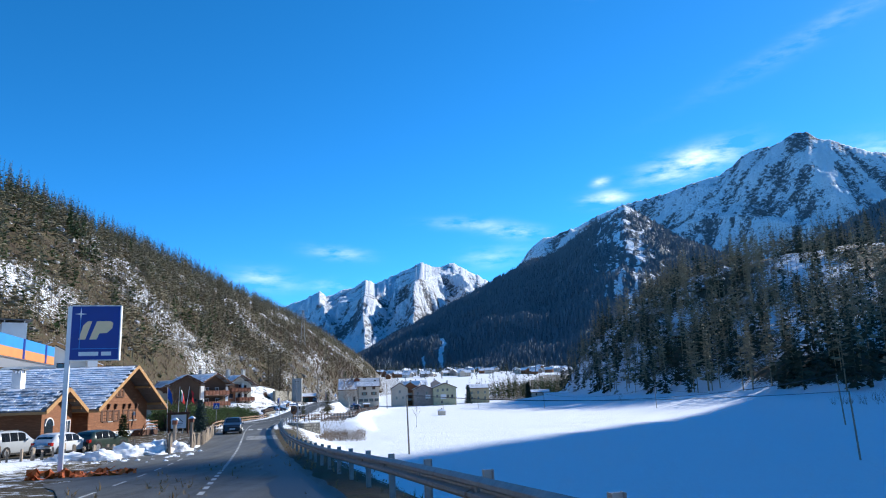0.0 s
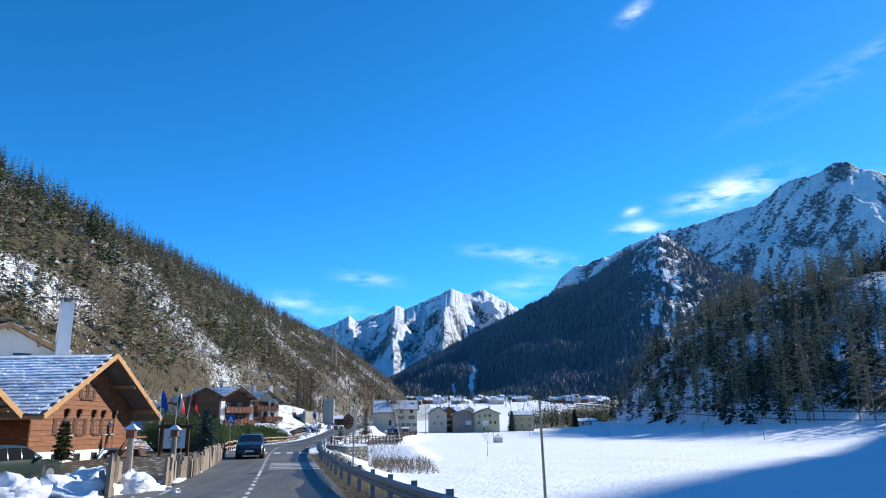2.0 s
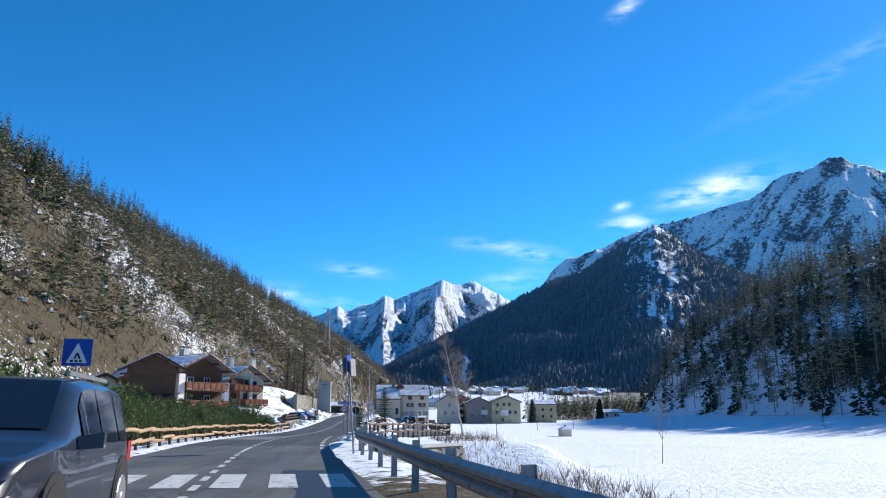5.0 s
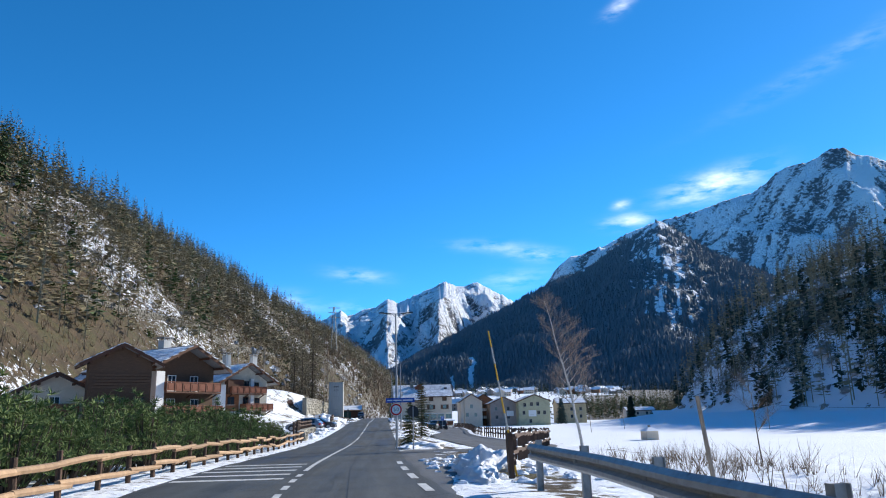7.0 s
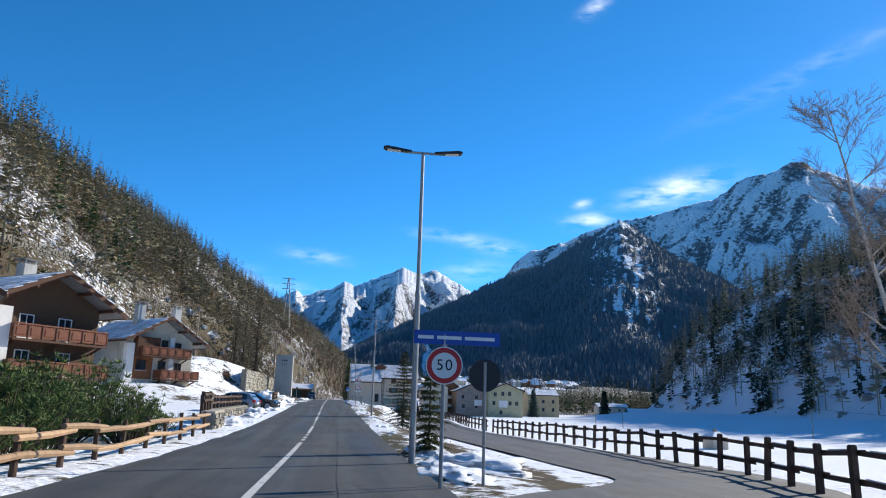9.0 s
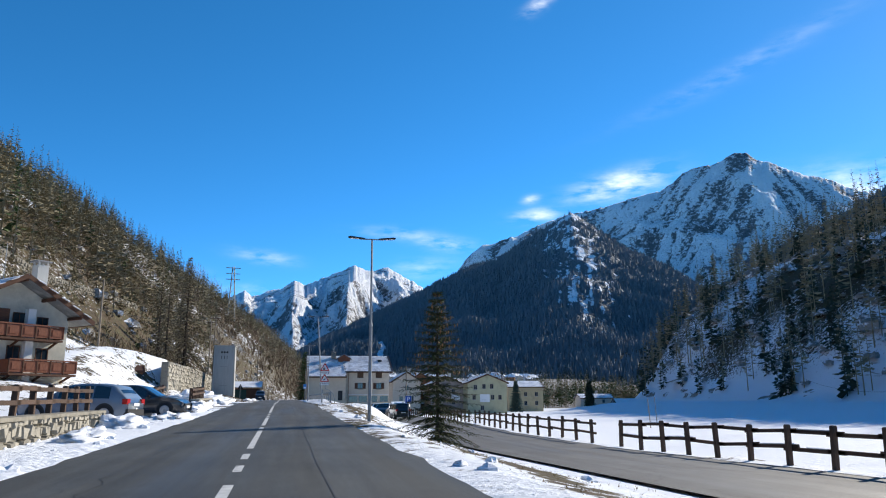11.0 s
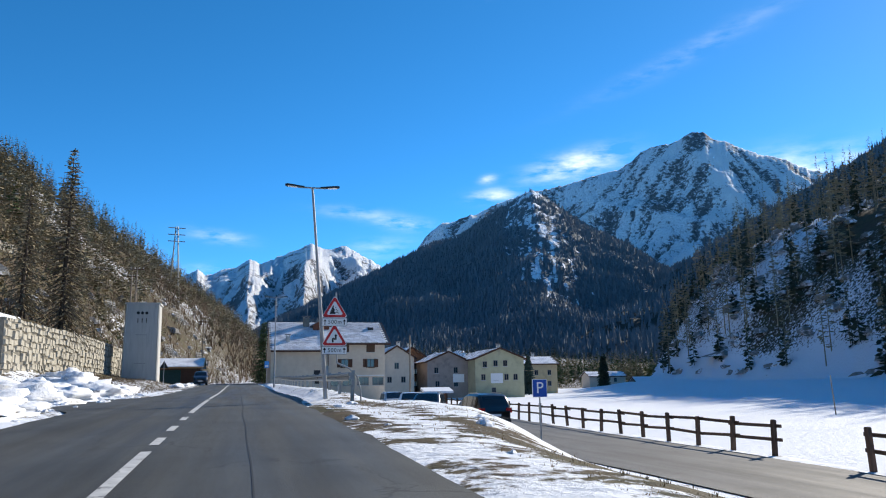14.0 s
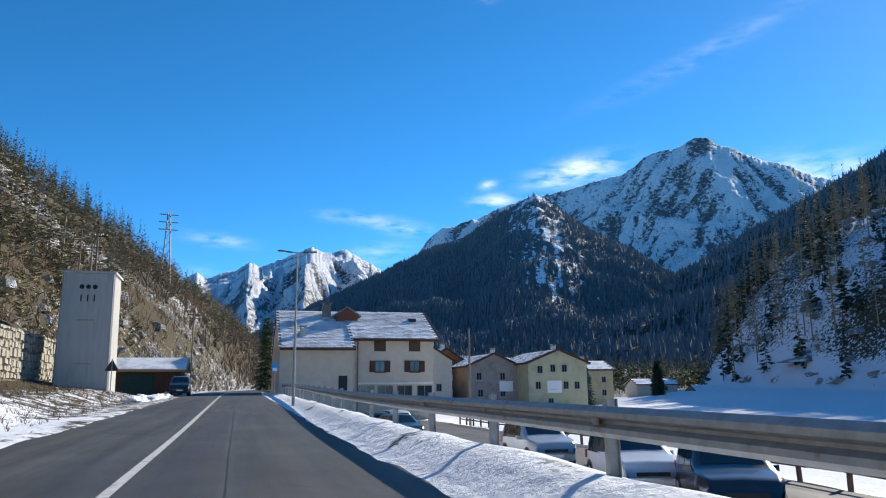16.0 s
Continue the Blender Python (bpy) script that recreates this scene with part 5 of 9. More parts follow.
def guard_rail(label, pts, spacing, z_off=0.0, seed=0):
    """A steel W-beam on I-posts along a line of (x, y, ground z)."""
    ob = thing("guard_rail", label, "guard rail", pts[0])
    o = Vector(pts[0])
    pts = [Vector(p) - o for p in pts]
    prof = [(-0.02, 0.45), (0.045, 0.50), (0.045, 0.55), (-0.03, 0.585), (-0.03, 0.615), (0.045, 0.65), (0.045, 0.70), (-0.02, 0.755)]
    ln, tick = [0.0], []
    for a, b in zip(pts, pts[1:]):
        ln.append(ln[-1] + (b - a).length)

    def at(s):
        i = max(0, min(len(ln) - 2, int(np.searchsorted(ln, s)) - 1))
        k = (s - ln[i]) / (ln[i + 1] - ln[i])
        d = pts[i + 1] - pts[i]
        return pts[i] + d * k, Vector((d.x, d.y, 0)).normalized()

    s, panel = 0.0, 4.0 if spacing > 3.5 else spacing * 1.2
    while s < ln[-1] - 0.2:
        e = min(ln[-1], s + panel + 0.12)
        m, rows = M(), []
        steps = 4
        for k in range(steps + 1):
            p, d = at(s + (e - s) * k / steps)
            side = Vector((-d.y, d.x, 0))
            rows.append([p + side * (w + 0.004 * ((int(s / panel)) % 2)) + Vector((0, 0, h + z_off)) for w, h in prof])
        n = len(prof)
        for t in (0.0, 0.006):
            for r in rows:
                m.v += [tuple(v + Vector((0, 0, t))) for v in r]
        for k in range(steps):
            for i in range(n - 1):
                m.f.append((k * n + i, k * n + i + 1, (k + 1) * n + i + 1, (k + 1) * n + i))
        part("rail_beam", m, STEEL_DULL, ob)
        s += panel
    post = M()
    post.box(-0.05, 0.05, -0.06, -0.052, -0.5, 0.82 + z_off)
    post.box(-0.05, 0.05, 0.052, 0.06, -0.5, 0.82 + z_off)
    post.box(-0.006, 0.006, -0.052, 0.052, -0.5, 0.82 + z_off)
    post.box(-0.07, 0.07, 0.06, 0.17, 0.5 + z_off, 0.74 + z_off)
    pm = post.mesh("post", STEEL_DULL)
    rng = random.Random(seed)
    s = 0.4
    while s < ln[-1]:
        p, d = at(s)
        q = part("post", pm, STEEL_DULL, ob)
        q.matrix_local = Matrix.Translation(p + Vector((d.y, -d.x, 0)) * 0.17) @ Matrix.Rotation(math.atan2(d.y, d.x) + rng.uniform(-0.04, 0.04), 4, "Z") @ \
            Matrix.Rotation(rng.uniform(-0.03, 0.03), 4, "X")
        s += spacing
    return ob


pts = []
for y in np.arange(-30, 104, 4.0):
    pts.append((cx(y) + 3.75 - 0.45 * sm(y, 40, 65) + 0.65 * sm(y, 78, 104), y, zr(y) - 0.04))
pts += [(4.75, 106.5, -0.68), (4.92, 110, -0.66), (4.9, 114.4, -0.64)]
guard_rail("weathered steel guard rail between road and snowfield", pts, 3.3, 0.0, 1)
pts = [(4.8, 229.4, zr(229.4) + 0.02)] + [(4.85 + 0.9 * sm(y, 245, 300), y, zr(y) - 0.01) for y in np.arange(233, 332, 4.0)]
guard_rail("steel guard rail above the parking area", pts, 3.6, 0.24, 2)


def rail_fence(label, pts, mat, h=1.0, spacing=1.9, post_r=0.09, rails=(0.45, 0.85), rail_r=0.05, seed=1, square=True, wobble=0.02, group="", overlap=0.15, post_mat=None, snowy=False):
    """Posts with two rails; every post and rail a part."""
    ob = thing("wooden_fence", label, "fence", pts[0], 0, group)
    o = Vector(pts[0])
    rng = random.Random(seed)
    line = []
    for a, b in zip(pts, pts[1:]):
        a, b = Vector(a) - o, Vector(b) - o
        n = max(1, round((b - a).length / spacing))
        line += [a.lerp(b, i / n) for i in range(n)]
    line.append(Vector(pts[-1]) - o)
    for p in line:
        m, hh = M(), h * rng.uniform(0.96, 1.06)
        if square:
            m.box(-post_r, post_r, -post_r, post_r, -0.4, hh - 0.03)
            m.hexa([(-post_r, -post_r, hh - 0.03), (post_r, -post_r, hh - 0.03), (post_r, post_r, hh - 0.03), (-post_r, post_r, hh - 0.03),
                    (-post_r * 0.7, -post_r * 0.7, hh), (post_r * 0.7, -post_r * 0.7, hh), (post_r * 0.7, post_r * 0.7, hh), (-post_r * 0.7, post_r * 0.7, hh)])
        else:
            m.cyl((0, 0, -0.4), (rng.uniform(-0.03, 0.03), rng.uniform(-0.03, 0.03), hh), post_r, post_r * 0.85, 8)
        q = part("post", m, post_mat or mat, ob)
        q.matrix_local = Matrix.Translation(p) @ Matrix.Rotation(rng.uniform(-0.05, 0.05), 4, "X") @ Matrix.Rotation(rng.uniform(-0.04, 0.04), 4, "Y")
    for a, b in zip(line, line[1:]):
        d = (b - a).normalized()
        for k, z in enumerate(rails):
            m = M()
            ja, jb = rng.uniform(-wobble, wobble), rng.uniform(-wobble, wobble)
            side = Vector((d.y, -d.x, 0)) * (post_r + rail_r * 0.6)
            p, q = a - d * overlap + side + Vector((0, 0, h * z + ja)), b + d * overlap + side + Vector((0, 0, h * z + jb))
            if square:
                m.beam(p, q, rail_r * 1.3, rail_r * 2.4)
            else:
                c = p.lerp(q, 0.5) + Vector((0, 0, rng.uniform(-0.03, 0.03)))
                m.cyl(p, c, rail_r * 0.95, rail_r * 1.1, 7).cyl(c, q, rail_r * 1.1, rail_r * 0.8, 7)
            rl = part("rail", m, mat, ob)
            if snowy and rng.random() < 0.65:
                f0, f1 = rng.uniform(0.05, 0.35), rng.uniform(0.6, 0.95)
                up = Vector((0, 0, rail_r * 1.2 + 0.012))
                part("snow_cap", M().beam(p.lerp(q, f0) + up, p.lerp(q, f1) + up, rail_r * 1.1, 0.03), SNOW_CLEAN, rl, "thin snow on the rail")
    return ob


def side_pt(x, y, dz=0.0):
    return (x, y, gz(x, y, False) + dz)


rail_fence("dark-stained timber post fence beside the side road", [side_pt(5.0, 117.2), side_pt(5.25, 118.8), side_pt(5.7, 121.6), side_pt(6.65, 125.2), side_pt(7.9, 130.0), side_pt(9.7, 137), side_pt(12.6, 147.5), side_pt(13.9, 165), side_pt(13.9, 187.1)], WOOD_POST,
           1.05, 1.7, 0.062, (0.42, 0.85), 0.042, 3, wobble=0.07, overlap=0.3, snowy=True)
rail_fence("dark-stained timber post fence along the snowfield", [side_pt(fence_x(y), y) for y in (190.2, 200, 210, 219.0)], WOOD_POST, 1.02, 2.1, 0.06, (0.42, 0.85), 0.04, 4, wobble=0.05, overlap=0.28)
rail_fence("dark-stained timber post fence along the snowfield", [side_pt(fence_x(y), y) for y in (223.0, 236, 248, 262, 300)], WOOD_POST, 1.02, 2.3, 0.06, (0.42, 0.85), 0.04, 5, wobble=0.05, overlap=0.28)
rail_fence("peeled log rail fence in front of the pine hedge", [(cx(y) - 3.95 - 0.25 * sm(y, 100, 110), y, gz(cx(y) - 4.2, y, False)) for y in (93, 104, 115, 126, 137, 148, 160)], WOOD_LOG, 0.88, 2.2, 0.07, (0.36, 0.82),
           0.066, 6, False, 0.08, overlap=0.35, post_mat=WOOD_POST)
rail_fence("grey plank fence on the low stone wall", [(-5.0, 163.5, 0.15), (-5.2, 167.2, 0.2)], WOOD_POST, 0.85, 1.2, 0.07, (0.5, 0.85), 0.05, 7)
rail_fence("grey plank fence in front of the parked cars", [(-5.9, 169.0, 0.05), (-6.1, 187.6, 0.3)], WOOD_POST, 0.85, 1.5, 0.07, (0.45, 0.85), 0.05, 8)
rail_fence("grey plank fence beside the black car", [(-6.3, 199.8, 0.5), (-6.8, 209.0, 1.0)], WOOD_POST, 0.85, 1.6, 0.07, (0.45, 0.85), 0.05, 9)
rail_fence("short timber fence on a stone kerb", [(-5.5, 212.5, 0.95), (-5.9, 224.5, 1.35)], WOOD_POST, 0.8, 1.3, 0.08, (0.45, 0.85), 0.06, 10)


def stone_wall(label, pts, h, thick, seed, size=0.42, cap=None, max_parts=150, z_drop=0.5):
    """A wall of uneven stones in mortar along (x, y, z) points; stones on the side to the right of its run."""
    ob = thing("stone_wall", label, "wall", pts[0])
    o = Vector(pts[0])
    rng = random.Random(seed)
    core, rest = M(), M()
    shapes = []
    for k in range(5):
        m = M()
        rr = random.Random(seed * 7 + k)
        f = [(-0.5 + rr.uniform(0, 0.1), -0.5 + rr.uniform(0, 0.12)), (0.5 - rr.uniform(0, 0.1), -0.5 + rr.uniform(0, 0.1)), (0.5 - rr.uniform(0, 0.15), 0.5 - rr.uniform(0, 0.1)),
             (-0.5 + rr.uniform(0, 0.12), 0.5 - rr.uniform(0, 0.15))]
        m.v = [(u, 0, w) for u, w in f] + [(u * 0.82, -0.09 - rr.uniform(0, 0.05), w * 0.8) for u, w in f]
        m.f = [(0, 1, 5, 4), (1, 2, 6, 5), (2, 3, 7, 6), (3, 0, 4, 7), (4, 5, 6, 7)]
        shapes.append((m.mesh("stone", STONE), m))
    n_parts = 0
    for a, b in zip(pts, pts[1:]):
        a, b = Vector(a) - o, Vector(b) - o
        d = b - a
        L = Vector((d.x, d.y, 0)).length
        ux = Vector((d.x, d.y, 0)) / L
        nrm = Vector((-ux.y, ux.x, 0))
        core.hexa([tuple(v) for v in (a - Vector((0, 0, z_drop)), b - Vector((0, 0, z_drop)), b - nrm * thick - Vector((0, 0, z_drop)), a - nrm * thick - Vector((0, 0, z_drop)),
                                      a + Vector((0, 0, h)), b + Vector((0, 0, h)), b - nrm * thick + Vector((0, 0, h)), a - nrm * thick + Vector((0, 0, h)))])
        row, z = 0, -0.1
        while z < h - size * 0.3:
            rh = size * rng.uniform(0.45, 1.05)
            rh = min(rh, h - z)
            s = -rng.uniform(0, size)
            while s < L:
                w = size * rng.uniform(0.5, 1.7)
                s0, s1 = max(0, s), min(L, s + w)
                if s1 - s0 > 0.12:
                    p = a + d * ((s0 + s1) / 2 / L) + Vector((0, 0, min(h - rh * 0.4, z + rh / 2 + rng.uniform(-0.22, 0.22) * rh)))
                    mt = Matrix.Translation(p + nrm * 0.004) @ Matrix.Rotation(math.atan2(-ux.y, -ux.x), 4, "Z") @ Matrix.Rotation(rng.uniform(-0.16, 0.16), 4, "Y") @ Matrix.Diagonal((s1 - s0 - 0.02, rng.uniform(0.7, 1.5), rh * rng.uniform(0.75, 1.15), 1))
                    me, m = rng.choice(shapes)
                    if n_parts < max_parts:
                        q = part("stone", me, STONE, ob)
                        q.matrix_local = mt
                        n_parts += 1
                    else:
                        rest.add([tuple(mt @ Vector(v)) for v in m.v], m.f)
                s += w
            z += rh
            row += 1
    part("core", core, MORTAR, ob)
    if rest.v:
        tagged(part("stones", rest, STONE, ob), "", "", "", "stuff")
    if cap:
        m = M()
        for a, b in zip(pts, pts[1:]):
            a, b = Vector(a) - o, Vector(b) - o
            d = Vector((b.x - a.x, b.y - a.y, 0)).normalized()
            nrm = Vector((-d.y, d.x, 0))
            m.beam(a + Vector((0, 0, h + 0.05)) - nrm * thick / 2, b + Vector((0, 0, h + 0.05)) - nrm * thick / 2, thick + 0.12, 0.1)
        part("coping", m, cap, ob)
    return ob


stone_wall("rough stone retaining wall below the wooded slope", [(-13.0, 332, 2.2), (-13.0, 300, 2.0), (-12.6, 276, 1.9), (-13.2, 266, 1.8), (-13.5, 257, 1.7)], 4.4, 0.8, 1, 0.72, None, 290, 1.2)
stone_wall("low stone wall under the junction", [(9.4, 108.2, -2.6), (7.4, 105.6, -2.6), (5.4, 105.2, -2.4)], 1.9, 0.6, 2, 0.4, CONCRETE, 120, 0.6)
stone_wall("low stone garden wall by the parked cars", [(-5.6, 188.0, -0.5), (-5.4, 169.5, -0.75)], 0.75, 0.5, 3, 0.3, STONE, 90, 0.4)
stone_wall("low stone wall under the plank fence", [(-4.6, 167.6, -0.75), (-4.4, 163.2, -0.8)], 0.8, 0.5, 4, 0.3, STONE, 60, 0.4)
stone_wall("low stone wall beside the black car", [(-6.3, 209.4, 0.1), (-5.9, 199.4, -0.2)], 0.6, 0.5, 5, 0.3, STONE, 60, 0.4)
stone_wall("low stone kerb wall in the snow", [(-5.2, 225, 0.5), (-4.9, 212, 0.25)], 0.65, 0.5, 6, 0.3, STONE, 60, 0.4)
stone_wall("long stone terrace wall high on the slope", [(x, y, gz(x, y, False) - 0.6) for x, y in ((-28, 312), (-30, 290), (-33, 272), (-37, 256), (-42.5, 232), (-44.5, 218))], 1.7, 0.8, 7, 0.6, None, 90, 3.0)


def street_lamp(label, pos, h=8.1, lean=(0.0, 0.0), rz=0.0):
    """Tall tapered pole with two flat lamp heads."""
    ob = thing("street_lamp", label, "street lamp", pos, rz, "street lamps on the verge")
    top = Vector((lean[0], lean[1], h))
    m = M().cyl((0, 0, -0.4), tuple(top * 0.52), 0.085, 0.07, 12).cyl(tuple(top * 0.52), tuple(top), 0.055, 0.045, 12)
    m.cyl(tuple(top * 0.515), tuple(top * 0.535), 0.085, 0.06, 12)
    part("pole", m, POLE, ob)
    part("door", M().box(-0.05, 0.05, -0.095, -0.08, 0.9, 1.25), STEEL, ob)
    part("bracket", M().beam(top + Vector((-0.55, 0, 0.03)), top + Vector((0.55, 0, 0.03)), 0.06, 0.05), STEEL_DULL, ob)
    for s in (-1, 1):
        h1 = M()
        a, b = top + Vector((s * 0.32, 0, 0.05)), top + Vector((s * 0.98, 0, 0.10))
        h1.beam(a, b, 0.13, 0.05, w2=0.27, h2=0.07)
        h1.beam(b, b + Vector((s * 0.10, 0, 0.008)), 0.27, 0.07, w2=0.18, h2=0.04)
        hd = part("lamp_head", h1, DARK, ob)
        part("lens", M().beam(a.lerp(b, 0.45) - Vector((0, 0, 0.04)), b - Vector((0, 0, 0.045)), 0.16, 0.012), WHITE, hd, "pale glass lens")
    return ob


street_lamp("tall grey street lamp with twin heads on the snowy verge", (2.95, 146.4, zr(146) + 0.02))
street_lamp("tall grey street lamp with twin heads on the snowy verge", (4.36, 191.7, zr(191.7) - 0.12))
street_lamp("leaning grey street lamp with twin heads by the guard rail", (4.36, 232.2, zr(232) + 0.02), 8.3, (-0.6, 0.55))
street_lamp("tall grey street lamp with twin heads beyond the guard rail", (4.36, 275.3, zr(275)), 8.4)


def tri_sign(parent, x, z, w, symbol, y=-0.05):
    """A red-edged warning triangle facing -y, as a part with its own pieces."""
    h = w * 0.866

    def tri(k, d, mat, name, par):
        r = 0.09 * w * k
        pts = [(-w / 2 * k + r, -h / 3 * k), (w / 2 * k - r, -h / 3 * k), (w / 2 * k - r * 0.4, -h / 3 * k + r * 0.8), (r * 0.5, 2 * h / 3 * k - r * 0.8), (-r * 0.5, 2 * h / 3 * k - r * 0.8),
               (-w / 2 * k + r * 0.4, -h / 3 * k + r * 0.8)]
        return part(name, M().prism(pts, lambda u, v: (x + u, y - d, z + v), lambda u, v: (x + u, y - d + 0.006, z + v)), mat, par)

    plate = tri(1.06, 0.0, WHITE, "sign_plate", parent)
    part("backing", M().prism([(-w * 0.5, -h / 3), (w * 0.5, -h / 3), (0, 2 * h / 3)], lambda u, v: (x + u, y + 0.01, z + v), lambda u, v: (x + u, y + 0.02, z + v)), STEEL, plate)
    tri(1.0, 0.007, RED, "red_border", plate)
    tri(0.68, 0.014, WHITE, "white_field", plate)
    part("symbol", symbol(x, y - 0.021, z, w), BLACK, plate, "black warning symbol")
    return plate


def sym_rocks(x, y, z, w):
    m = M()
    pts = [(-0.21, -0.16), (0.04, -0.16), (-0.02, -0.06), (0.00, 0.02), (-0.05, 0.08), (-0.04, 0.16), (-0.07, 0.2)]
    m.prism(pts, lambda u, v: (x + u * w, y, z + v * w), lambda u, v: (x + u * w, y + 0.004, z + v * w))
    for u, v, r in ((0.04, 0.10, 0.022), (0.06, 0.02, 0.026), (0.12, -0.03, 0.02), (0.09, -0.09, 0.03), (0.16, -0.12, 0.022), (0.02, -0.10, 0.018)):
        m.cyl((x + u * w, y, z + v * w), (x + u * w, y + 0.004, z + v * w), r * w, r * w, 7)
    return m


def sym_bends(x, y, z, w):
    m = M()
    pts = [(-0.07, -0.17), (-0.07, 0.0), (0.05, -0.06), (0.05, 0.10)]
    for a, b in zip(pts, pts[1:]):
        m.beam((x + a[0] * w, y, z + a[1] * w), (x + b[0] * w, y, z + b[1] * w), 0.004, 0.065 * w, (0, -1, 0) if False else (0, 0, 1) if abs(a[0] - b[0]) > 0.01 else (1, 0, 0))
    m.prism([(-0.01, 0.09), (0.11, 0.09), (0.05, 0.17)], lambda u, v: (x + u * w, y, z + v * w), lambda u, v: (x + u * w, y + 0.004, z + v * w))
    return m


def text(body, size, mat, parent, loc, rz=0.0, align="CENTER", name="lettering"):
    """Raised lettering facing -y, as a mesh."""
    cu = bpy.data.curves.new(name, "FONT")
    cu.body, cu.size, cu.align_x, cu.align_y, cu.extrude = body, size, align, "CENTER", 0.003
    tmp = bpy.data.objects.new(name, cu)
    scene.collection.objects.link(tmp)
    bpy.context.view_layer.update()
    me = bpy.data.meshes.new_from_object(tmp.evaluated_get(bpy.context.evaluated_depsgraph_get()))
    bpy.data.objects.remove(tmp)
    me.materials.clear()
    me.materials.append(mat)
    ob = new(name, me)
    ob.parent = parent
    ob.matrix_local = pose(*loc, 90, 0, rz)
    return ob


def arrow(m, x, y, z, h):
    m.box(x - h * 0.07, x + h * 0.07, y, y + 0.004, z - h * 0.5, z + h * 0.1)
    m.prism([(-0.3, 0.1), (0.3, 0.1), (0, 0.5)], lambda u, v: (x + u * h, y, z + v * h), lambda u, v: (x + u * h, y + 0.004, z + v * h))
    return m


def double_warning():
    ob = thing("warning_sign", "two red-edged warning triangles on a bent grey pole", "road sign", (4.9, 230.7, zr(230.7)), -3)
    b = zr(230.7)
    part("pole", M().tube([(0.55, 0.35, -0.4), (0.55, 0.3, 0.35), (0.40, 0.1, 0.85), (0.1, 0.0, 1.15), (-0.35, 0, 1.35), (-0.40, 0.02, 3.9)], 0.03, 8), POLE, ob)
    for z, sym in ((3.35 - b + 0.72, sym_rocks), (2.33 - b + 0.72, sym_bends)):
        tri_sign(ob, -0.45, z, 0.9, sym)
        p = part("distance_plate", M().box(-0.89, -0.01, -0.06, -0.045, z - 0.575, z - 0.30), WHITE, ob, "white plate reading 500 m")
        part("plate_border", M().box(-0.90, 0.0, -0.044, -0.036, z - 0.585, z - 0.29), BLACK, p)
        part("arrow", arrow(M(), -0.80, -0.066, z - 0.435, 0.2), BLACK, p)
        part("arrow", arrow(M(), -0.10, -0.066, z - 0.435, 0.2), BLACK, p)
        for ch, xx in (("5", -0.64), ("0", -0.53), ("0", -0.42), ("m", -0.27)):
            text(ch, 0.2, BLACK, p, (xx, -0.064, z - 0.435))
    return ob


double_warning()


def plate_sign(name, label, pos, rz, h, build, pole_r=0.03, pole_h=None):
    ob = thing(name, label, "road sign", pos, rz)
    part("pole", M().cyl((0, 0, -0.4), (0, 0, pole_h or h), pole_r, pole_r, 10), POLE, ob)
    build(ob)
    return ob


def parking(ob):
    p = part("sign_plate", M().box(-0.3, 0.3, -0.05, -0.035, 1.62, 2.32), WHITE, ob)
    part("blue_field", M().box(-0.28, 0.28, -0.056, -0.051, 1.64, 2.30), BLUE, p)
    text("P", 0.62, WHITE, p, (0, -0.06, 1.97))


plate_sign("parking_sign", "blue parking sign on a grey pole in the snow", (12.6, 231.3, side_z(231) + 0.02), -4, 2.3, parking)


def speed50(ob):
    p = part("sign_plate", M().disc((0, -0.05, 2.05), 0.33, (0, 1, 0), 0.012, 28), WHITE, ob)
    part("red_ring", M().disc((0, -0.058, 2.05), 0.31, (0, 1, 0), 0.006, 28), RED, p)
    part("white_disc", M().disc((0, -0.064, 2.05), 0.225, (0, 1, 0), 0.006, 28), WHITE, p)
    for ch, xx in (("5", -0.08), ("0", 0.08)):
        text(ch, 0.27, BLACK, p, (xx, -0.07, 2.05))
    q = part("street_name_plate", M().box(-0.55, 1.0, -0.03, -0.015, 2.42, 2.66), BLUE, ob, "blue plate with unreadable white writing")
    m = M()
    for x0, x1 in ((-0.48, -0.2), (-0.14, 0.3), (0.36, 0.9)):
        m.box(x0, x1, -0.036, -0.031, 2.51, 2.57)
    part("writing_bars", m, WHITE, q)


plate_sign("speed_limit_sign", "round speed sign of 50 under a blue plate", (2.8, 140.4, zr(140) + 0.02), 0, 2.4, speed50, 0.035, 2.6)


def back_disc(ob):
    p = part("sign_back", M().disc((0, 0.02, 1.95), 0.31, (0, 1, 0), 0.015, 24), DARK, ob, "dark back of a round sign")
    part("clamp", M().box(-0.2, 0.2, 0.03, 0.05, 1.93, 1.97), STEEL, p)


plate_sign("round_sign", "round road sign seen from its dark back", (3.75, 141.4, zr(140) + 0.02), 0, 2.2, back_disc)


def tri_back(ob):
    p = part("sign_back", M().prism([(-0.42, 1.55), (0.42, 1.55), (0, 2.28)], lambda u, v: (u, 0.02, v), lambda u, v: (u, 0.035, v)), DARK, ob, "dark back of a triangular sign")
    part("clamp", M().box(-0.2, 0.2, 0.036, 0.05, 1.7, 1.74), STEEL, p)


plate_sign("triangular_sign", "triangular road sign seen from its dark back", (-6.1, 283.5, 1.9), -3, 2.3, tri_back)


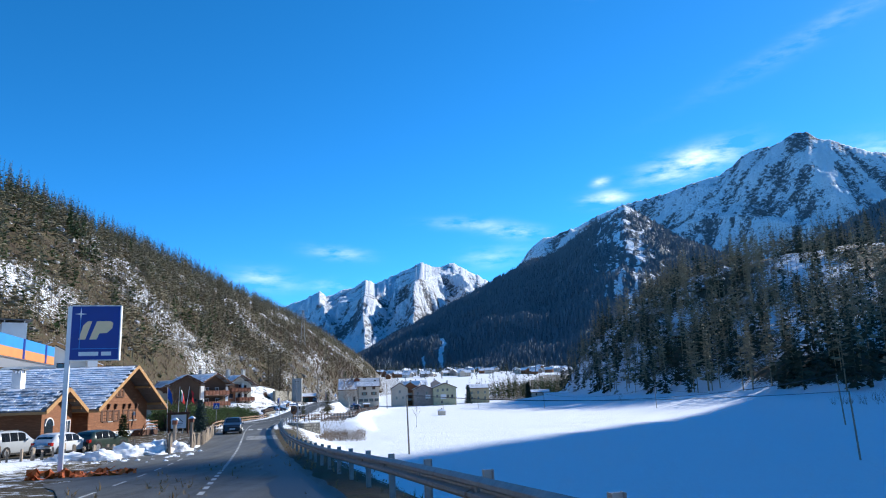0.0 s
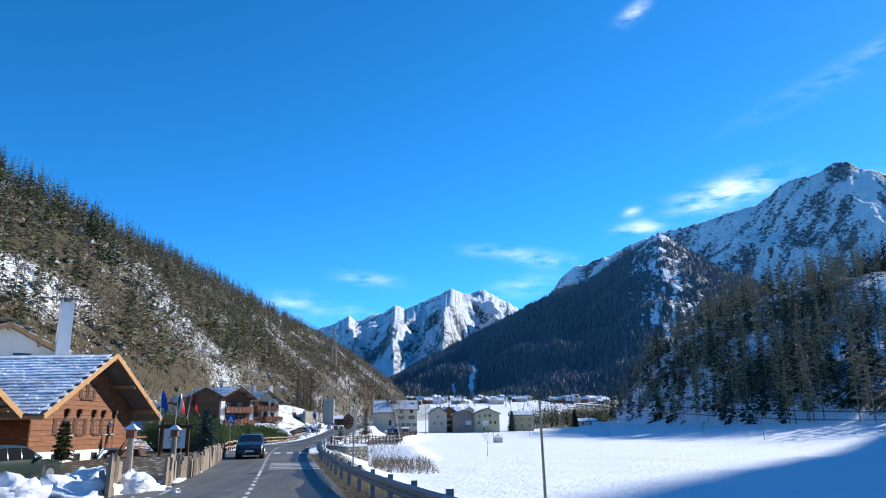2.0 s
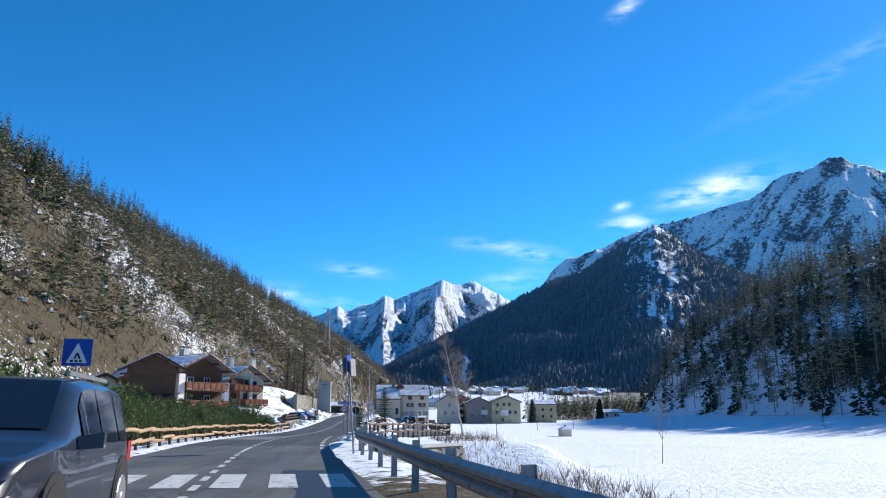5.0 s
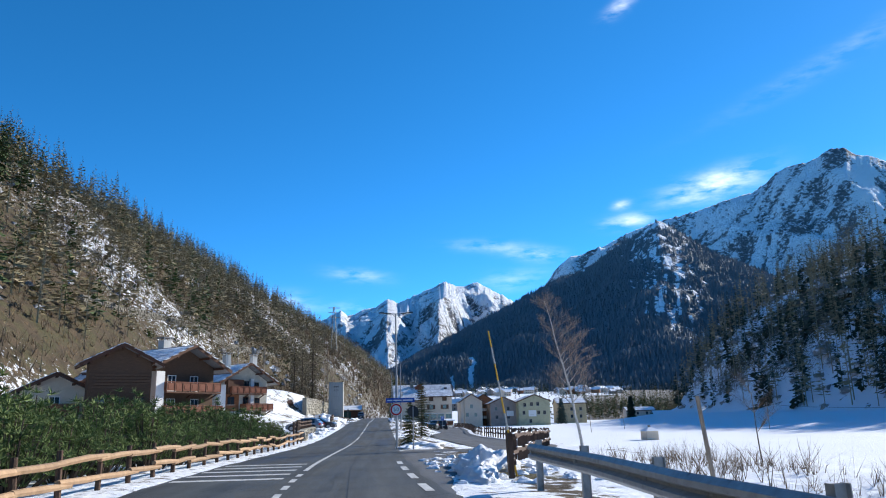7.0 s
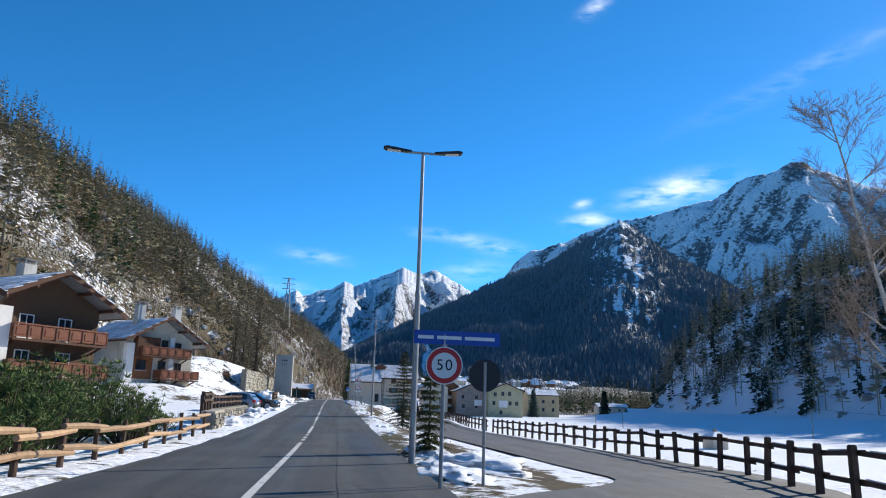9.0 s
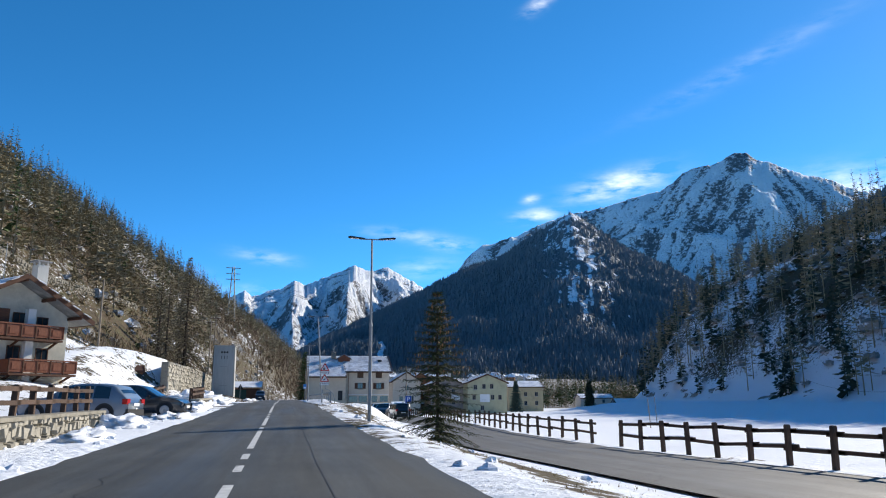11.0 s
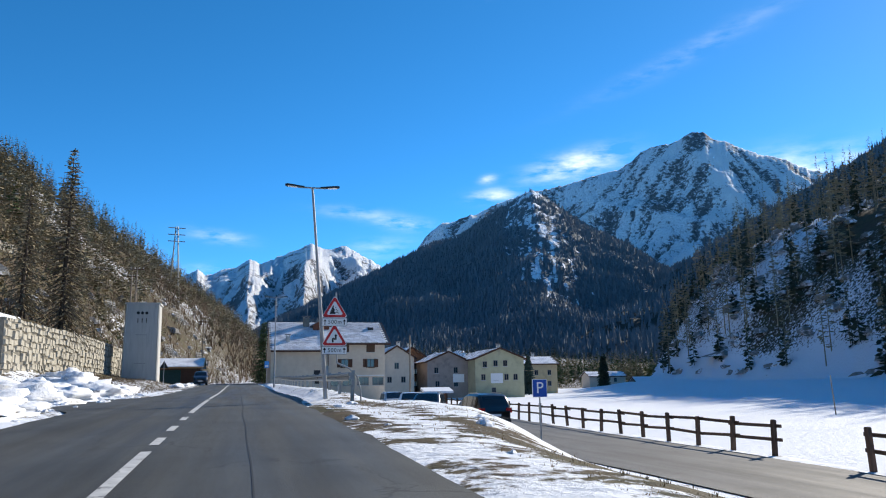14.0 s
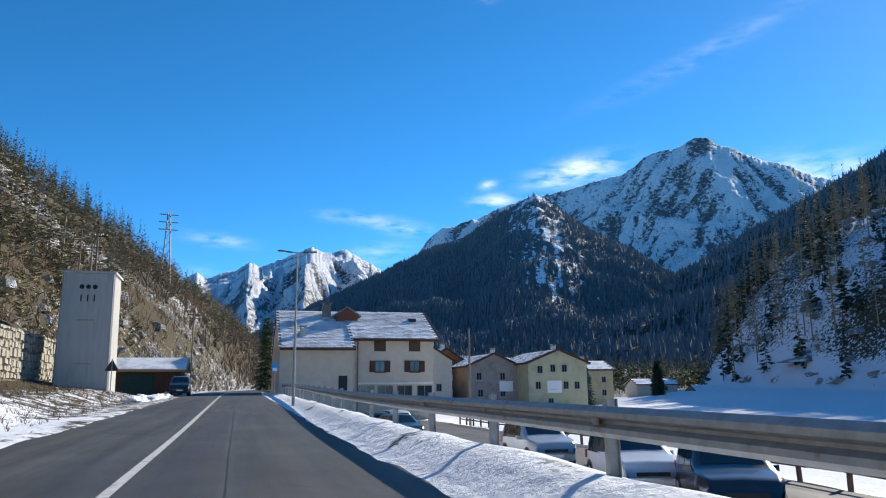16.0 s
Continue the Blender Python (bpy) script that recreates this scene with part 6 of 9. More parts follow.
def crossing_sign(ob):
    p = part("sign_plate", M().box(-0.33, 0.33, -0.05, -0.035, 2.35, 3.0), BLUE, ob)
    part("white_field", M().prism([(-0.24, 2.42), (0.24, 2.42), (0, 2.9)], lambda u, v: (u, -0.057, v), lambda u, v: (u, -0.051, v)), WHITE, p, "white triangle field")
    m = M()
    for k in range(3):
        m.box(-0.14 + 0.1 * k, -0.08 + 0.1 * k, -0.062, -0.058, 2.44, 2.49)
    m.beam((-0.05, -0.06, 2.52), (0.0, -0.06, 2.66), 0.004, 0.04).beam((0.07, -0.06, 2.52), (0.01, -0.06, 2.66), 0.004, 0.04)
    part("symbol", m, BLACK, p)


plate_sign("crossing_sign", "blue pedestrian crossing sign on a leaning grey pole", (cx(93.5) - 3.55, 93.5, zr(93) + 0.0), 6, 3.0, crossing_sign)


def bus_stop(ob):
    p = part("sign_plate", M().box(-0.28, 0.28, -0.03, -0.015, 2.1, 2.95), SKYBLUE, ob, "blue bus stop plate")
    part("white_panel", M().box(-0.2, 0.2, -0.036, -0.031, 2.2, 2.45), WHITE, p)


plate_sign("bus_stop_sign", "small blue road sign beyond the white house", (4.6, 302.0, zr(302)), 0, 3.0, bus_stop)


def twin_plates(ob):
    """Round and square plates facing across the road, seen edge on."""
    for xx, z0, mt in ((-0.16, 2.75, STEEL), (0.0, 2.85, BLUE), (0.14, 2.7, STEEL)):
        p = part("sign_plate", M().box(xx, xx + 0.02, -0.3, 0.3, z0, z0 + 0.62), mt, ob)
        part("stiffener", M().box(min(0, xx) - 0.01, max(0, xx) + 0.03, -0.02, 0.02, z0 + 0.3, z0 + 0.34), STEEL, p)


ts = plate_sign("road_sign", "grey pole with sign plates seen edge on", (5.0, 103.0, -0.75), 0, 3.3, twin_plates, 0.035, 3.35)
ts.matrix_world = pose(4.8, 102.2, -0.75, 2, -4.2, -15)


def mirror():
    ob = thing("traffic_mirror", "round traffic mirror seen from its rusty back on a pole", "traffic mirror", (cx(67.9) + 4.5, 67.9, zr(68) - 0.2), 0)
    part("pole", M().cyl((0, 0, -0.6), (0.05, 0, 3.1), 0.045, 0.04, 10), POLE, ob)
    sh = M()
    nr, na = 5, 28
    for j in range(nr + 1):
        th = (math.pi / 2) * j / nr
        for i in range(na):
            a = 2 * math.pi * i / na
            sh.v.append((-0.28 + 0.34 * math.cos(a) * math.cos(th) * 0.72, 0.05 - 0.09 * math.sin(th), 2.5 + 0.34 * math.sin(a) * math.cos(th) * 1.0))
    for j in range(nr):
        for i in range(na):
            sh.f.append((j * na + i, j * na + (i + 1) % na, (j + 1) * na + (i + 1) % na, (j + 1) * na + i))
    s = part("shell", sh, RUST, ob, "rusty brown mirror shell", True)
    rim = M()
    ringp = [(-0.28 + 0.255 * math.cos(2 * math.pi * i / 28), 0.05, 2.5 + 0.355 * math.sin(2 * math.pi * i / 28)) for i in range(29)]
    rim.tube(ringp, 0.018, 6)
    part("rim", rim, DARK, s, "dark rubber rim")
    part("bracket", M().beam((0.04, 0, 2.4), (-0.45, -0.05, 2.45), 0.03, 0.05).beam((0.04, 0, 2.55), (-0.45, -0.06, 2.53), 0.03, 0.04).beam((-0.42, -0.06, 2.3), (-0.2, -0.06, 2.65), 0.02, 0.05), DARK, ob)


mirror()


def snow_pole():
    ob = thing("snow_pole", "tall yellow and grey snow pole leaning by the fence", "snow pole", (5.25, 117.9, gz(5.2, 117.9, False) + 0.05), 0)
    a, b = Vector((0.0, 0, -0.1)), Vector((-0.68, -0.75, 3.36))
    n = 9
    for i in range(n):
        p, q = a.lerp(b, i / n), a.lerp(b, (i + 1) / n)
        part("band", M().cyl(p, q, 0.026 - 0.001 * i, 0.025 - 0.001 * i, 10), YELLOW if i % 2 == 0 else CONCRETE, ob, "yellow band" if i % 2 == 0 else "pale grey band")


snow_pole()


def field_pole(x, y, h, r, lean, label, z=None):
    ob = thing("wooden_pole", label, "pole", (x, y, gz(x, y, False) if z is None else z), 0, "poles in the snowfield")
    part("shaft", M().cyl((0, 0, -0.4), (lean, 0, h), r, r * 0.75, 8), WOOD_GREY, ob)
    part("insulator", M().cyl((lean, 0, h - 0.25), (lean + 0.12, 0, h - 0.2), 0.03, 0.03, 6), WHITE, ob)
    return ob


POLES = [(18.9, 65.0, 4.7, 0.075, -0.12), (44, 45.5, 4.0, 0.06, -0.15), (66, 79, 5.5, 0.08, -0.3), (78, 160, 5.0, 0.08, -0.15), (70, 228, 4.5, 0.07, 0.0), (55, 262, 3.6, 0.06, -0.2), (40, 235, 3.2, 0.06, -0.2)]
for x, y, h, r, lean in POLES:
    field_pole(x, y, h, r, lean, "slim weathered wooden pole standing in the snow")
field_pole(7.9, 112.5, 2.9, 0.05, -0.35, "leaning short wooden post by the guard rail", -2.0)


def wire(name, label, pts, r=0.012, sag=0.6):
    ob = M()
    for a, b in zip(pts, pts[1:]):
        a, b = Vector(a), Vector(b)
        prev = a
        for k in range(1, 13):
            t = k / 12
            p = a.lerp(b, t) - Vector((0, 0, sag * 4 * t * (1 - t)))
            ob.cyl(prev, p, r, r, 4, False)
            prev = p
    return tagged(part(name, ob, DARK), label, "cable", "", "stuff")


wire("power_line", "thin black line strung between wooden field poles", [(18.8, 65, 2.4), (43.9, 45.5, 1.7)], 0.015, 0.5)
wire("power_line", "thin black line across the snowfield", [(18.8, 65, 2.4), (65.7, 79, 3.2), (77.9, 160, 2.7), (70, 228, 2.2), (110, 300, 6)], 0.02, 1.4)


def stone_hut():
    ob = thing("stone_marker", "small pale stone shelter standing in the snowfield", "shelter", (34.7, 190.4, gz(34.7, 190.4, False)), 12)
    part("body", M().box(-0.8, 0.8, -0.7, 0.7, -0.2, 1.1), PLASTER, ob)
    part("roof", M().hexa([(-0.95, -0.85, 1.1), (0.95, -0.85, 1.1), (0.95, 0.85, 1.1), (-0.95, 0.85, 1.1), (-0.25, -0.25, 1.55), (0.25, -0.25, 1.55), (0.25, 0.25, 1.55), (-0.25, 0.25, 1.55)]), SNOW_CLEAN, ob,
         "snow-covered roof")
    part("finial", M().box(-0.12, 0.12, -0.12, 0.12, 1.5, 1.8), STONE, ob)


stone_hut()


def heap(label, spots, seed, mat=None):
    ob = thing("snow_heap", label, "snow heap", spots[0][:3])
    o = spots[0]
    for k, (x, y, z, rx, ry, rz_) in enumerate(spots):
        part("snow_mound", M().blob((x - o[0], y - o[1], z - o[2]), rx, ry, rz_, seed + k, 0.5, 26, 12), mat or SNOW, ob, "", True)
    return ob


def on(x, y, a, b, c):
    return (x, y, gz(x, y, False) - 0.05, a, b, c)


heap("shovelled snow heap in front of the car park", [on(2.0, 54, 1.1, 1.6, 0.85), on(0.9, 52.2, 1.0, 1.2, 0.7), on(2.9, 56.0, 0.9, 1.3, 0.6), on(-0.2, 50.3, 1.1, 1.1, 0.5), on(-2.0, 51.0, 1.4, 1.0, 0.4)], 10)
heap("dirty ploughed snow heap at the road fork", [on(4.5, 119.6, 0.6, 1.5, 0.42), on(5.0, 121.8, 0.8, 1.6, 0.58), on(5.3, 124.0, 0.7, 1.4, 0.45), on(4.3, 117.4, 0.45, 1.3, 0.3), on(6.2, 127.0, 0.5, 1.2, 0.25)], 20)
heap("ploughed snow bank by the parked cars", [on(-4.4, 168.6, 0.7, 1.2, 0.45), on(-4.5, 181, 0.6, 1.8, 0.3), on(-4.8, 187, 0.8, 1.3, 0.45), on(-4.2, 196, 0.6, 2.4, 0.3), on(-4.4, 205, 0.6, 2.2, 0.3)], 30)
heap("ploughed snow bank beside the road", [on(-7.0, 230, 1.8, 2.2, 0.9), on(-6.2, 233.5, 1.6, 2.0, 0.8), on(-8.5, 236, 2.0, 2.4, 1.1), on(-5.6, 237.5, 1.2, 1.8, 0.6), on(-7.6, 242, 1.8, 2.6, 0.9)], 40)
heap("snow bank below the stone wall", [on(-6.6, 250, 1.6, 2.4, 0.7), on(-8.6, 255, 2.0, 2.6, 0.9), on(-6.4, 257, 1.2, 2.0, 0.45), on(-10.6, 262, 1.8, 2.2, 0.7)], 45)
heap("snow ridge between the two roads", [on(3.6, 144, 0.7, 2.6, 0.2), on(4.6, 147, 1.2, 2.4, 0.3), on(4.0, 152, 0.6, 3.0, 0.25)], 50)
heap("low snow heap against the stake fence", [on(3.0, 60.5, 0.45, 1.3, 0.22), on(2.2, 66.5, 0.5, 1.6, 0.22), on(1.6, 71.0, 0.4, 1.2, 0.16)], 60)
rim_spots = [on(cx(y) - 4.6 - 0.6 * random.Random(int(y)).random(), y, 0.8, 2.2, 0.28 + 0.2 * random.Random(int(y) + 5).random()) for y in range(208, 330, 4)]
heap("ploughed snow rim along the road", rim_spots[:6], 70)
heap("ploughed snow rim by the shed", rim_spots[20:28], 80)


def lump_strip(label, x0, x1, y0, y1, n, seed):
    """Frozen lumps pushed aside by the plough."""
    rng = random.Random(seed)
    m = M()
    for _ in range(n):
        x, y = rng.uniform(x0, x1), rng.uniform(y0, y1)
        s = 0.04 + 0.14 * rng.random() ** 2
        m.blob((x, y, gz(x, y) - 0.03), s * 1.3, s * 1.5, s * 0.8, rng.randint(0, 999), 0.6, 7, 3)
    return tagged(part("snow_lumps", m, SNOW), label, "snow", "", "stuff")


lump_strip("frozen snow lumps on the verge", 3.6, 7.2, 150, 240, 70, 1)
lump_strip("frozen snow lumps at the fork", 3.4, 7.0, 116, 129, 220, 2)
lump_strip("frozen snow lumps by the car park", -2, 5, 44, 58, 140, 3)
lump_strip("frozen snow lumps on the bank", -9, -3.6, 165, 260, 420, 4)
brush("dry_grass", "dry yellow grass on the verge", 4.4, 7.2, 150, 232, 4200, 0.03, 0.11, DRYGRASS, 1, wide=0.006)
brush("dry_grass", "dry grass under the guard rail", 8, 17, 20, 60, 260, 0.1, 0.3, DRYGRASS, 2)
brush("dry_brush", "dry brown brush on the bank below the junction", 10.0, 15.5, 88, 111, 900, 0.3, 0.85, TWIG, 3, wide=0.008)
brush("dry_brush", "dry brush along the snowfield edge", 9.0, 12.6, 108, 126, 420, 0.25, 0.8, TWIG, 4, wide=0.006)
brush("dry_grass", "dry weeds below the white tower", -12.5, -4.6, 252, 296, 1700, 0.1, 0.34, TWIG, 5, wide=0.009)
brush("dry_brush", "dry brown weeds on the meadow slope", -60, -30, 90, 210, 1500, 0.4, 1.2, DRYGRASS, 6)
brush("dry_brush", "bare willow scrub at the edge of the snowfield", 84, 98, 80, 110, 200, 0.8, 2.2, TWIG, 7)

# ------------------------------------------------------------ single trees and shrubs

detailed_conifer("roadside_spruce", "young spruce with hanging cones on the snowy verge", (6.7, 188.4, gz(6.7, 188.4, False)), 6.2, 2.6, 23, 9, 0.26, SPRUCE_NEAR, 3, 0.22, True, dens=2.1, blade=0.06, low=0.04)
detailed_conifer("small_spruce", "small spruce behind the speed sign", (3.9, 150.5, gz(3.9, 150.5, False)), 2.9, 0.9, 13, 7, 0.18, SPRUCE_NEAR, 4, 0.3, dens=2.2, blade=0.09)
detailed_conifer("blue_spruce", "blue spruce behind the stake fence", (-2.6, 89.5, zr(89.5) - 0.1), 3.6, 1.5, 17, 9, 0.26, BLUE_SPRUCE, 5, 0.25, dens=2.4, blade=0.11)
detailed_conifer("potted_conifer", "small dark conifer in a planter by the chalet", (-3.6, 66.0, -0.2), 1.9, 0.6, 10, 7, 0.22, SPRUCE_NEAR, 6, 0.2, dens=1.3)
detailed_conifer("larch_tree", "tall bare larch at the foot of the slope", (-13.8, 274.0, 5.4), 17.5, 4.6, 42, 7, 0.40, LARCH_L, 7, 0.45, dens=0.55, low=0.1)
detailed_conifer("larch_tree", "tall bare larch at the foot of the slope", (-15.6, 268.5, 6.0), 13.0, 3.3, 32, 6, 0.40, LARCH_L, 8, 0.4, dens=0.5, low=0.12)
detailed_conifer("larch_tree", "slender bare larch above the retaining wall", (-19.0, 283.0, 8.0), 13.5, 2.4, 28, 6, 0.45, LARCH_L, 9, 0.3, dens=0.45)
detailed_conifer("larch_tree", "slender bare larch on the slope", (-17.5, 295.0, 8.0), 12.0, 2.2, 26, 6, 0.45, LARCH_L, 14, 0.3, dens=0.45)
detailed_conifer("valley_spruce", "dark spruce at the end of the snowfield", (104, 402, gz(104, 402, False)), 8.5, 2.6, 24, 9, 0.8, SPRUCE, 11, 0.4, dens=1.4)
detailed_conifer("valley_spruce", "blue-green spruce between the plastered houses", (66.5, 367, gz(66.5, 367, False)), 9.0, 2.6, 20, 9, 0.6, BLUE_SPRUCE, 15, 0.3, dens=1.6)
detailed_conifer("valley_spruce", "dark spruces beside the road bend", (6.5, 380, gz(6.5, 380, False)), 15.0, 3.6, 24, 8, 0.7, PINE, 12, 0.3, dens=0.9)
birch("bare white birch at the edge of the snowfield", (13.2, 141.5, gz(13.2, 141.5, False)), 8.3, -0.21, 5)
bare_tree("bare_shrub", "bare shrub in the snow behind the guard rail", (13.0, 121.0, gz(13, 121, False)), 2.4, 6, BARK, TWIG, 0.6, 3, 0.03, (-0.1, 0), "bush", 0.5)
bare_tree("bare_shrub", "bare sapling standing in the snowfield", (23.5, 121.5, gz(23.5, 121.5, False)), 3.6, 7, BARK, TWIG, 0.4, 3, 0.03, (0.05, 0), "bush", 0.7)
bare_tree("bare_tree", "bare garden tree behind the flags", (cx(95) - 8.5, 96, zr(96)), 5.0, 8, BARK, TWIG, 0.7, 4, 0.07, (0, 0), "tree", 0.5, (1, 3))
bare_tree("bare_tree", "bare tree behind the notice board", (cx(92) - 8.0, 89.5, zr(90)), 4.2, 12, BARK, TWIG, 0.75, 4, 0.05, (0, 0), "tree", 0.5, (1, 3))
bare_tree("bare_tree", "tall bare tree behind the white house", (14, 352, gz(14, 352, False)), 11, 10, BARK, TWIG, 0.5, 3, 0.12)
bare_tree("bare_shrub", "round bare bush on the snowfield", (86, 205, gz(86, 205, False)), 2.6, 11, BARK, TWIG, 0.8, 3, 0.04, (0, 0), "bush", 0.3)


def mugo(name, label, pos, w, h, seed, shoots=46):
    """A dwarf pine: upturned shoots that end in tufts of long needles."""
    rng = np.random.RandomState(seed)
    ob = thing(name, label, "shrub", pos, 0, "dwarf pine hedge")
    st, tris = M(), []
    for _ in range(shoots):
        a, rr = rng.uniform(0, 2 * math.pi), math.sqrt(rng.rand())
        base = np.array([math.cos(a) * rr * w * 0.35, math.sin(a) * rr * w * 0.35, 0])
        top = np.array([math.cos(a) * rr * w, math.sin(a) * rr * w, h * (1 - 0.55 * rr ** 2) * rng.uniform(0.75, 1.1)])
        st.cyl(tuple(base), tuple(top * 0.97), 0.025, 0.01, 4, False)
        for k in range(5):
            f = 1.0 - 0.17 * k * rng.uniform(0.6, 1.2)
            o = base + (top - base) * f
            if k:
                o = o + np.array([rng.normal() * 0.13, rng.normal() * 0.13, rng.normal() * 0.05])
            for _ in range(18):
                d = np.array([rng.normal() * 0.75, rng.normal() * 0.75, rng.uniform(-0.1, 1.3)])
                d = d / np.linalg.norm(d) * rng.uniform(0.13, 0.24)
                wv = np.cross(d, rng.normal(size=3))
                wv = wv / np.linalg.norm(wv) * 0.014
                tris.append((o - wv, o + wv, o + d))
    tagged(part("branchwork", st, BARK, ob), "", "", "", "stuff")
    v = np.array(tris).reshape(-1, 3)
    tagged(part("foliage", tri_mesh("foliage", v, np.arange(len(v)).reshape(-1, 3), MUGO), MUGO, ob), "", "", "", "stuff")
    return ob


protos = [mugo("dwarf_pine", "bushy green dwarf pine behind the log fence", (cx(118) - 5.9, 118, gz(cx(118) - 5.9, 118, False)), 1.25, 1.75, 40 + k) for k in range(4)]
rng = random.Random(8)
for k in range(4):
    protos[k].matrix_world = pose(cx(114 + 3 * k) - 6.0, 114 + 3 * k, gz(cx(116) - 6.0, 114 + 3 * k, False))
for row, off in ((0, 5.6), (1, 7.6), (2, 9.4)):
    y = 95.5 + row * 0.7
    while y < 158:
        if not (row == 0 and 112.8 < y < 124.3):
            gap = (row < 2 and 101 < y < 105) or rng.random() < 0.16
            s = rng.uniform(0.8, 1.2) * (1.85 if y < 106 and row else 1.4 if row else 1.05)
            x = cx(y) - off + rng.uniform(-0.3, 0.3)
            if not gap:
                q = copy_thing(protos[rng.randint(0, 3)], pose(x, y, gz(x, y, False) - 0.05, 0, 0, rng.uniform(0, 360)))
                q.scale = (s, s, s * rng.uniform(0.85, 1.1))
        y += rng.uniform(1.7, 2.3)

# ------------------------------------------------------------ buildings


def window(parent, p, w, h, axis="x", sgn=1, shutters=None, frame=WOOD_DARK, bars=True, name="window"):
    """A window on a wall facing axis*sgn: a frame with depth, a recessed pane, a sill and, if wanted, open shutters."""
    x, y, z = p

    def bx(m, u0, u1, d0, d1, z0, z1):
        if axis == "x":
            m.box(min(x + sgn * d0, x + sgn * d1), max(x + sgn * d0, x + sgn * d1), y + u0, y + u1, z0, z1)
        else:
            m.box(x + u0, x + u1, min(y + sgn * d0, y + sgn * d1), max(y + sgn * d0, y + sgn * d1), z0, z1)

    f = M()
    t = 0.07
    bx(f, -w / 2, -w / 2 + t, -0.1, 0.05, z, z + h)
    bx(f, w / 2 - t, w / 2, -0.1, 0.05, z, z + h)
    bx(f, -w / 2 + t, w / 2 - t, -0.1, 0.05, z, z + t)
    bx(f, -w / 2 + t, w / 2 - t, -0.1, 0.05, z + h - t, z + h)
    if bars:
        bx(f, -0.03, 0.03, -0.02, 0.04, z + t, z + h - t)
    ob = part(name, f, frame, parent)
    g = M()
    bx(g, -w / 2 + t, w / 2 - t, 0.004, 0.016, z + t, z + h - t)
    part("pane", g, GLASS, ob)
    s = M()
    bx(s, -w / 2 - 0.08, w / 2 + 0.08, 0.0, 0.12, z - 0.08, z)
    part("sill", s, frame if shutters else CONCRETE, ob)
    if shutters:
        for a in (-1, 1):
            m = M()
            c = a * (w / 2 + w * 0.25 + 0.02)
            bx(m, c - w * 0.25, c + w * 0.25, 0.02, 0.065, z, z + h)
            bx(m, c - w * 0.2, c + w * 0.2, 0.065, 0.085, z + h * 0.15, z + h * 0.22)
            bx(m, c - w * 0.2, c + w * 0.2, 0.065, 0.085, z + h * 0.78, z + h * 0.85)
            part("shutter", m, shutters, ob)
    return ob


def slabs(parent, origin, u, v, nu, nv, mat, seed, max_parts, tu, tv, thick=0.05, name="slate"):
    """Overlapping stone slabs on a roof plane: u runs along the eave, v up the slope."""
    rng = random.Random(seed)
    u, v, o = Vector(u).normalized(), Vector(v).normalized(), Vector(origin)
    n = u.cross(v).normalized()
    if n.z < 0:
        n = -n
    shapes = []
    for k in range(6):
        r = random.Random(seed * 31 + k)
        m = M()
        a, b = tu * 0.5 - 0.012, tv * 0.62
        pts = [(-a, -b + r.uniform(-0.05, 0.05)), (0, -b + r.uniform(-0.07, 0.03)), (a, -b + r.uniform(-0.05, 0.05)), (a, b), (-a, b)]
        t = thick * r.uniform(0.7, 1.2)
        m.prism(pts, lambda s, w: (s, w, t), lambda s, w: (s, w, 0.0))
        shapes.append((m.mesh(name, mat), m))
    tilt = math.atan2(thick * 1.3, tv * 1.24)
    basis = Matrix((u, v, n)).transposed().to_4x4()
    rest, count = M(), 0
    for j in range(nv):
        for i in range(nu):
            p = o + u * (tu * (i + 0.5 + (0.5 if j % 2 else 0) - 0.25)) + v * (tv * (j + 0.5)) + n * (thick * rng.uniform(0.6, 1.2))
            mt = Matrix.Translation(p) @ basis @ Matrix.Rotation(-tilt + rng.uniform(-0.02, 0.02), 4, "X") @ Matrix.Rotation(rng.uniform(-0.04, 0.04), 4, "Z")
            me, m = rng.choice(shapes)
            if count < max_parts:
                q = part(name, me, mat, parent)
                q.matrix_local = mt
                count += 1
            else:
                rest.add([tuple(mt @ Vector(w)) for w in m.v], m.f)
    if rest.v:
        tagged(part(name + "_roofing", rest, mat, parent), "overlapping stone slabs", "", "", "stuff")


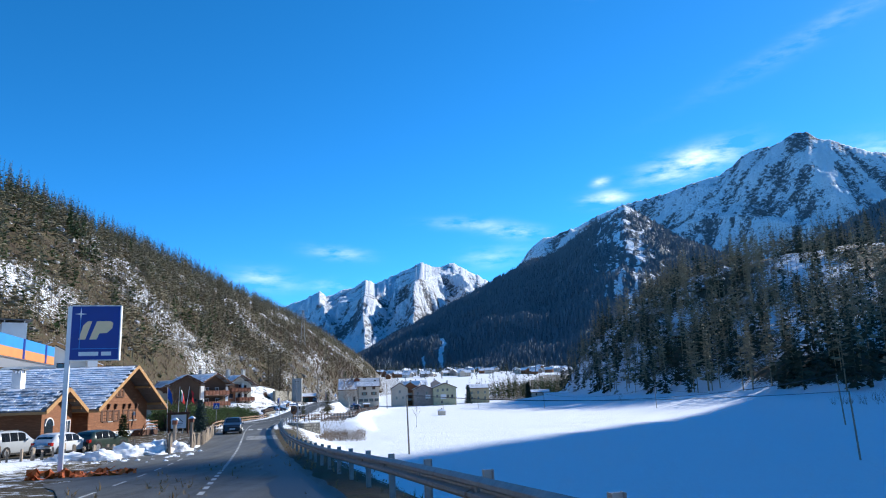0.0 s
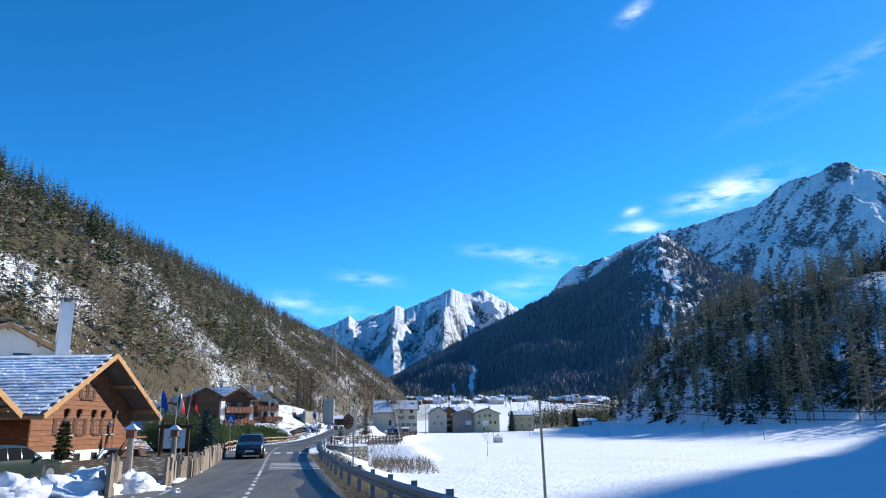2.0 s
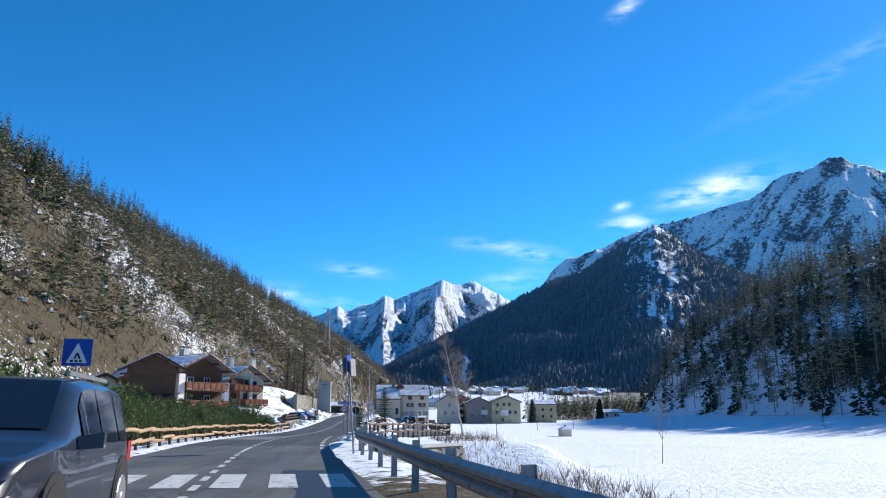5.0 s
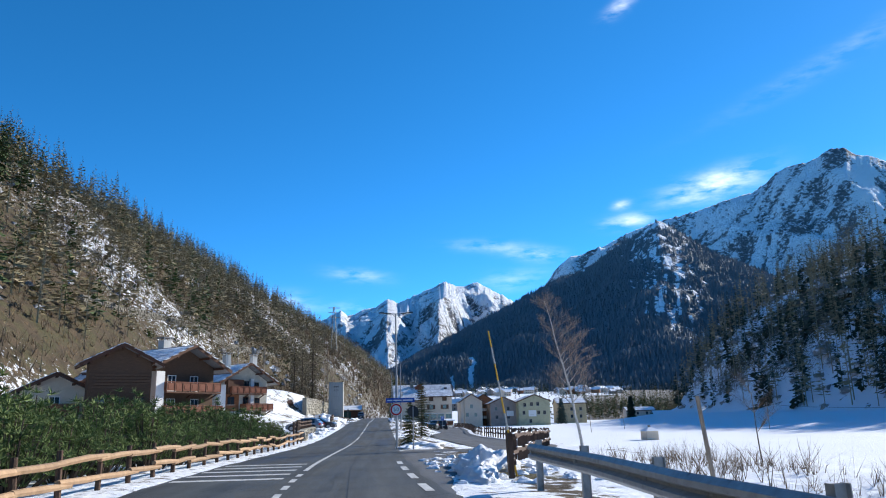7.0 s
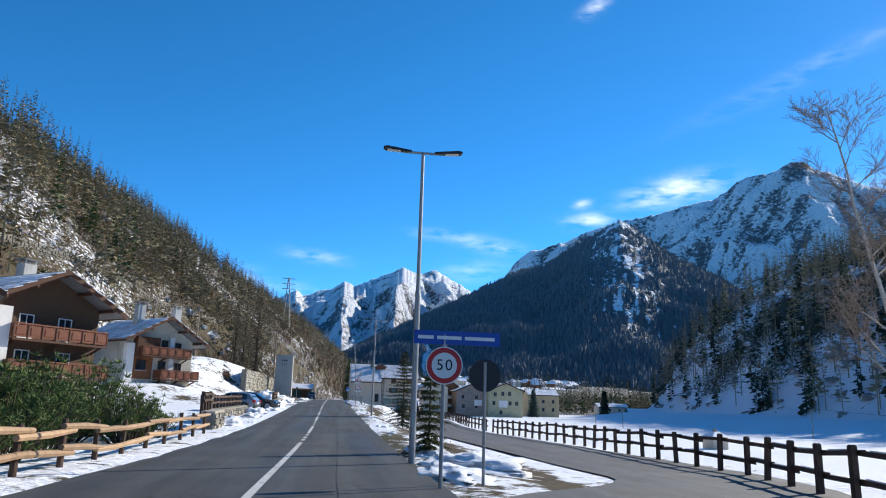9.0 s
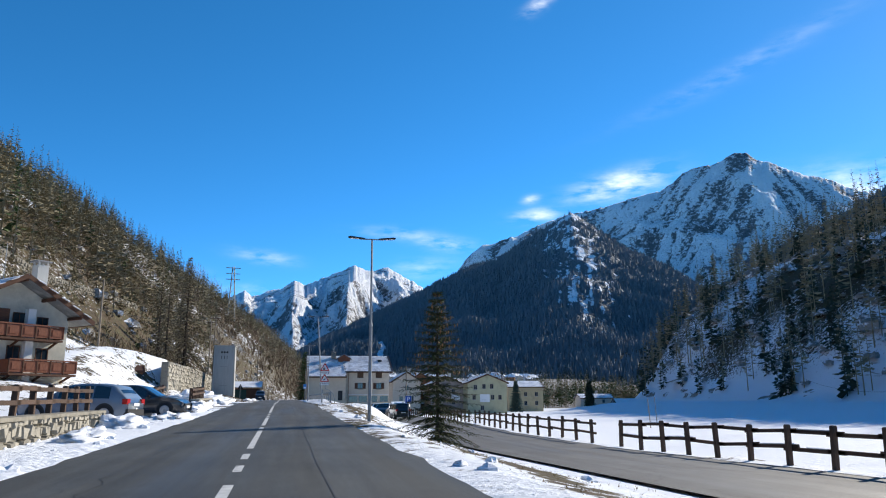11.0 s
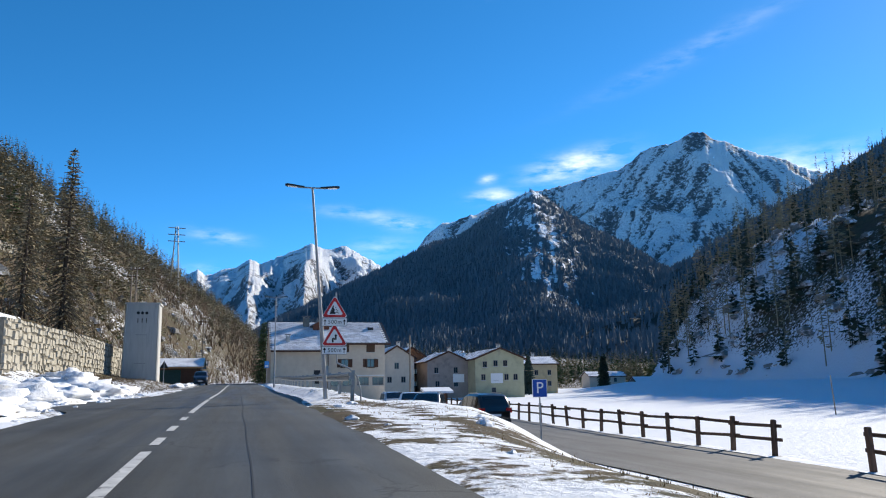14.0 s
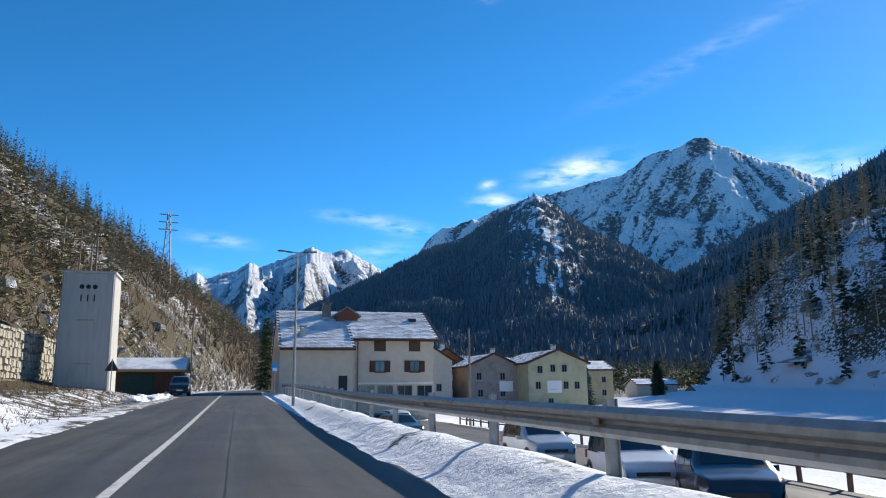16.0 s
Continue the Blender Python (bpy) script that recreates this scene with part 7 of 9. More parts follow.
def gable_house(name, label, cxy, z0, rz, length, hw, z_eave, z_ridge, wall, roof, over_g=1.0, over_e=0.8, barge=WOOD_DARK, slab=None, slab_parts=0, base_h=0.0, base_mat=PLASTER_WHITE, group="", seed=1,
                purlins=True, category="house", depth=1.2, roof_t=0.22):
    """A house whose gable end faces local +x; its roof edge there is at x = 0. Heights are world heights."""
    ob = thing(name, label, category, (*cxy, z0), rz, group)
    ze, zr_ = z_eave - z0, z_ridge - z0
    slope = (zr_ - ze) / hw
    wh = hw - over_e
    zw = ze + slope * over_e - roof_t
    x1, x0 = -over_g, -length + over_g * 0.5
    w = M()
    prof = [(-wh, -depth), (wh, -depth), (wh, zw), (0, zr_ - roof_t), (-wh, zw)]
    w.prism(prof, lambda u, v: (x1, u, v), lambda u, v: (x0, u, v))
    part("wall", w, wall, ob)
    if base_h:
        b = M()
        b.box(x0 - 0.06, x1 + 0.06, -wh - 0.06, wh + 0.06, -depth, base_h)
        part("plinth", b, base_mat, ob, "pale rendered plinth")
    for s in (-1, 1):
        r = M()
        up = Vector((0, 0, roof_t))
        a, b = Vector((0, s * hw, ze)), Vector((0, 0, zr_))
        c, d = Vector((-length, 0, zr_)), Vector((-length, s * hw, ze))
        q = [a - up, b - up, c - up, d - up, a, b, c, d]
        if s > 0:
            q = [q[3], q[2], q[1], q[0], q[7], q[6], q[5], q[4]]
        r.hexa([tuple(x) for x in q])
        rp = part("roof", r, roof, ob, "stone slab roof with snow")
        if slab:
            tu, tv, mat = slab
            ln = Vector((0, -s * hw, zr_ - ze)).length
            slabs(rp, (-length, s * hw, ze + 0.0), (1, 0, 0), (0, -s * hw, zr_ - ze), int(length / tu), int(ln / tv), mat, seed + s, slab_parts if s < 0 else 0, tu, tv)
        for xg in (0.0, -length):
            f = M()
            f.beam((xg, s * hw, ze - 0.12), (xg, 0, zr_ - 0.12), 0.08, 0.34)
            part("barge_board", f, barge, ob)
        g = M()
        g.beam((0, s * (hw + 0.02), ze - 0.18), (-length, s * (hw + 0.02), ze - 0.18), 0.06, 0.2)
        part("eave_board", g, barge, ob)
    if purlins:
        for yy in (-wh, -wh * 0.5, 0.0, wh * 0.5, wh):
            z = zr_ - slope * abs(yy) - roof_t - 0.16
            part("purlin", M().beam((-over_g - 0.3, yy, z), (-0.1, yy, z), 0.2, 0.24), barge, ob)
    ob["wh"], ob["zw"], ob["x1"] = wh, zw, x1
    return ob


def chimney(parent, x, y, z0, z1, w, mat=PLASTER_WHITE, capm=SLATE_BARE):
    c = part("chimney", M().box(x - w / 2, x + w / 2, y - w / 2, y + w / 2, z0, z1 - 0.35), mat, parent)
    for sx in (-1, 1):
        for sy in (-1, 1):
            part("chimney_pillar", M().box(x + sx * w * 0.4 - 0.06, x + sx * w * 0.4 + 0.06, y + sy * w * 0.4 - 0.06, y + sy * w * 0.4 + 0.06, z1 - 0.35, z1 - 0.1), mat, c)
    part("chimney_cap", M().box(x - w * 0.7, x + w * 0.7, y - w * 0.7, y + w * 0.7, z1 - 0.1, z1), capm, c, "stone slab cap")
    return c


def balcony(parent, x, y0, y1, z, depth, mat=WOOD_BALC, snow=False):
    """A timber balcony on a +x wall with panelled front and flower boxes."""
    b = part("balcony", M().box(x, x + depth, y0, y1, z - 0.16, z), WOOD_DARK, parent)
    part("handrail", M().box(x + depth - 0.1, x + depth + 0.02, y0, y1, z + 0.95, z + 1.05), mat, b)
    n = max(3, int((y1 - y0) / 0.95))
    for i in range(n):
        a, c = y0 + (y1 - y0) * i / n, y0 + (y1 - y0) * (i + 1) / n
        m = M()
        m.box(x + depth - 0.07, x + depth - 0.03, a + 0.05, c - 0.05, z + 0.08, z + 0.92)
        m.box(x + depth - 0.03, x + depth + 0.0, a + 0.2, c - 0.2, z + 0.25, z + 0.75)
        part("panel", m, mat, b)
        part("baluster", M().box(x + depth - 0.1, x + depth + 0.01, a - 0.04, a + 0.04, z, z + 0.97), WOOD_DARK, b)
    for yy in (y0, y1):
        part("side_rail", M().box(x, x + depth, yy - 0.03, yy + 0.03, z + 0.06, z + 1.0), mat, b)
    for yy in (y0 + 0.3, (y0 + y1) / 2, y1 - 0.3):
        part("bracket", M().beam((x, yy, z - 0.6), (x + depth * 0.8, yy, z - 0.14), 0.12, 0.14), WOOD_DARK, b)
    return b


# the large timber chalet by the road
c1 = gable_house("chalet", "large brown timber chalet with a snow-dusted slab roof", (-7.2, 82.0), -0.65, -7, 15.0, 8.0, 2.08, 6.3, WOOD, SLATE_BARE, 1.7, 1.5, WOOD_LIGHT, (0.62, 0.46, SLATE_SNOW), 290, 0.55,
                 PLASTER_WHITE, seed=3)
w1 = c1["x1"]
for yy in (-3.3, -2.2, -0.9, 1.3, 2.5, 3.3):
    window(c1, (w1, yy, 1.55), 0.8, 1.05, "x", 1, WOOD_DARK if yy in (-3.3, -0.9, 1.3) else None)
for yy in (-0.75, 0.05):
    window(c1, (w1, yy, 3.9), 0.62, 0.95, "x", 1, WOOD_DARK)
for k in range(13):
    zz = 0.55 + k * 0.32
    half = min(c1["wh"], (6.95 - zz - 0.3) / 0.527) - 0.05
    if half > 0.6:
        part("log_course", M().box(w1 + 0.005, w1 + 0.035, -half, half, zz + 0.02, zz + 0.30), WOOD, c1)
for yy in (-4.9, -2.7, -1.2, 0.7, 2.0, 3.6):
    part("log_end", M().box(w1, w1 + 0.28, yy - 0.12, yy + 0.12, 2.95, 3.2).box(w1, w1 + 0.2, yy - 0.12, yy + 0.12, 2.7, 2.95), WOOD_DARK, c1)
part("porch_rail", M().beam((w1 + 1.3, 3.6, 0.6), (w1 + 1.3, 6.4, 0.6), 0.06, 0.1).beam((w1 + 1.3, 3.6, 0.95), (w1 + 1.3, 6.4, 0.95), 0.06, 0.1).beam((w1 + 1.3, 3.6, 1.3), (w1 + 1.3, 6.4, 1.3), 0.06, 0.1), WOOD, c1)
part("stair_rail", M().beam((w1 + 1.3, 3.6, 1.3), (w1 + 1.3, 1.7, 0.1), 0.06, 0.1).beam((w1 + 1.3, 3.6, 0.95), (w1 + 1.3, 1.9, -0.1), 0.06, 0.1), WOOD, c1)
for k in range(6):
    part("step", M().box(w1 + 0.1, w1 + 1.3, 3.5 - 0.3 * k - 0.3, 3.5 - 0.3 * k, -0.6, 0.45 - 0.17 * k), WOOD_DARK, c1)
part("porch_floor", M().box(w1, w1 + 1.35, 3.5, 6.4, -0.6, 0.45), WOOD_DARK, c1)
part("wall_lamp", M().box(w1 + 0.02, w1 + 0.2, 3.0, 3.2, 2.0, 2.4), WHITE, c1, "white wall lamp")
part("gable_lamp", M().cyl((-0.9, 0, 5.9), (-0.9, 0, 6.25), 0.09, 0.06, 8), WHITE, c1, "small white lamp under the gable")
for yy in (-3.6, -1.0, 1.2):
    window(c1, (w1 + 0.06, yy, -0.15), 0.7, 0.5, "x", 1, None, WOOD_DARK, False)
# lower wing towards the filling station
c1b = gable_house("chalet_wing", "low timber wing with a slab roof and a white chimney", (-8.6, 68.2), -0.6, -7, 9.0, 3.3, 2.1, 3.9, WOOD, SLATE_BARE, 0.9, 1.0, WOOD_LIGHT, (0.62, 0.46, SLATE), 200, 0.0, seed=5)
chimney(c1b, -5.0, 1.2, 3.0, 6.2, 0.75)
aw = M()
for i in range(9):
    a0, a1 = math.pi * i / 9, math.pi * (i + 1) / 9
    aw.beam((c1b["x1"] + 0.03, math.cos(a0) * 0.62 - 1.2, 1.5 + math.sin(a0) * 0.62), (c1b["x1"] + 0.03, math.cos(a1) * 0.62 - 1.2, 1.5 + math.sin(a1) * 0.62), 0.1, 0.12, (1, 0, 0))
af = part("arched_window", aw, WHITE, c1b, "white arched window frame")
part("pane", M().box(c1b["x1"] + 0.004, c1b["x1"] + 0.02, -1.82, -0.58, 0.9, 2.05), GLASS, af)
window(c1b, (c1b["x1"], 1.6, 0.7), 1.0, 1.2, "x", 1, None, WHITE)
# white house behind
wb = gable_house("white_house", "white rendered house with a timber balcony", (-18.6, 90.0), -0.4, -60, 12.0, 5.6, 6.6, 9.6, PLASTER_WHITE, SLATE_BARE, 1.4, 1.0, WOOD_LIGHT, (0.8, 0.6, SLATE_SNOW), 0, seed=7)
balcony(wb, wb["x1"], -2.6, 3.6, 5.6, 1.1)
chimney(wb, 0.1, 3.9, 0.3, 12.2, 1.0)
chimney(wb, -1.2, -4.0, 5.5, 12.3, 2.4, PLASTER_WHITE, SLATE_BARE)
window(wb, (wb["x1"], 1.2, 5.7), 1.3, 2.0, "x", 1, None, WOOD_DARK)
window(wb, (wb["x1"], -3.0, 2.4), 1.2, 1.3, "x", 1, None, WOOD_DARK)

# the two balconied chalets
c2 = gable_house("chalet", "brown and white chalet with timber balconies and snowy slab roof", (-18.4, 183.4), -0.5, -36, 12.0, 5.4, 6.85, 9.5, WOOD_BROWN, SLATE_BARE, 1.7, 1.2, WOOD_DARK, (0.75, 0.55, SLATE_SNOW), 110, 2.6,
                 PLASTER, seed=9, group="balconied chalets")
balcony(c2, c2["x1"], -3.2, 4.2, 4.9, 1.3)
balcony(c2, c2["x1"], -3.4, 4.4, 2.4, 1.5)
part("corner_pier", M().box(c2["x1"] - 0.3, c2["x1"] + 0.9, -c2["wh"] - 0.06, -c2["wh"] + 1.0, -1, 7.0), PLASTER_WHITE, c2, "white rendered corner")
for yy, zz in ((-1.6, 5.0), (1.4, 5.0), (-1.6, 2.5), (1.6, 2.5), (-1.0, 0.2), (1.8, 0.2)):
    window(c2, (c2["x1"], yy, zz), 1.1, 1.7, "x", 1, None, WHITE)
chimney(c2, -6.0, 0.6, 8.0, 11.3, 1.0, CONCRETE)
c2x = gable_house("chalet_wing", "dark timber cross wing with a broad gable", (-23.4, 175.6), -0.5, -64, 4.6, 3.9, 6.9, 8.95, WOOD_BROWN, SLATE_BARE, 1.2, 1.0, WOOD_DARK, (0.75, 0.55, SLATE_SNOW), 0, 0.9, PLASTER, seed=11)
balcony(c2x, c2x["x1"], -2.9, 2.9, 2.6, 1.2, WOOD_DARK)
for k in range(18):
    part("log_course", M().box(c2x["x1"] + 0.004, c2x["x1"] + 0.11, -2.85, 2.85, 1.0 + k * 0.31, 1.24 + k * 0.31), WOOD_BROWN, c2x)
for yy in (-1.8, 0.0, 1.8):
    window(c2x, (c2x["x1"] + 0.11, yy, 3.0), 1.0, 1.2, "x", 1)
c3 = gable_house("chalet", "pale stone chalet with timber balconies and a snowy slab roof", (-18.3, 218.6), 0.3, -44, 12.0, 5.6, 7.2, 10.3, PLASTER_PALE, SLATE_BARE, 1.8, 1.1, WOOD_DARK, (0.75, 0.55, SLATE_SNOW), 110, seed=13,
                 group="balconied chalets")
x3 = c3["x1"]
balcony(c3, x3, -3.1, 3.4, 5.3, 1.4)
balcony(c3, x3, -0.6, 4.6, 2.7, 1.6)
part("timber_panel", M().box(x3 + 0.01, x3 + 0.12, -4.0, -0.9, 2.6, 5.2), WOOD, c3, "reddish timber panel")
part("corner_pier", M().box(x3 - 0.2, x3 + 0.5, -c3["wh"] - 0.05, -c3["wh"] + 0.9, -1, 6.6).box(x3 + 0.02, x3 + 0.5, 1.0, 1.6, -1, 7.6), PLASTER_WHITE, c3)
part("timber_bay", M().box(x3, x3 + 0.9, -3.5, -0.6, 5.2, 7.4), WOOD_DARK, c3)
for yy, zz, ww, hh in ((-2.4, 3.6, 1.3, 1.2), (0.4, 2.8, 1.0, 2.0), (2.6, 2.8, 1.0, 1.9), (0.6, 5.4, 1.0, 1.9), (2.4, 5.4, 0.9, 1.7), (1.0, 0.3, 1.2, 1.6), (3.0, 0.4, 0.9, 1.4)):
    window(c3, (x3 + (0.13 if yy == -2.4 else 0), yy, zz), ww, hh, "x", 1, None, WOOD_DARK)
dr = M()
dr.box(x3 + 0.01, x3 + 0.1, -3.0, -1.2, -0.4, 1.6)
for i in range(7):
    a0, a1 = math.pi * i / 7, math.pi * (i + 1) / 7
    dr.beam((x3 + 0.06, math.cos(a0) * 0.85 - 2.1, 1.55 + math.sin(a0) * 0.6), (x3 + 0.06, math.cos(a1) * 0.85 - 2.1, 1.55 + math.sin(a1) * 0.6), 0.1, 0.2, (1, 0, 0))
d = part("door", dr, WOOD_BALC, c3, "arched reddish timber door")
part("door_gap", M().box(x3 + 0.1, x3 + 0.115, -2.3, -1.7, -0.4, 1.6), BLACK, d)
chimney(c3, -4.5, -1.5, 8.2, 11.8, 0.95, CONCRETE)
chimney(c3, -2.5, 2.2, 7.8, 11.6, 0.85, CONCRETE)
part("aerial", M().cyl((-3.6, 0, 10), (-3.6, 0, 12.8), 0.03, 0.03, 6).beam((-4.3, 0, 12.6), (-2.9, 0, 12.6), 0.03, 0.03), STEEL, c3)
c4 = gable_house("small_house", "small pale house with a snowy roof behind the hedge", (-30.5, 178.0), 0.2, -60, 8.0, 4.0, 4.4, 6.4, PLASTER, SLATE_BARE, 1.2, 0.8, WOOD_DARK, (0.75, 0.55, SLATE_SNOW), 0, seed=15)
balcony(c4, c4["x1"], -2.2, 2.2, 2.0, 1.0)
window(c4, (c4["x1"], 0, 2.1), 1.0, 1.7, "x", 1, None, WHITE)
c5 = gable_house("small_house", "dark timber house behind the chalets", (-31, 196.0), 2.0, -50, 9.0, 5.0, 6.0, 8.6, WOOD_DARK, SLATE_BARE, 1.3, 0.9, WOOD_DARK, (0.75, 0.55, SLATE_SNOW), 0, seed=16)
window(c5, (c5["x1"], 0, 2.5), 1.2, 1.3)

# the big plastered house beyond the guard rail: its long side faces the road's approach
wh_ = gable_house("plastered_house", "large cream plastered house with a snowy slab roof", (22.6, 318.8), -1.0, 0, 9.8, 7.4, 7.6, 11.2, PLASTER, SLATE_BARE, 0.7, 0.8, WOOD_DARK, (0.62, 0.4, SLATE_SNOW), 150, seed=17, depth=1.5)
fy = -wh_["wh"]
for xx in (-6.6, -2.8):
    w_ = window(wh_, (xx, fy, 7.3), 1.25, 1.1, "y", -1, None, WOOD_DARK)
    for a in (-0.29, 0.29):
        part("shutter", M().box(xx + a - 0.27, xx + a + 0.27, fy - 0.075, fy - 0.052, 7.38, 8.32), WOOD_BROWN, w_, "closed brown shutter")
    window(wh_, (xx, fy, 5.1), 1.1, 1.2, "y", -1, WOOD_DARK, WOOD_DARK)
for k, xx in enumerate((-8.0, -6.0, -3.9, -1.7)):
    window(wh_, (xx, fy, 2.5), 1.7, 1.2, "y", -1, None, PLASTER_GREY)
part("ledge", M().box(-9.0, -0.8, fy - 0.12, fy, 3.85, 4.0), PLASTER_WHITE, wh_)
whl = gable_house("plastered_wing", "lower cream plastered wing with snowy slabs and a timber dormer", (13.0, 318.8), -1.0, 0, 7.6, 9.2, 6.5, 11.18, PLASTER, SLATE_BARE, 0.05, 0.9, WOOD_DARK, (0.62, 0.4, SLATE_SNOW), 150, seed=18,
                  purlins=False, depth=1.5)
fl = -whl["wh"]
part("door", M().box(-1.6, -0.7, fl - 0.05, fl + 0.02, 2.8, 4.7), DARK, whl)
chimney(whl, -5.2, -6.6, 7.0, 9.9, 0.55, CONCRETE)
chimney(whl, -2.2, -1.4, 10.0, 13.0, 0.9, STONE)
dm = part("dormer", M().prism([(-1.2, 0), (1.2, 0), (1.2, 1.1), (0, 1.9), (-1.2, 1.1)], lambda u, v: (u - 0.1, -4.6, 9.6 + v), lambda u, v: (u - 0.1, -1.5, 9.6 + v)), WOOD_BALC, whl, "reddish timber dormer")
for s in (-1, 1):
    part("dormer_roof", M().beam((-0.1, -4.9, 11.62), (-0.1, -1.4, 11.62), 0.1, 0.1).hexa([tuple(Vector(q)) for q in ((-0.1, -4.9, 11.5), (-0.1 + s * 1.55, -4.9, 10.45), (-0.1 + s * 1.55, -1.4, 10.45), (-0.1, -1.4, 11.5),
         (-0.1, -4.9, 11.66), (-0.1 + s * 1.55, -4.9, 10.6), (-0.1 + s * 1.55, -1.4, 10.6), (-0.1, -1.4, 11.66))]), SLATE_BARE, dm)
dm.location = (0, 1.6, 0.8)
part("skylight", M().box(-2.6, -1.8, -3.1, -2.3, 10.6, 11.2), DARK, wh_)
part("drain_pipe", M().cyl((-9.0, fy - 0.08, 0), (-9.0, fy - 0.08, 9.0), 0.05, 0.05, 8), RUST, wh_)
part("aerial", M().cyl((-2.0, -1.0, 12.5), (-2.0, -1.0, 15.2), 0.025, 0.025, 6), STEEL, whl)


def block_house(name, label, cxy, z0, rz, length, hw, z_eave, z_ridge, wall, slab, seed, wins, facing="x", ch=True, group="houses by the snowfield"):
    h = gable_house(name, label, cxy, z0, rz, length, hw, z_eave, z_ridge, wall, SLATE_BARE, 0.5, 0.5, WOOD_DARK, slab, 0, seed=seed, purlins=False, group=group, depth=1.5)
    for u, z in wins:
        if facing == "x":
            window(h, (h["x1"], u, z), 0.95, 1.25, "x", 1, None, PLASTER_GREY)
        else:
            window(h, (u, -h["wh"], z), 0.95, 1.25, "y", -1, None, PLASTER_GREY)
    if ch:
        chimney(h, -length * 0.4, hw * 0.3, z_eave - z0, z_ridge - z0 + 1.1, 0.7, CONCRETE)
    return h


gh = block_house("apartment_house", "greenish plastered house with a shallow gable", (53.0, 348.5), -1.4, -90, 15, 5.8, 6.55, 8.85, PLASTER_GREEN, (0.9, 0.7, SLATE), 21, [(-3.2, 6.2), (-0.9, 6.4), (1.2, 6.4), (-0.9, 3.6), (1.4, 3.6), (-3.6, 3.6), (-1.4, 0.9), (3.4, 3.6)])
sg = part("notice", M().box(gh["x1"] + 0.02, gh["x1"] + 0.1, -2.0, 0.6, 3.0, 5.0), WHITE, gh, "white notice panel on the wall")
gr = block_house("apartment_house", "grey-brown plastered house with a gable", (43.4, 353.5), -1.2, -90, 13, 5.0, 6.2, 8.4, PLASTER_GREY, (0.9, 0.7, SLATE), 22, [(-2.6, 5.0), (1.6, 5.0), (-2.4, 2.2), (1.6, 2.2)])
part("notice", M().box(gr["x1"] + 0.02, gr["x1"] + 0.1, 1.0, 3.4, 3.1, 4.8), WHITE, gr, "white notice panel on the wall")
ye = block_house("apartment_house", "ochre plastered house with a snowy roof", (79.5, 383.0), -1.2, -4, 11.5, 5.6, 6.3, 8.3, PLASTER_OCHRE, (0.9, 0.7, SLATE_SNOW), 23, [(-9.2, 4.6), (-6.0, 4.7), (-2.6, 4.7), (-9.2, 2.0), (-2.6, 2.0), (-6.0, 2.0)], "y")
bh = block_house("village_house", "plastered house with a snowy roof behind the white house", (32.5, 354), -1.0, -90, 12, 4.2, 7.0, 9.6, PLASTER, (0.9, 0.7, SLATE_SNOW), 24, [(-1.5, 3.0), (1.4, 3.0), (0, 5.8)])
bc = block_house("village_house", "brown timber chalet with white balconies among the houses", (38.0, 364), -1.0, -80, 12, 4.4, 7.2, 9.8, WOOD, (0.9, 0.7, SLATE_SNOW), 25, [(-1.6, 3.0), (1.5, 3.0), (-1.6, 5.6), (1.5, 5.6)])
balcony(bc, bc["x1"], -3.4, 3.4, 4.8, 1.2, WHITE)
balcony(bc, bc["x1"], -3.4, 3.4, 2.2, 1.2, WHITE)
block_house("village_house", "low pale house at the end of the field", (120.5, 421), 0.2, -3, 13, 3.6, 3.4, 5.0, PLASTER, (0.9, 0.7, SLATE_SNOW), 26, [(-8, 1.4), (-4, 1.4)], "y")
lb = gable_house("stone_barn", "long low stone barn with a snow-covered roof", (122.5, 398), -2.0, -8, 11, 4.2, 0.9, 3.0, STONE, SNOW_CLEAN, 0.4, 0.4, WOOD_DARK, purlins=False, category="barn")
stone_wall("long low concrete wall at the field's end", [(112, 392, -2.2), (141, 396, -1.6)], 2.2, 0.5, 12, 0.6, None, 40)

# the transformer tower and the sheds
tw = thing("transformer_tower", "tall pale concrete transformer tower beside the road", "tower", (-9.55, 294.8, 0.8), 0)
part("shaft", M().hexa([(-1.85, -1.8, -0.5), (1.85, -1.8, -0.5), (1.85, 1.8, -0.5), (-1.85, 1.8, -0.5), (-1.72, -1.68, 10.1), (1.72, -1.68, 10.1), (1.72, 1.68, 10.1), (-1.72, 1.68, 10.1)]), CONCRETE, tw)
part("roof_slab", M().box(-1.86, 1.86, -1.82, 1.82, 10.1, 10.28), CONCRETE, tw)
for s in (-1, 1):
    part("corner_rib", M().beam((s * 1.83, -1.83, -0.5), (s * 1.71, -1.71, 10.1), 0.16, 0.1), CONCRETE, tw)
for k in range(3):
    part("vent_hole", M().disc((-0.45 + 0.45 * k, -1.72, 9.1), 0.17, (0, 1, 0), 0.06, 14), BLACK, tw, "round dark vent")
    part("slot", M().box(-0.49 + 0.45 * k, -0.41 + 0.45 * k, -1.76, -1.68, 8.0, 8.5), BLACK, tw, "dark vertical slot")
for z in (6.6, 3.4):
    part("bracket_bar", M().box(-0.6, 0.6, -1.84, -1.7, z, z + 0.06), STEEL_DULL, tw)
part("mast", M().cyl((-1.2, 0.5, 10.2), (-1.2, 0.5, 14.0), 0.06, 0.04, 6), WOOD_GREY, tw)
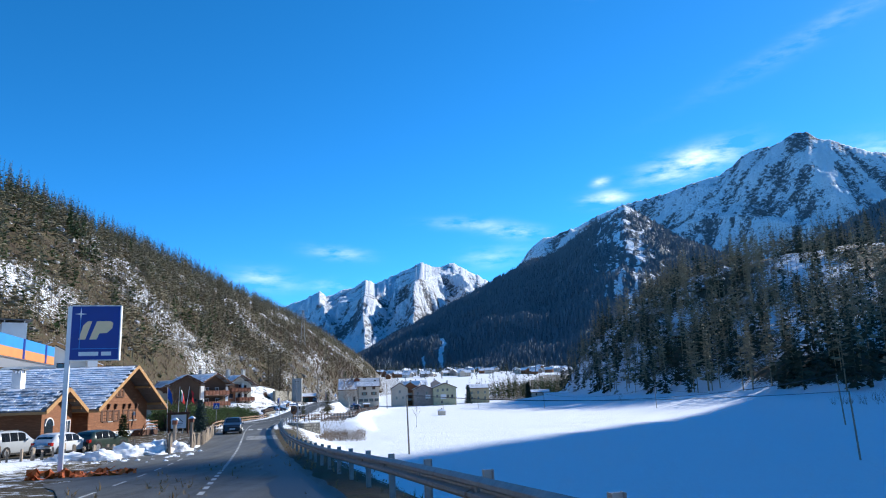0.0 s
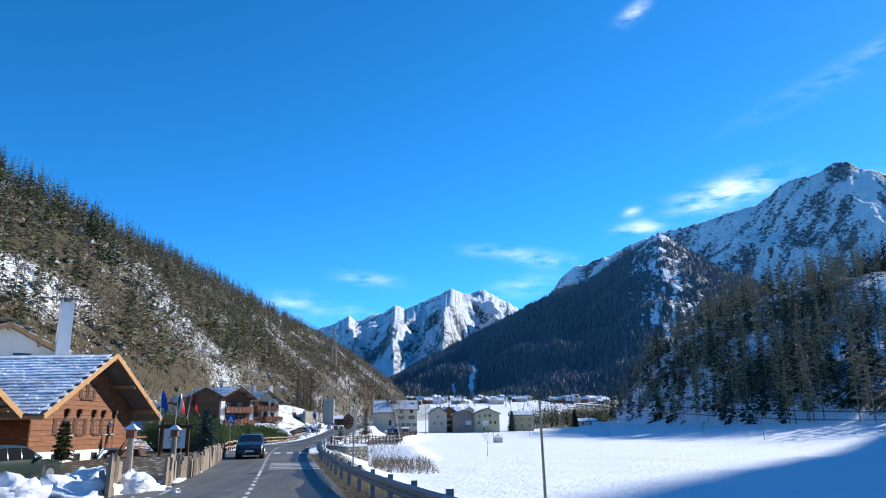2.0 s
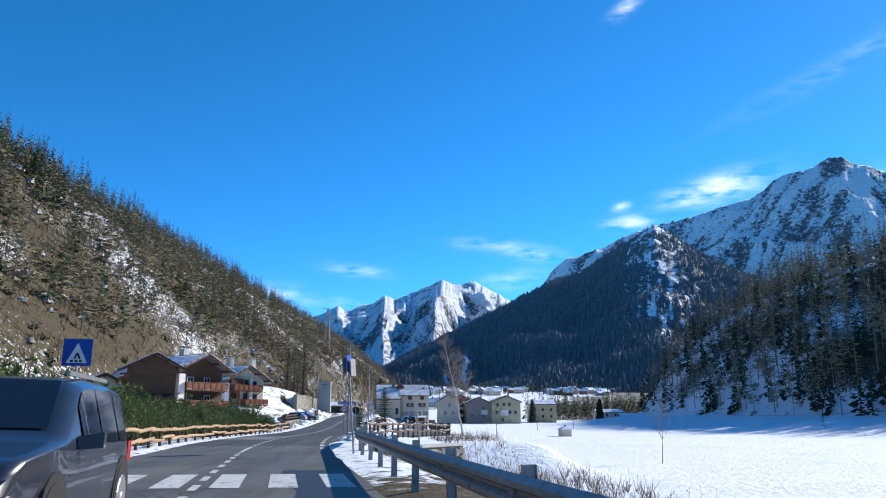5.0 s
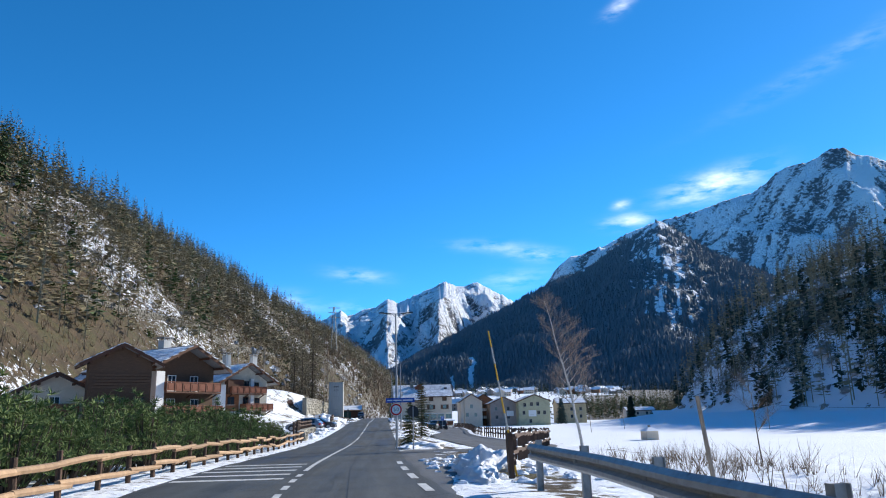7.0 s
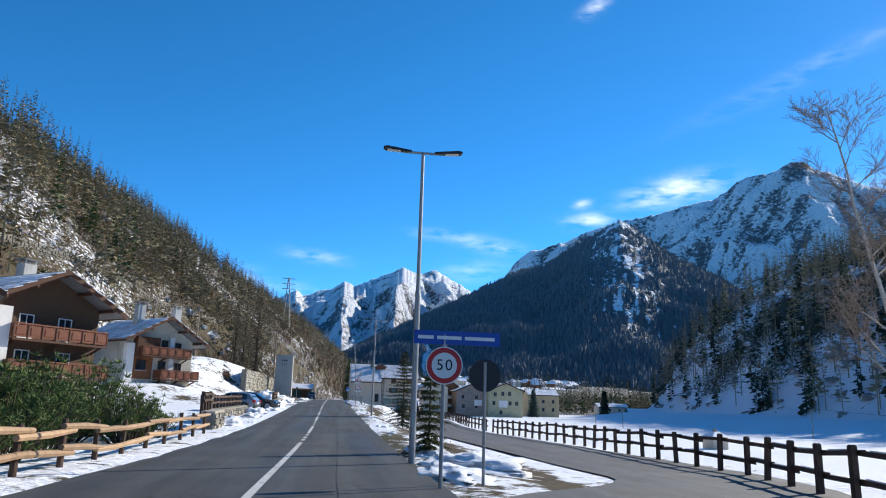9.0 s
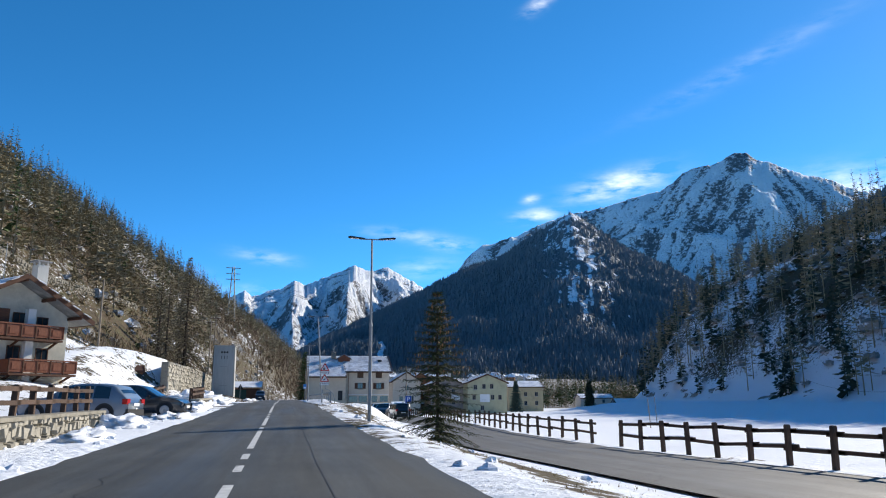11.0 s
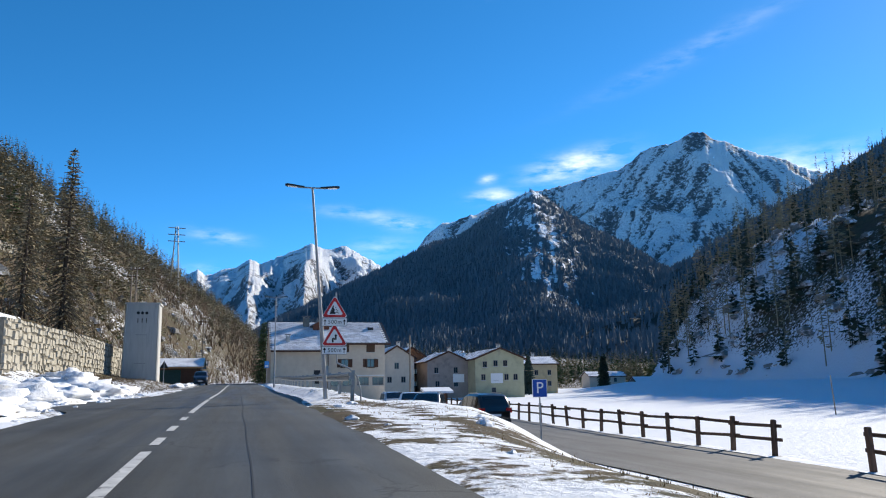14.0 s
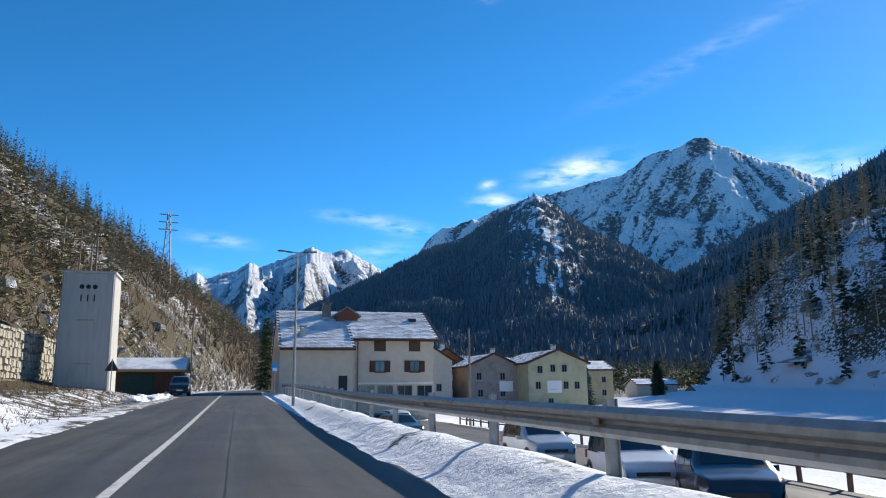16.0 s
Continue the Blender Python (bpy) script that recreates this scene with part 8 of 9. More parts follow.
shed = gable_house("shed", "low timber shed with a snowy corrugated roof", (-3.4, 313.5), 1.9, 0, 7.0, 3.2, 4.4, 5.6, WOOD_DARK, SLATE_SNOW, 0.5, 0.5, WOOD_LIGHT, purlins=False, category="shed")
part("door", M().box(-6.0, -3.0, -shed["wh"] - 0.06, -shed["wh"], -0.2, 2.0), material("green_door", (0.03, 0.07, 0.06), scale=4), shed, "dark green double door")
kio = gable_house("hut", "small timber hut under the larches", (-16.6, 258.0), 3.0, 20, 2.2, 1.3, 5.0, 5.7, WOOD, WOOD_DARK, 0.2, 0.2, WOOD_DARK, purlins=False, category="hut")
part("tarpaulin", M().blob((1.6, 5.5, -0.2), 1.3, 1.6, 1.1, 5, 0.2), CAR_GREY, kio, "grey tarpaulin heap")

# the far village: small snowy-roofed houses
protos_v = []
for k, (wm, lb_) in enumerate(((PLASTER, "small far house with a snowy roof"), (WOOD, "small far timber chalet with a snowy roof"), (PLASTER_GREY, "small far grey house with a snowy roof"),
                               (PLASTER_WHITE, "small far white house with a snowy roof"))):
    v = thing("far_house", lb_, "house", (0, 0, 0), 0, "far village houses")
    part("wall", M().prism([(-4, -3), (4, -3), (4, 5.5), (0, 8.2), (-4, 5.5)], lambda u, w: (6, u, w), lambda u, w: (-6, u, w)), wm, v)
    for s in (-1, 1):
        q = [(6.8, s * 4.9, 4.75), (6.8, 0, 8.05), (-6.8, 0, 8.05), (-6.8, s * 4.9, 4.75)]
        part("roof", M().hexa([*q, *[(a, b, c + 0.45) for a, b, c in q]]), SNOW_CLEAN, v, "snow-covered roof")
    wm_ = M().box(-0.5, 0.5, -4.06, -3.98, 0, 1.3).mesh("window", GLASS)
    for xx in (-4, -1.4, 1.4, 4):
        for zz in (0.8, 3.4):
            part("window", wm_, GLASS, v).location = (xx, 0, zz)
    part("chimney", M().box(-2.5, -1.6, 0.4, 1.3, 6, 9.6), CONCRETE, v)
    protos_v.append(v)
rng = random.Random(77)
made = 0
while made < 120:
    a, r = rng.uniform(2.0, 19.0), rng.uniform(980, 1420)
    if made < 8:
        a, r = rng.uniform(3.5, 8.5), rng.uniform(560, 700)
    x, y = 2 + r * math.sin(radians(a)), 100 + r * math.cos(radians(a))
    if r > 900 and noise.noise(Vector((a * 0.35, r * 0.01, 6))) < -0.12:
        continue
    s = rng.uniform(0.7, 1.15)
    m = pose(x, y, gz(x, y, False), 0, 0, rng.choice((0, 90, 20, 110, -30, 60)) + rng.uniform(-10, 10))
    if made < 4:
        q = protos_v[made]
        q.matrix_world = m
    else:
        q = copy_thing(protos_v[rng.randint(0, 3)], m)
    q.scale = (s, s, s)
    made += 1


# ------------------------------------------------------------ filling station and car park

can = thing("filling_station_canopy", "filling station canopy with a blue and orange edge", "canopy", (-8.6, 41.5, zr(41)), 8)
part("deck", M().box(-7, 7, -6.5, 6.5, 5.25, 5.4), WHITE, can)
for z0, z1, mt in ((5.25, 5.7, CANOPY_ORANGE), (5.7, 6.25, SKYBLUE)):
    for x0, x1, y0, y1 in ((-7.1, -7, -6.6, 6.6), (7, 7.1, -6.6, 6.6), (-7, 7, -6.6, -6.5), (-7, 7, 6.5, 6.6)):
        part("fascia", M().box(x0, x1, y0, y1, z0, z1), mt, can, "orange edge band" if mt is CANOPY_ORANGE else "blue edge band")
for yy in (-4, 0.5, 4.6):
    part("stripe", M().box(7.1, 7.11, yy, yy + 0.35, 5.25, 6.25), BLUE_LOGO, can, "dark blue stripe")
part("ceiling_panel", M().box(-6.9, 6.9, -6.4, 6.4, 5.17, 5.25), WHITE, can)
for xx, yy in ((-4, -3), (4, -3), (-4, 3), (4, 3)):
    part("column", M().cyl((xx, yy, -0.3), (xx, yy, 5.2), 0.2, 0.2, 12), WHITE, can)

pylon = thing("filling_station_sign", "blue filling station sign on a white post", "sign", (4.02, 33.5, -0.3), 8)
part("post", M().box(-0.02, 0.14, -0.08, 0.08, -0.6, 6.3), WHITE, pylon)
pn = part("panel", M().box(0.14, 1.86, -0.13, 0.13, 4.25, 6.3), BLUE_LOGO, pylon)
part("panel_rim", M().box(1.86, 1.90, -0.15, 0.15, 4.22, 6.33).box(0.14, 1.86, -0.15, 0.15, 6.3, 6.33).box(0.14, 1.86, -0.15, 0.15, 4.22, 4.25), WHITE, pn)
fx = lambda u, v: (u, -0.142, v)
bx_ = lambda u, v: (u, -0.13, v)
sl = 0.28
part("logo_bar", M().prism([(0.42, 5.02), (0.66, 5.02), (0.66 + sl * 0.75, 5.72), (0.50 + sl * 0.75, 5.72), (0.42 + sl * 0.5, 5.55)], fx, bx_), LOGO_PALE, pn, "pale slanted bar of a logo")
part("logo_block", M().prism([(0.80, 5.02), (1.06, 5.02), (1.15, 5.25), (1.42, 5.27), (1.60, 5.45), (1.62, 5.66), (1.52, 5.72), (1.04, 5.72)], fx, bx_), LOGO_PALE, pn,
     "pale slanted block of a logo")
part("rule", M().box(0.2, 1.84, -0.142, -0.13, 4.66, 4.68), SKYBLUE, pn)
part("rule", M().box(0.45, 0.47, -0.142, -0.13, 4.7, 6.25), SKYBLUE, pn)
st = M()
for a in range(4):
    c, s = math.cos(a * math.pi / 2), math.sin(a * math.pi / 2)
    st.prism([(0.46 + c * 0.22, 6.0 + s * 0.22), (0.46 - s * 0.03, 6.0 + c * 0.03), (0.46 + s * 0.03, 6.0 - c * 0.03)], lambda u, v: (u, -0.145, v), lambda u, v: (u, -0.13, v))
part("star", st, WHITE, pn)
for x0, x1 in ((0.45, 1.15), (1.25, 1.6)):
    part("brand_bar", M().box(x0, x1, -0.142, -0.13, 4.4, 4.55), WHITE, pn, "white bar in place of a brand name")

net = thing("safety_net", "crumpled orange safety net lying on the snow", "safety net", (5.0, 33.2, gz(5, 33.2, False)), 20)
nm = M()
nx, ny = 26, 14
for j in range(ny + 1):
    for i in range(nx + 1):
        x, y = (i / nx - 0.5) * 3.6, (j / ny - 0.5) * 1.1
        h = 0.16 + 0.34 * noise.noise(Vector((x * 1.7, y * 3, 1))) + 0.2 * noise.noise(Vector((x * 5, y * 6, 4))) - 0.25 * abs(y)
        nm.v.append((x + 0.1 * noise.noise(Vector((x * 3, y * 3, 9))), y + 0.3 * noise.noise(Vector((x * 0.9, 3, 2))), max(0.02, h)))
rr = random.Random(4)
for j in range(ny):
    for i in range(nx):
        if rr.random() < 0.8:
            nm.f.append((j * (nx + 1) + i, j * (nx + 1) + i + 1, (j + 1) * (nx + 1) + i + 1, (j + 1) * (nx + 1) + i))
part("net", nm, ORANGE, net)


def stakes(label, pts, n, hmin, hmax, seed):
    """A palisade of split logs of uneven height."""
    ob = thing("stake_fence", label, "fence", (*pts[0], gz(*pts[0], False)))
    o = ob.matrix_world.translation
    rng = random.Random(seed)
    seg = [(Vector((*a, 0)), Vector((*b, 0))) for a, b in zip(pts, pts[1:])]
    tot = sum((b - a).length for a, b in seg)
    for i in range(n):
        s = tot * (i + rng.uniform(-0.2, 0.2)) / n
        for a, b in seg:
            L = (b - a).length
            if s <= L or (a, b) == seg[-1]:
                p = a.lerp(b, min(1.02, max(0, s / L)))
                break
            s -= L
        h, w = rng.uniform(hmin, hmax), rng.uniform(0.09, 0.15)
        m = M()
        t1, t2 = rng.uniform(-0.05, 0.05), rng.uniform(-0.12, 0.12)
        m.hexa([(-w, -0.06, -0.3), (w, -0.07, -0.3), (w, 0.06, -0.3), (-w, 0.05, -0.3), (-w * 0.85, -0.05, h + t2), (w * 0.8, -0.06, h), (w * 0.8, 0.05, h - t2 * 0.5), (-w * 0.9, 0.05, h + t1)])
        q = part("stake", m, WOOD_GREY, ob)
        q.matrix_local = Matrix.Translation((p.x - o.x, p.y - o.y, gz(p.x, p.y, False) - o.z)) @ Matrix.Rotation(rng.uniform(1.0, 2.2), 4, "Z") @ Matrix.Rotation(rng.uniform(-0.07, 0.07), 4, "X") @ \
            Matrix.Rotation(rng.uniform(-0.06, 0.06), 4, "Y")
    return ob


stakes("grey split-log stake fence in front of the chalet", [(3.3, 58.5), (2.95, 64), (1.9, 72), (0.3, 82.5)], 66, 0.5, 1.12, 1)
stakes("short grey stakes beside the gate", [(3.1, 53.2), (2.6, 55.6)], 11, 0.7, 1.3, 2)
stakes("low grey stakes along the car park", [(-12, 50.2), (-4.5, 51.8), (1.2, 54.8)], 24, 0.55, 0.95, 3)


def gate_post(x, y, h):
    ob = thing("gate_post", "round wooden gate post with a snow-topped lantern", "post", (x, y, gz(x, y, False)), 0, "gate posts")
    part("shaft", M().cyl((0, 0, -0.3), (0, 0, h), 0.13, 0.11, 10), WOOD_GREY, ob)
    part("lantern", M().box(-0.14, 0.14, -0.14, 0.14, h, h + 0.28), WOOD_BALC, ob)
    part("cap", M().hexa([(-0.24, -0.24, h + 0.28), (0.24, -0.24, h + 0.28), (0.24, 0.24, h + 0.28), (-0.24, 0.24, h + 0.28), (-0.05, -0.05, h + 0.46), (0.05, -0.05, h + 0.46), (0.05, 0.05, h + 0.46), (-0.05, 0.05, h + 0.46)]),
         SNOW_CLEAN, ob, "snow on the cap")


gate_post(2.7, 56.2, 1.75)
gate_post(2.4, 62.6, 1.75)

nb = thing("notice_board", "white board with a mountain drawing under a timber roof", "notice board", (-4.1, 86.2, gz(-4.1, 86.2, False)), 18)
part("board", M().box(-0.75, 0.75, -0.06, 0.06, 0.55, 1.95), WHITE, nb)
part("roof_beam", M().box(-1.15, 1.15, -0.3, 0.3, 1.98, 2.22), WOOD_DARK, nb)
part("post", M().cyl((-0.95, 0, -0.3), (-0.95, 0, 2.0), 0.11, 0.1, 10), WOOD_DARK, nb)
part("post", M().cyl((0.95, 0, -0.3), (0.95, 0, 2.0), 0.11, 0.1, 10), WOOD_DARK, nb)
part("drawing", M().beam((-0.45, -0.068, 1.25), (0.0, -0.068, 1.55), 0.01, 0.07).beam((0, -0.068, 1.55), (0.42, -0.068, 1.2), 0.01, 0.07), BLACK, nb, "dark roof-shaped line drawing")
part("lettering_bar", M().box(-0.4, 0.4, -0.07, -0.06, 1.02, 1.1), STEEL_DULL, nb, "unreadable grey lettering")
part("lettering_bar", M().box(-0.3, 0.3, -0.07, -0.06, 0.86, 0.92), STEEL_DULL, nb, "unreadable grey lettering")
part("finial", M().cyl((0.8, 0, 2.2), (0.8, 0, 2.6), 0.1, 0.08, 8), WOOD_DARK, nb)
part("finial", M().cyl((-0.8, 0, 2.2), (-0.8, 0, 2.45), 0.1, 0.08, 8), WOOD_DARK, nb)


def flag(x, y, cols, label, lean, seed):
    ob = thing("flag", label, "flag", (x, y, gz(x, y, False)), 0, "flags behind the board")
    top = Vector((lean, 0, 4.9))
    part("pole", M().cyl((0, 0, 0), tuple(top), 0.03, 0.022, 8), WHITE, ob)
    for k, mt in enumerate(cols):
        m = M()
        n = 7
        for j in range(n + 1):
            for i in (0, 1):
                u = (k + i) / len(cols) * 0.75
                zz = -j / n * 1.15
                m.v.append((top.x + 0.02 + u * 0.62 + 0.06 * math.sin(zz * 4 + u * 5 + seed), 0.14 * math.sin(u * 9 + seed + zz), top.z - 0.05 + zz - u * 0.95))
        for j in range(n):
            m.f.append((2 * j, 2 * j + 1, 2 * j + 3, 2 * j + 2))
        sd = part("cloth", m, mt, ob, "", True)
    return ob


flag(-5.6, 87.6, [BLUE], "drooping blue flag on a pole", -0.1, 1)
flag(-4.6, 87.7, [GREEN_FLAG, WHITE, RED], "drooping green, white and red flag on a pole", 0.15, 2)
flag(-4.0, 87.6, [BLACK, RED], "drooping black and red flag on a leaning pole", 0.6, 3)

# ------------------------------------------------------------ vehicles


def car(label, pos, rz, body, L=4.2, W=1.78, H=1.5, kind="hatch", group=""):
    """A car with its nose at local +x: lofted body, glass, wheels, lights, mirrors, blank plates."""
    ob = thing("car", label, "car", pos, rz, group)
    hl, w = L / 2, W / 2
    if kind == "van":
        top = [(-1.0, 0.55), (-0.97, 0.62), (-0.93, 0.97), (-0.85, 1.0), (-0.4, 1.0), (0.1, 0.99), (0.3, 0.95), (0.62, 0.64), (0.72, 0.60), (0.92, 0.54), (0.985, 0.45), (1.0, 0.33)]
    elif kind == "suv":
        top = [(-1.0, 0.50), (-0.98, 0.58), (-0.90, 0.80), (-0.78, 0.965), (-0.5, 1.0), (-0.1, 1.0), (0.12, 0.97), (0.48, 0.67), (0.60, 0.64), (0.88, 0.58), (0.97, 0.50), (1.0, 0.35)]
    else:
        top = [(-1.0, 0.48), (-0.98, 0.58), (-0.90, 0.70), (-0.74, 0.94), (-0.45, 1.0), (-0.1, 1.0), (0.1, 0.97), (0.44, 0.66), (0.56, 0.62), (0.86, 0.55), (0.97, 0.46), (1.0, 0.33)]
    belt = lambda t: (0.60 + 0.02 * t) * H if kind != "van" else 0.58 * H
    rows = []
    ts = np.linspace(-1, 1, 33)
    for t in ts:
        zt = float(np.interp(t, [a for a, _ in top], [b for _, b in top])) * H
        plan = w * (1 - 0.13 * max(0, abs(t) - 0.72) / 0.28 - 0.05 * max(0, abs(t) - 0.93) / 0.07)
        zb = 0.20 + 0.10 * max(0, abs(t) - 0.85) / 0.15
        bz = min(belt(t), zt - 0.01)
        k = max(0.0, (zt - bz) / (0.42 * H))
        wr = plan * (1 - 0.20 * min(1, k))
        prof = [(plan * 0.90, zb), (plan * 0.99, zb + 0.12), (plan, 0.45 * H), (plan * 0.985, bz), (plan * 0.985 + (wr - plan * 0.985) * 0.92, bz + (zt - bz) * 0.9), (wr * 0.84, zt - 0.002), (0.0, zt + 0.02)]
        ring = [(t * hl, -y, z) for y, z in prof] + [(t * hl, y, z) for y, z in prof[-2::-1]]
        rows.append(ring)
    m = M()
    n = len(rows[0])
    for r in rows:
        m.v += r
    for j in range(len(rows) - 1):
        for i in range(n - 1):
            m.f.append((j * n + i, j * n + i + 1, (j + 1) * n + i + 1, (j + 1) * n + i))
        m.f.append((j * n + n - 1, j * n, (j + 1) * n, (j + 1) * n + n - 1))
    m.f.append(tuple(range(n)))
    m.f.append(tuple(range(len(rows) * n - 1, (len(rows) - 1) * n - 1, -1)))
    bd = part("body", m, body, ob, "", True)
    # side glass between belt and roof
    i0 = [k for k, t in enumerate(ts) if t > (-0.86 if kind != "hatch" else -0.74)][0]
    i1 = [k for k, t in enumerate(ts) if t < (0.36 if kind == "van" else 0.30)][-1]
    cuts = [i0, i0 + (i1 - i0) // 3, i0 + 2 * (i1 - i0) // 3, i1]
    for sgn, ia, ib in ((-1, 3, 4), (1, n - 4, n - 5)):
        for c0, c1 in zip(cuts, cuts[1:]):
            g = M()
            for k in range(c0, c1 + 1):
                a, b = Vector(rows[k][ia]), Vector(rows[k][ib])
                off = Vector((0, sgn * 0.012, 0.004))
                dx = 0.03 if k == c0 else -0.03 if k == c1 else 0
                g.v += [tuple(a.lerp(b, 0.06) + off + Vector((dx, 0, 0))), tuple(a.lerp(b, 0.94) + off + Vector((dx, 0, 0)))]
            for k in range(c1 - c0):
                g.f.append((2 * k, 2 * k + 1, 2 * k + 3, 2 * k + 2))
            part("side_window", g, CAR_GLASS, bd)
    # windscreen and rear window follow the loft
    def screen(ta, tb, name):
        g = M()
        ks = [k for k, t in enumerate(ts) if ta <= t <= tb]
        for k in ks:
            r = rows[k]
            a, b = Vector(r[5]), Vector(r[n - 6])
            for f in (0.02, 0.25, 0.5, 0.75, 0.98):
                p = a.lerp(b, f)
                p.z += 0.02 * (1 - abs(2 * f - 1)) + 0.012
                g.v.append(tuple(p))
        for j in range(len(ks) - 1):
            for i in range(4):
                g.f.append((j * 5 + i, j * 5 + i + 1, j * 5 + i + 6, j * 5 + i + 5))
        part(name, g, CAR_GLASS, bd)
    screen(0.12 if kind != "van" else 0.30, 0.47 if kind != "van" else 0.61, "windscreen")
    screen(-0.93 if kind != "van" else -0.965, -0.76, "rear_window")
    r = 0.33 if kind != "suv" else 0.36
    for sx in (-0.60, 0.63):
        for sy in (-1, 1):
            y = sy * (w - 0.10)
            ty = part("wheel", M().cyl((sx * hl, y - 0.11, r), (sx * hl, y + 0.11, r), r, r, 22), RUBBER, ob)
            part("rim", M().cyl((sx * hl, y + sy * 0.105, r), (sx * hl, y + sy * 0.118, r), r * 0.68, r * 0.64, 18), RIM, ty)
            part("hub", M().cyl((sx * hl, y + sy * 0.118, r), (sx * hl, y + sy * 0.13, r), r * 0.2, r * 0.16, 10), STEEL, ty)
            part("wheel_arch", M().cyl((sx * hl, sy * (w - 0.28), r + 0.02), (sx * hl, sy * (w + 0.004), r + 0.02), r * 1.16, r * 1.16, 22), DARK, bd)
    for sy in (-1, 1):
        part("headlight", M().hexa([(hl * 0.86, sy * w * 0.55, H * 0.40), (hl * 0.965, sy * w * 0.55, H * 0.39), (hl * 0.93, sy * w * 0.86, H * 0.42), (hl * 0.82, sy * w * 0.93, H * 0.44),
                                    (hl * 0.85, sy * w * 0.55, H * 0.49), (hl * 0.955, sy * w * 0.55, H * 0.47), (hl * 0.91, sy * w * 0.87, H * 0.51), (hl * 0.80, sy * w * 0.94, H * 0.53)]), LAMP_ON, bd)
        part("tail_light", M().box(-hl * 0.995, -hl * 0.90, min(sy * w * 0.62, sy * w * 0.93), max(sy * w * 0.62, sy * w * 0.93), H * 0.46, H * 0.60), TAIL, bd)
        part("mirror", M().hexa([(hl * 0.25, sy * (w - 0.02), H * 0.60), (hl * 0.33, sy * (w - 0.02), H * 0.60), (hl * 0.32, sy * (w + 0.17), H * 0.61), (hl * 0.27, sy * (w + 0.17), H * 0.61),
                                 (hl * 0.25, sy * (w - 0.02), H * 0.67), (hl * 0.33, sy * (w - 0.02), H * 0.67), (hl * 0.32, sy * (w + 0.17), H * 0.69), (hl * 0.27, sy * (w + 0.17), H * 0.69)]), body, bd)
    part("grille", M().box(hl * 0.955, hl * 0.995, -w * 0.5, w * 0.5, H * 0.33, H * 0.43), DARK, bd)
    part("lower_grille", M().box(hl * 0.94, hl * 1.0, -w * 0.62, w * 0.62, 0.26, 0.40), DARK, bd)
    part("number_plate", M().box(hl * 0.995, hl * 1.01, -0.26, 0.26, 0.43, 0.54), WHITE, bd, "blank white plate")
    part("number_plate", M().box(-hl * 1.01, -hl * 0.99, -0.26, 0.26, 0.62, 0.73), WHITE, bd, "blank white plate")
    part("bumper", M().box(-hl * 1.005, -hl * 0.93, -w * 0.86, w * 0.86, 0.25, 0.50), DARK, bd)
    for sy in (-1, 1):
        part("sill", M().box(-hl * 0.42, hl * 0.42, min(sy * w * 0.9, sy * (w + 0.004)), max(sy * w * 0.9, sy * (w + 0.004)), 0.18, 0.30), DARK, bd)
        if kind != "hatch":
            part("roof_bar", M().beam((-hl * 0.7, sy * w * 0.68, H + 0.03), (hl * 0.05, sy * w * 0.68, H + 0.03), 0.03, 0.04), STEEL, bd)
    return ob


car("dark crossover car with its lights on the road", (cx(81.8) - 1.15, 81.8, zr(81.8)), -82, CAR_NAVY, 4.15, 1.8, 1.53, "suv")
car("grey-blue hatchback parked across the verge", (-7.1, 191.0, gz(-6, 191, False) + 0.03), 168, CAR_GREY, 4.3, 1.8, 1.48, "hatch", "parked cars by the chalets")
car("black hatchback parked nose to the road", (-5.9, 196.6, gz(-5.6, 196.6, False) + 0.0), -8, CAR_BLACK, 4.4, 1.82, 1.48, "hatch", "parked cars by the chalets")
for lab, x, y, rz, col, kd in (("silver van parked behind the stakes", -9.2, 59.5, 75, CAR_SILVER, "van"), ("white hatchback parked behind the stakes", -5.2, 58.5, 70, CAR_WHITE, "hatch"),
                               ("dark green hatchback parked behind the stakes", -3.6, 61.0, 68, CAR_GREEN, "hatch")):
    car(lab, (x, y, gz(x, y, False)), rz, col, 4.1, 1.75, 1.75 if kd == "van" else 1.48, kd, "cars in the chalet car park")
for lab, x, y, rz, col, kd in (("black off-road car parked below the road", 13.2, 240.6, 92, CAR_BLACK, "suv"), ("dark car parked in the lower lot", 12.7, 249.6, -114, CAR_NAVY, "suv"),
                               ("white off-road car parked below the guard rail", 12.6, 253.9, -103, CAR_WHITE, "suv"), ("silver estate car parked below the guard rail", 13.0, 262.0, -92, CAR_SILVER, "suv"),
                               ("dark car in the lower lot", 11.0, 288.0, 95, CAR_BLACK, "hatch"),
                               ("white car in the lower lot", 13.5, 293.0, 100, CAR_WHITE, "hatch"), ("dark green car in the lower lot", 11.5, 281.0, -80, CAR_GREEN, "hatch")):
    car(lab, (x, y, side_z(y) + 0.02), rz, col, 4.3, 1.8, 1.7 if kd == "suv" else 1.46, kd, "cars in the lower car park")
car("dark van parked beside the shed", (-3.6, 306.5, zr(306) + 0.02), -88, CAR_NAVY, 4.2, 1.78, 1.75, "van")

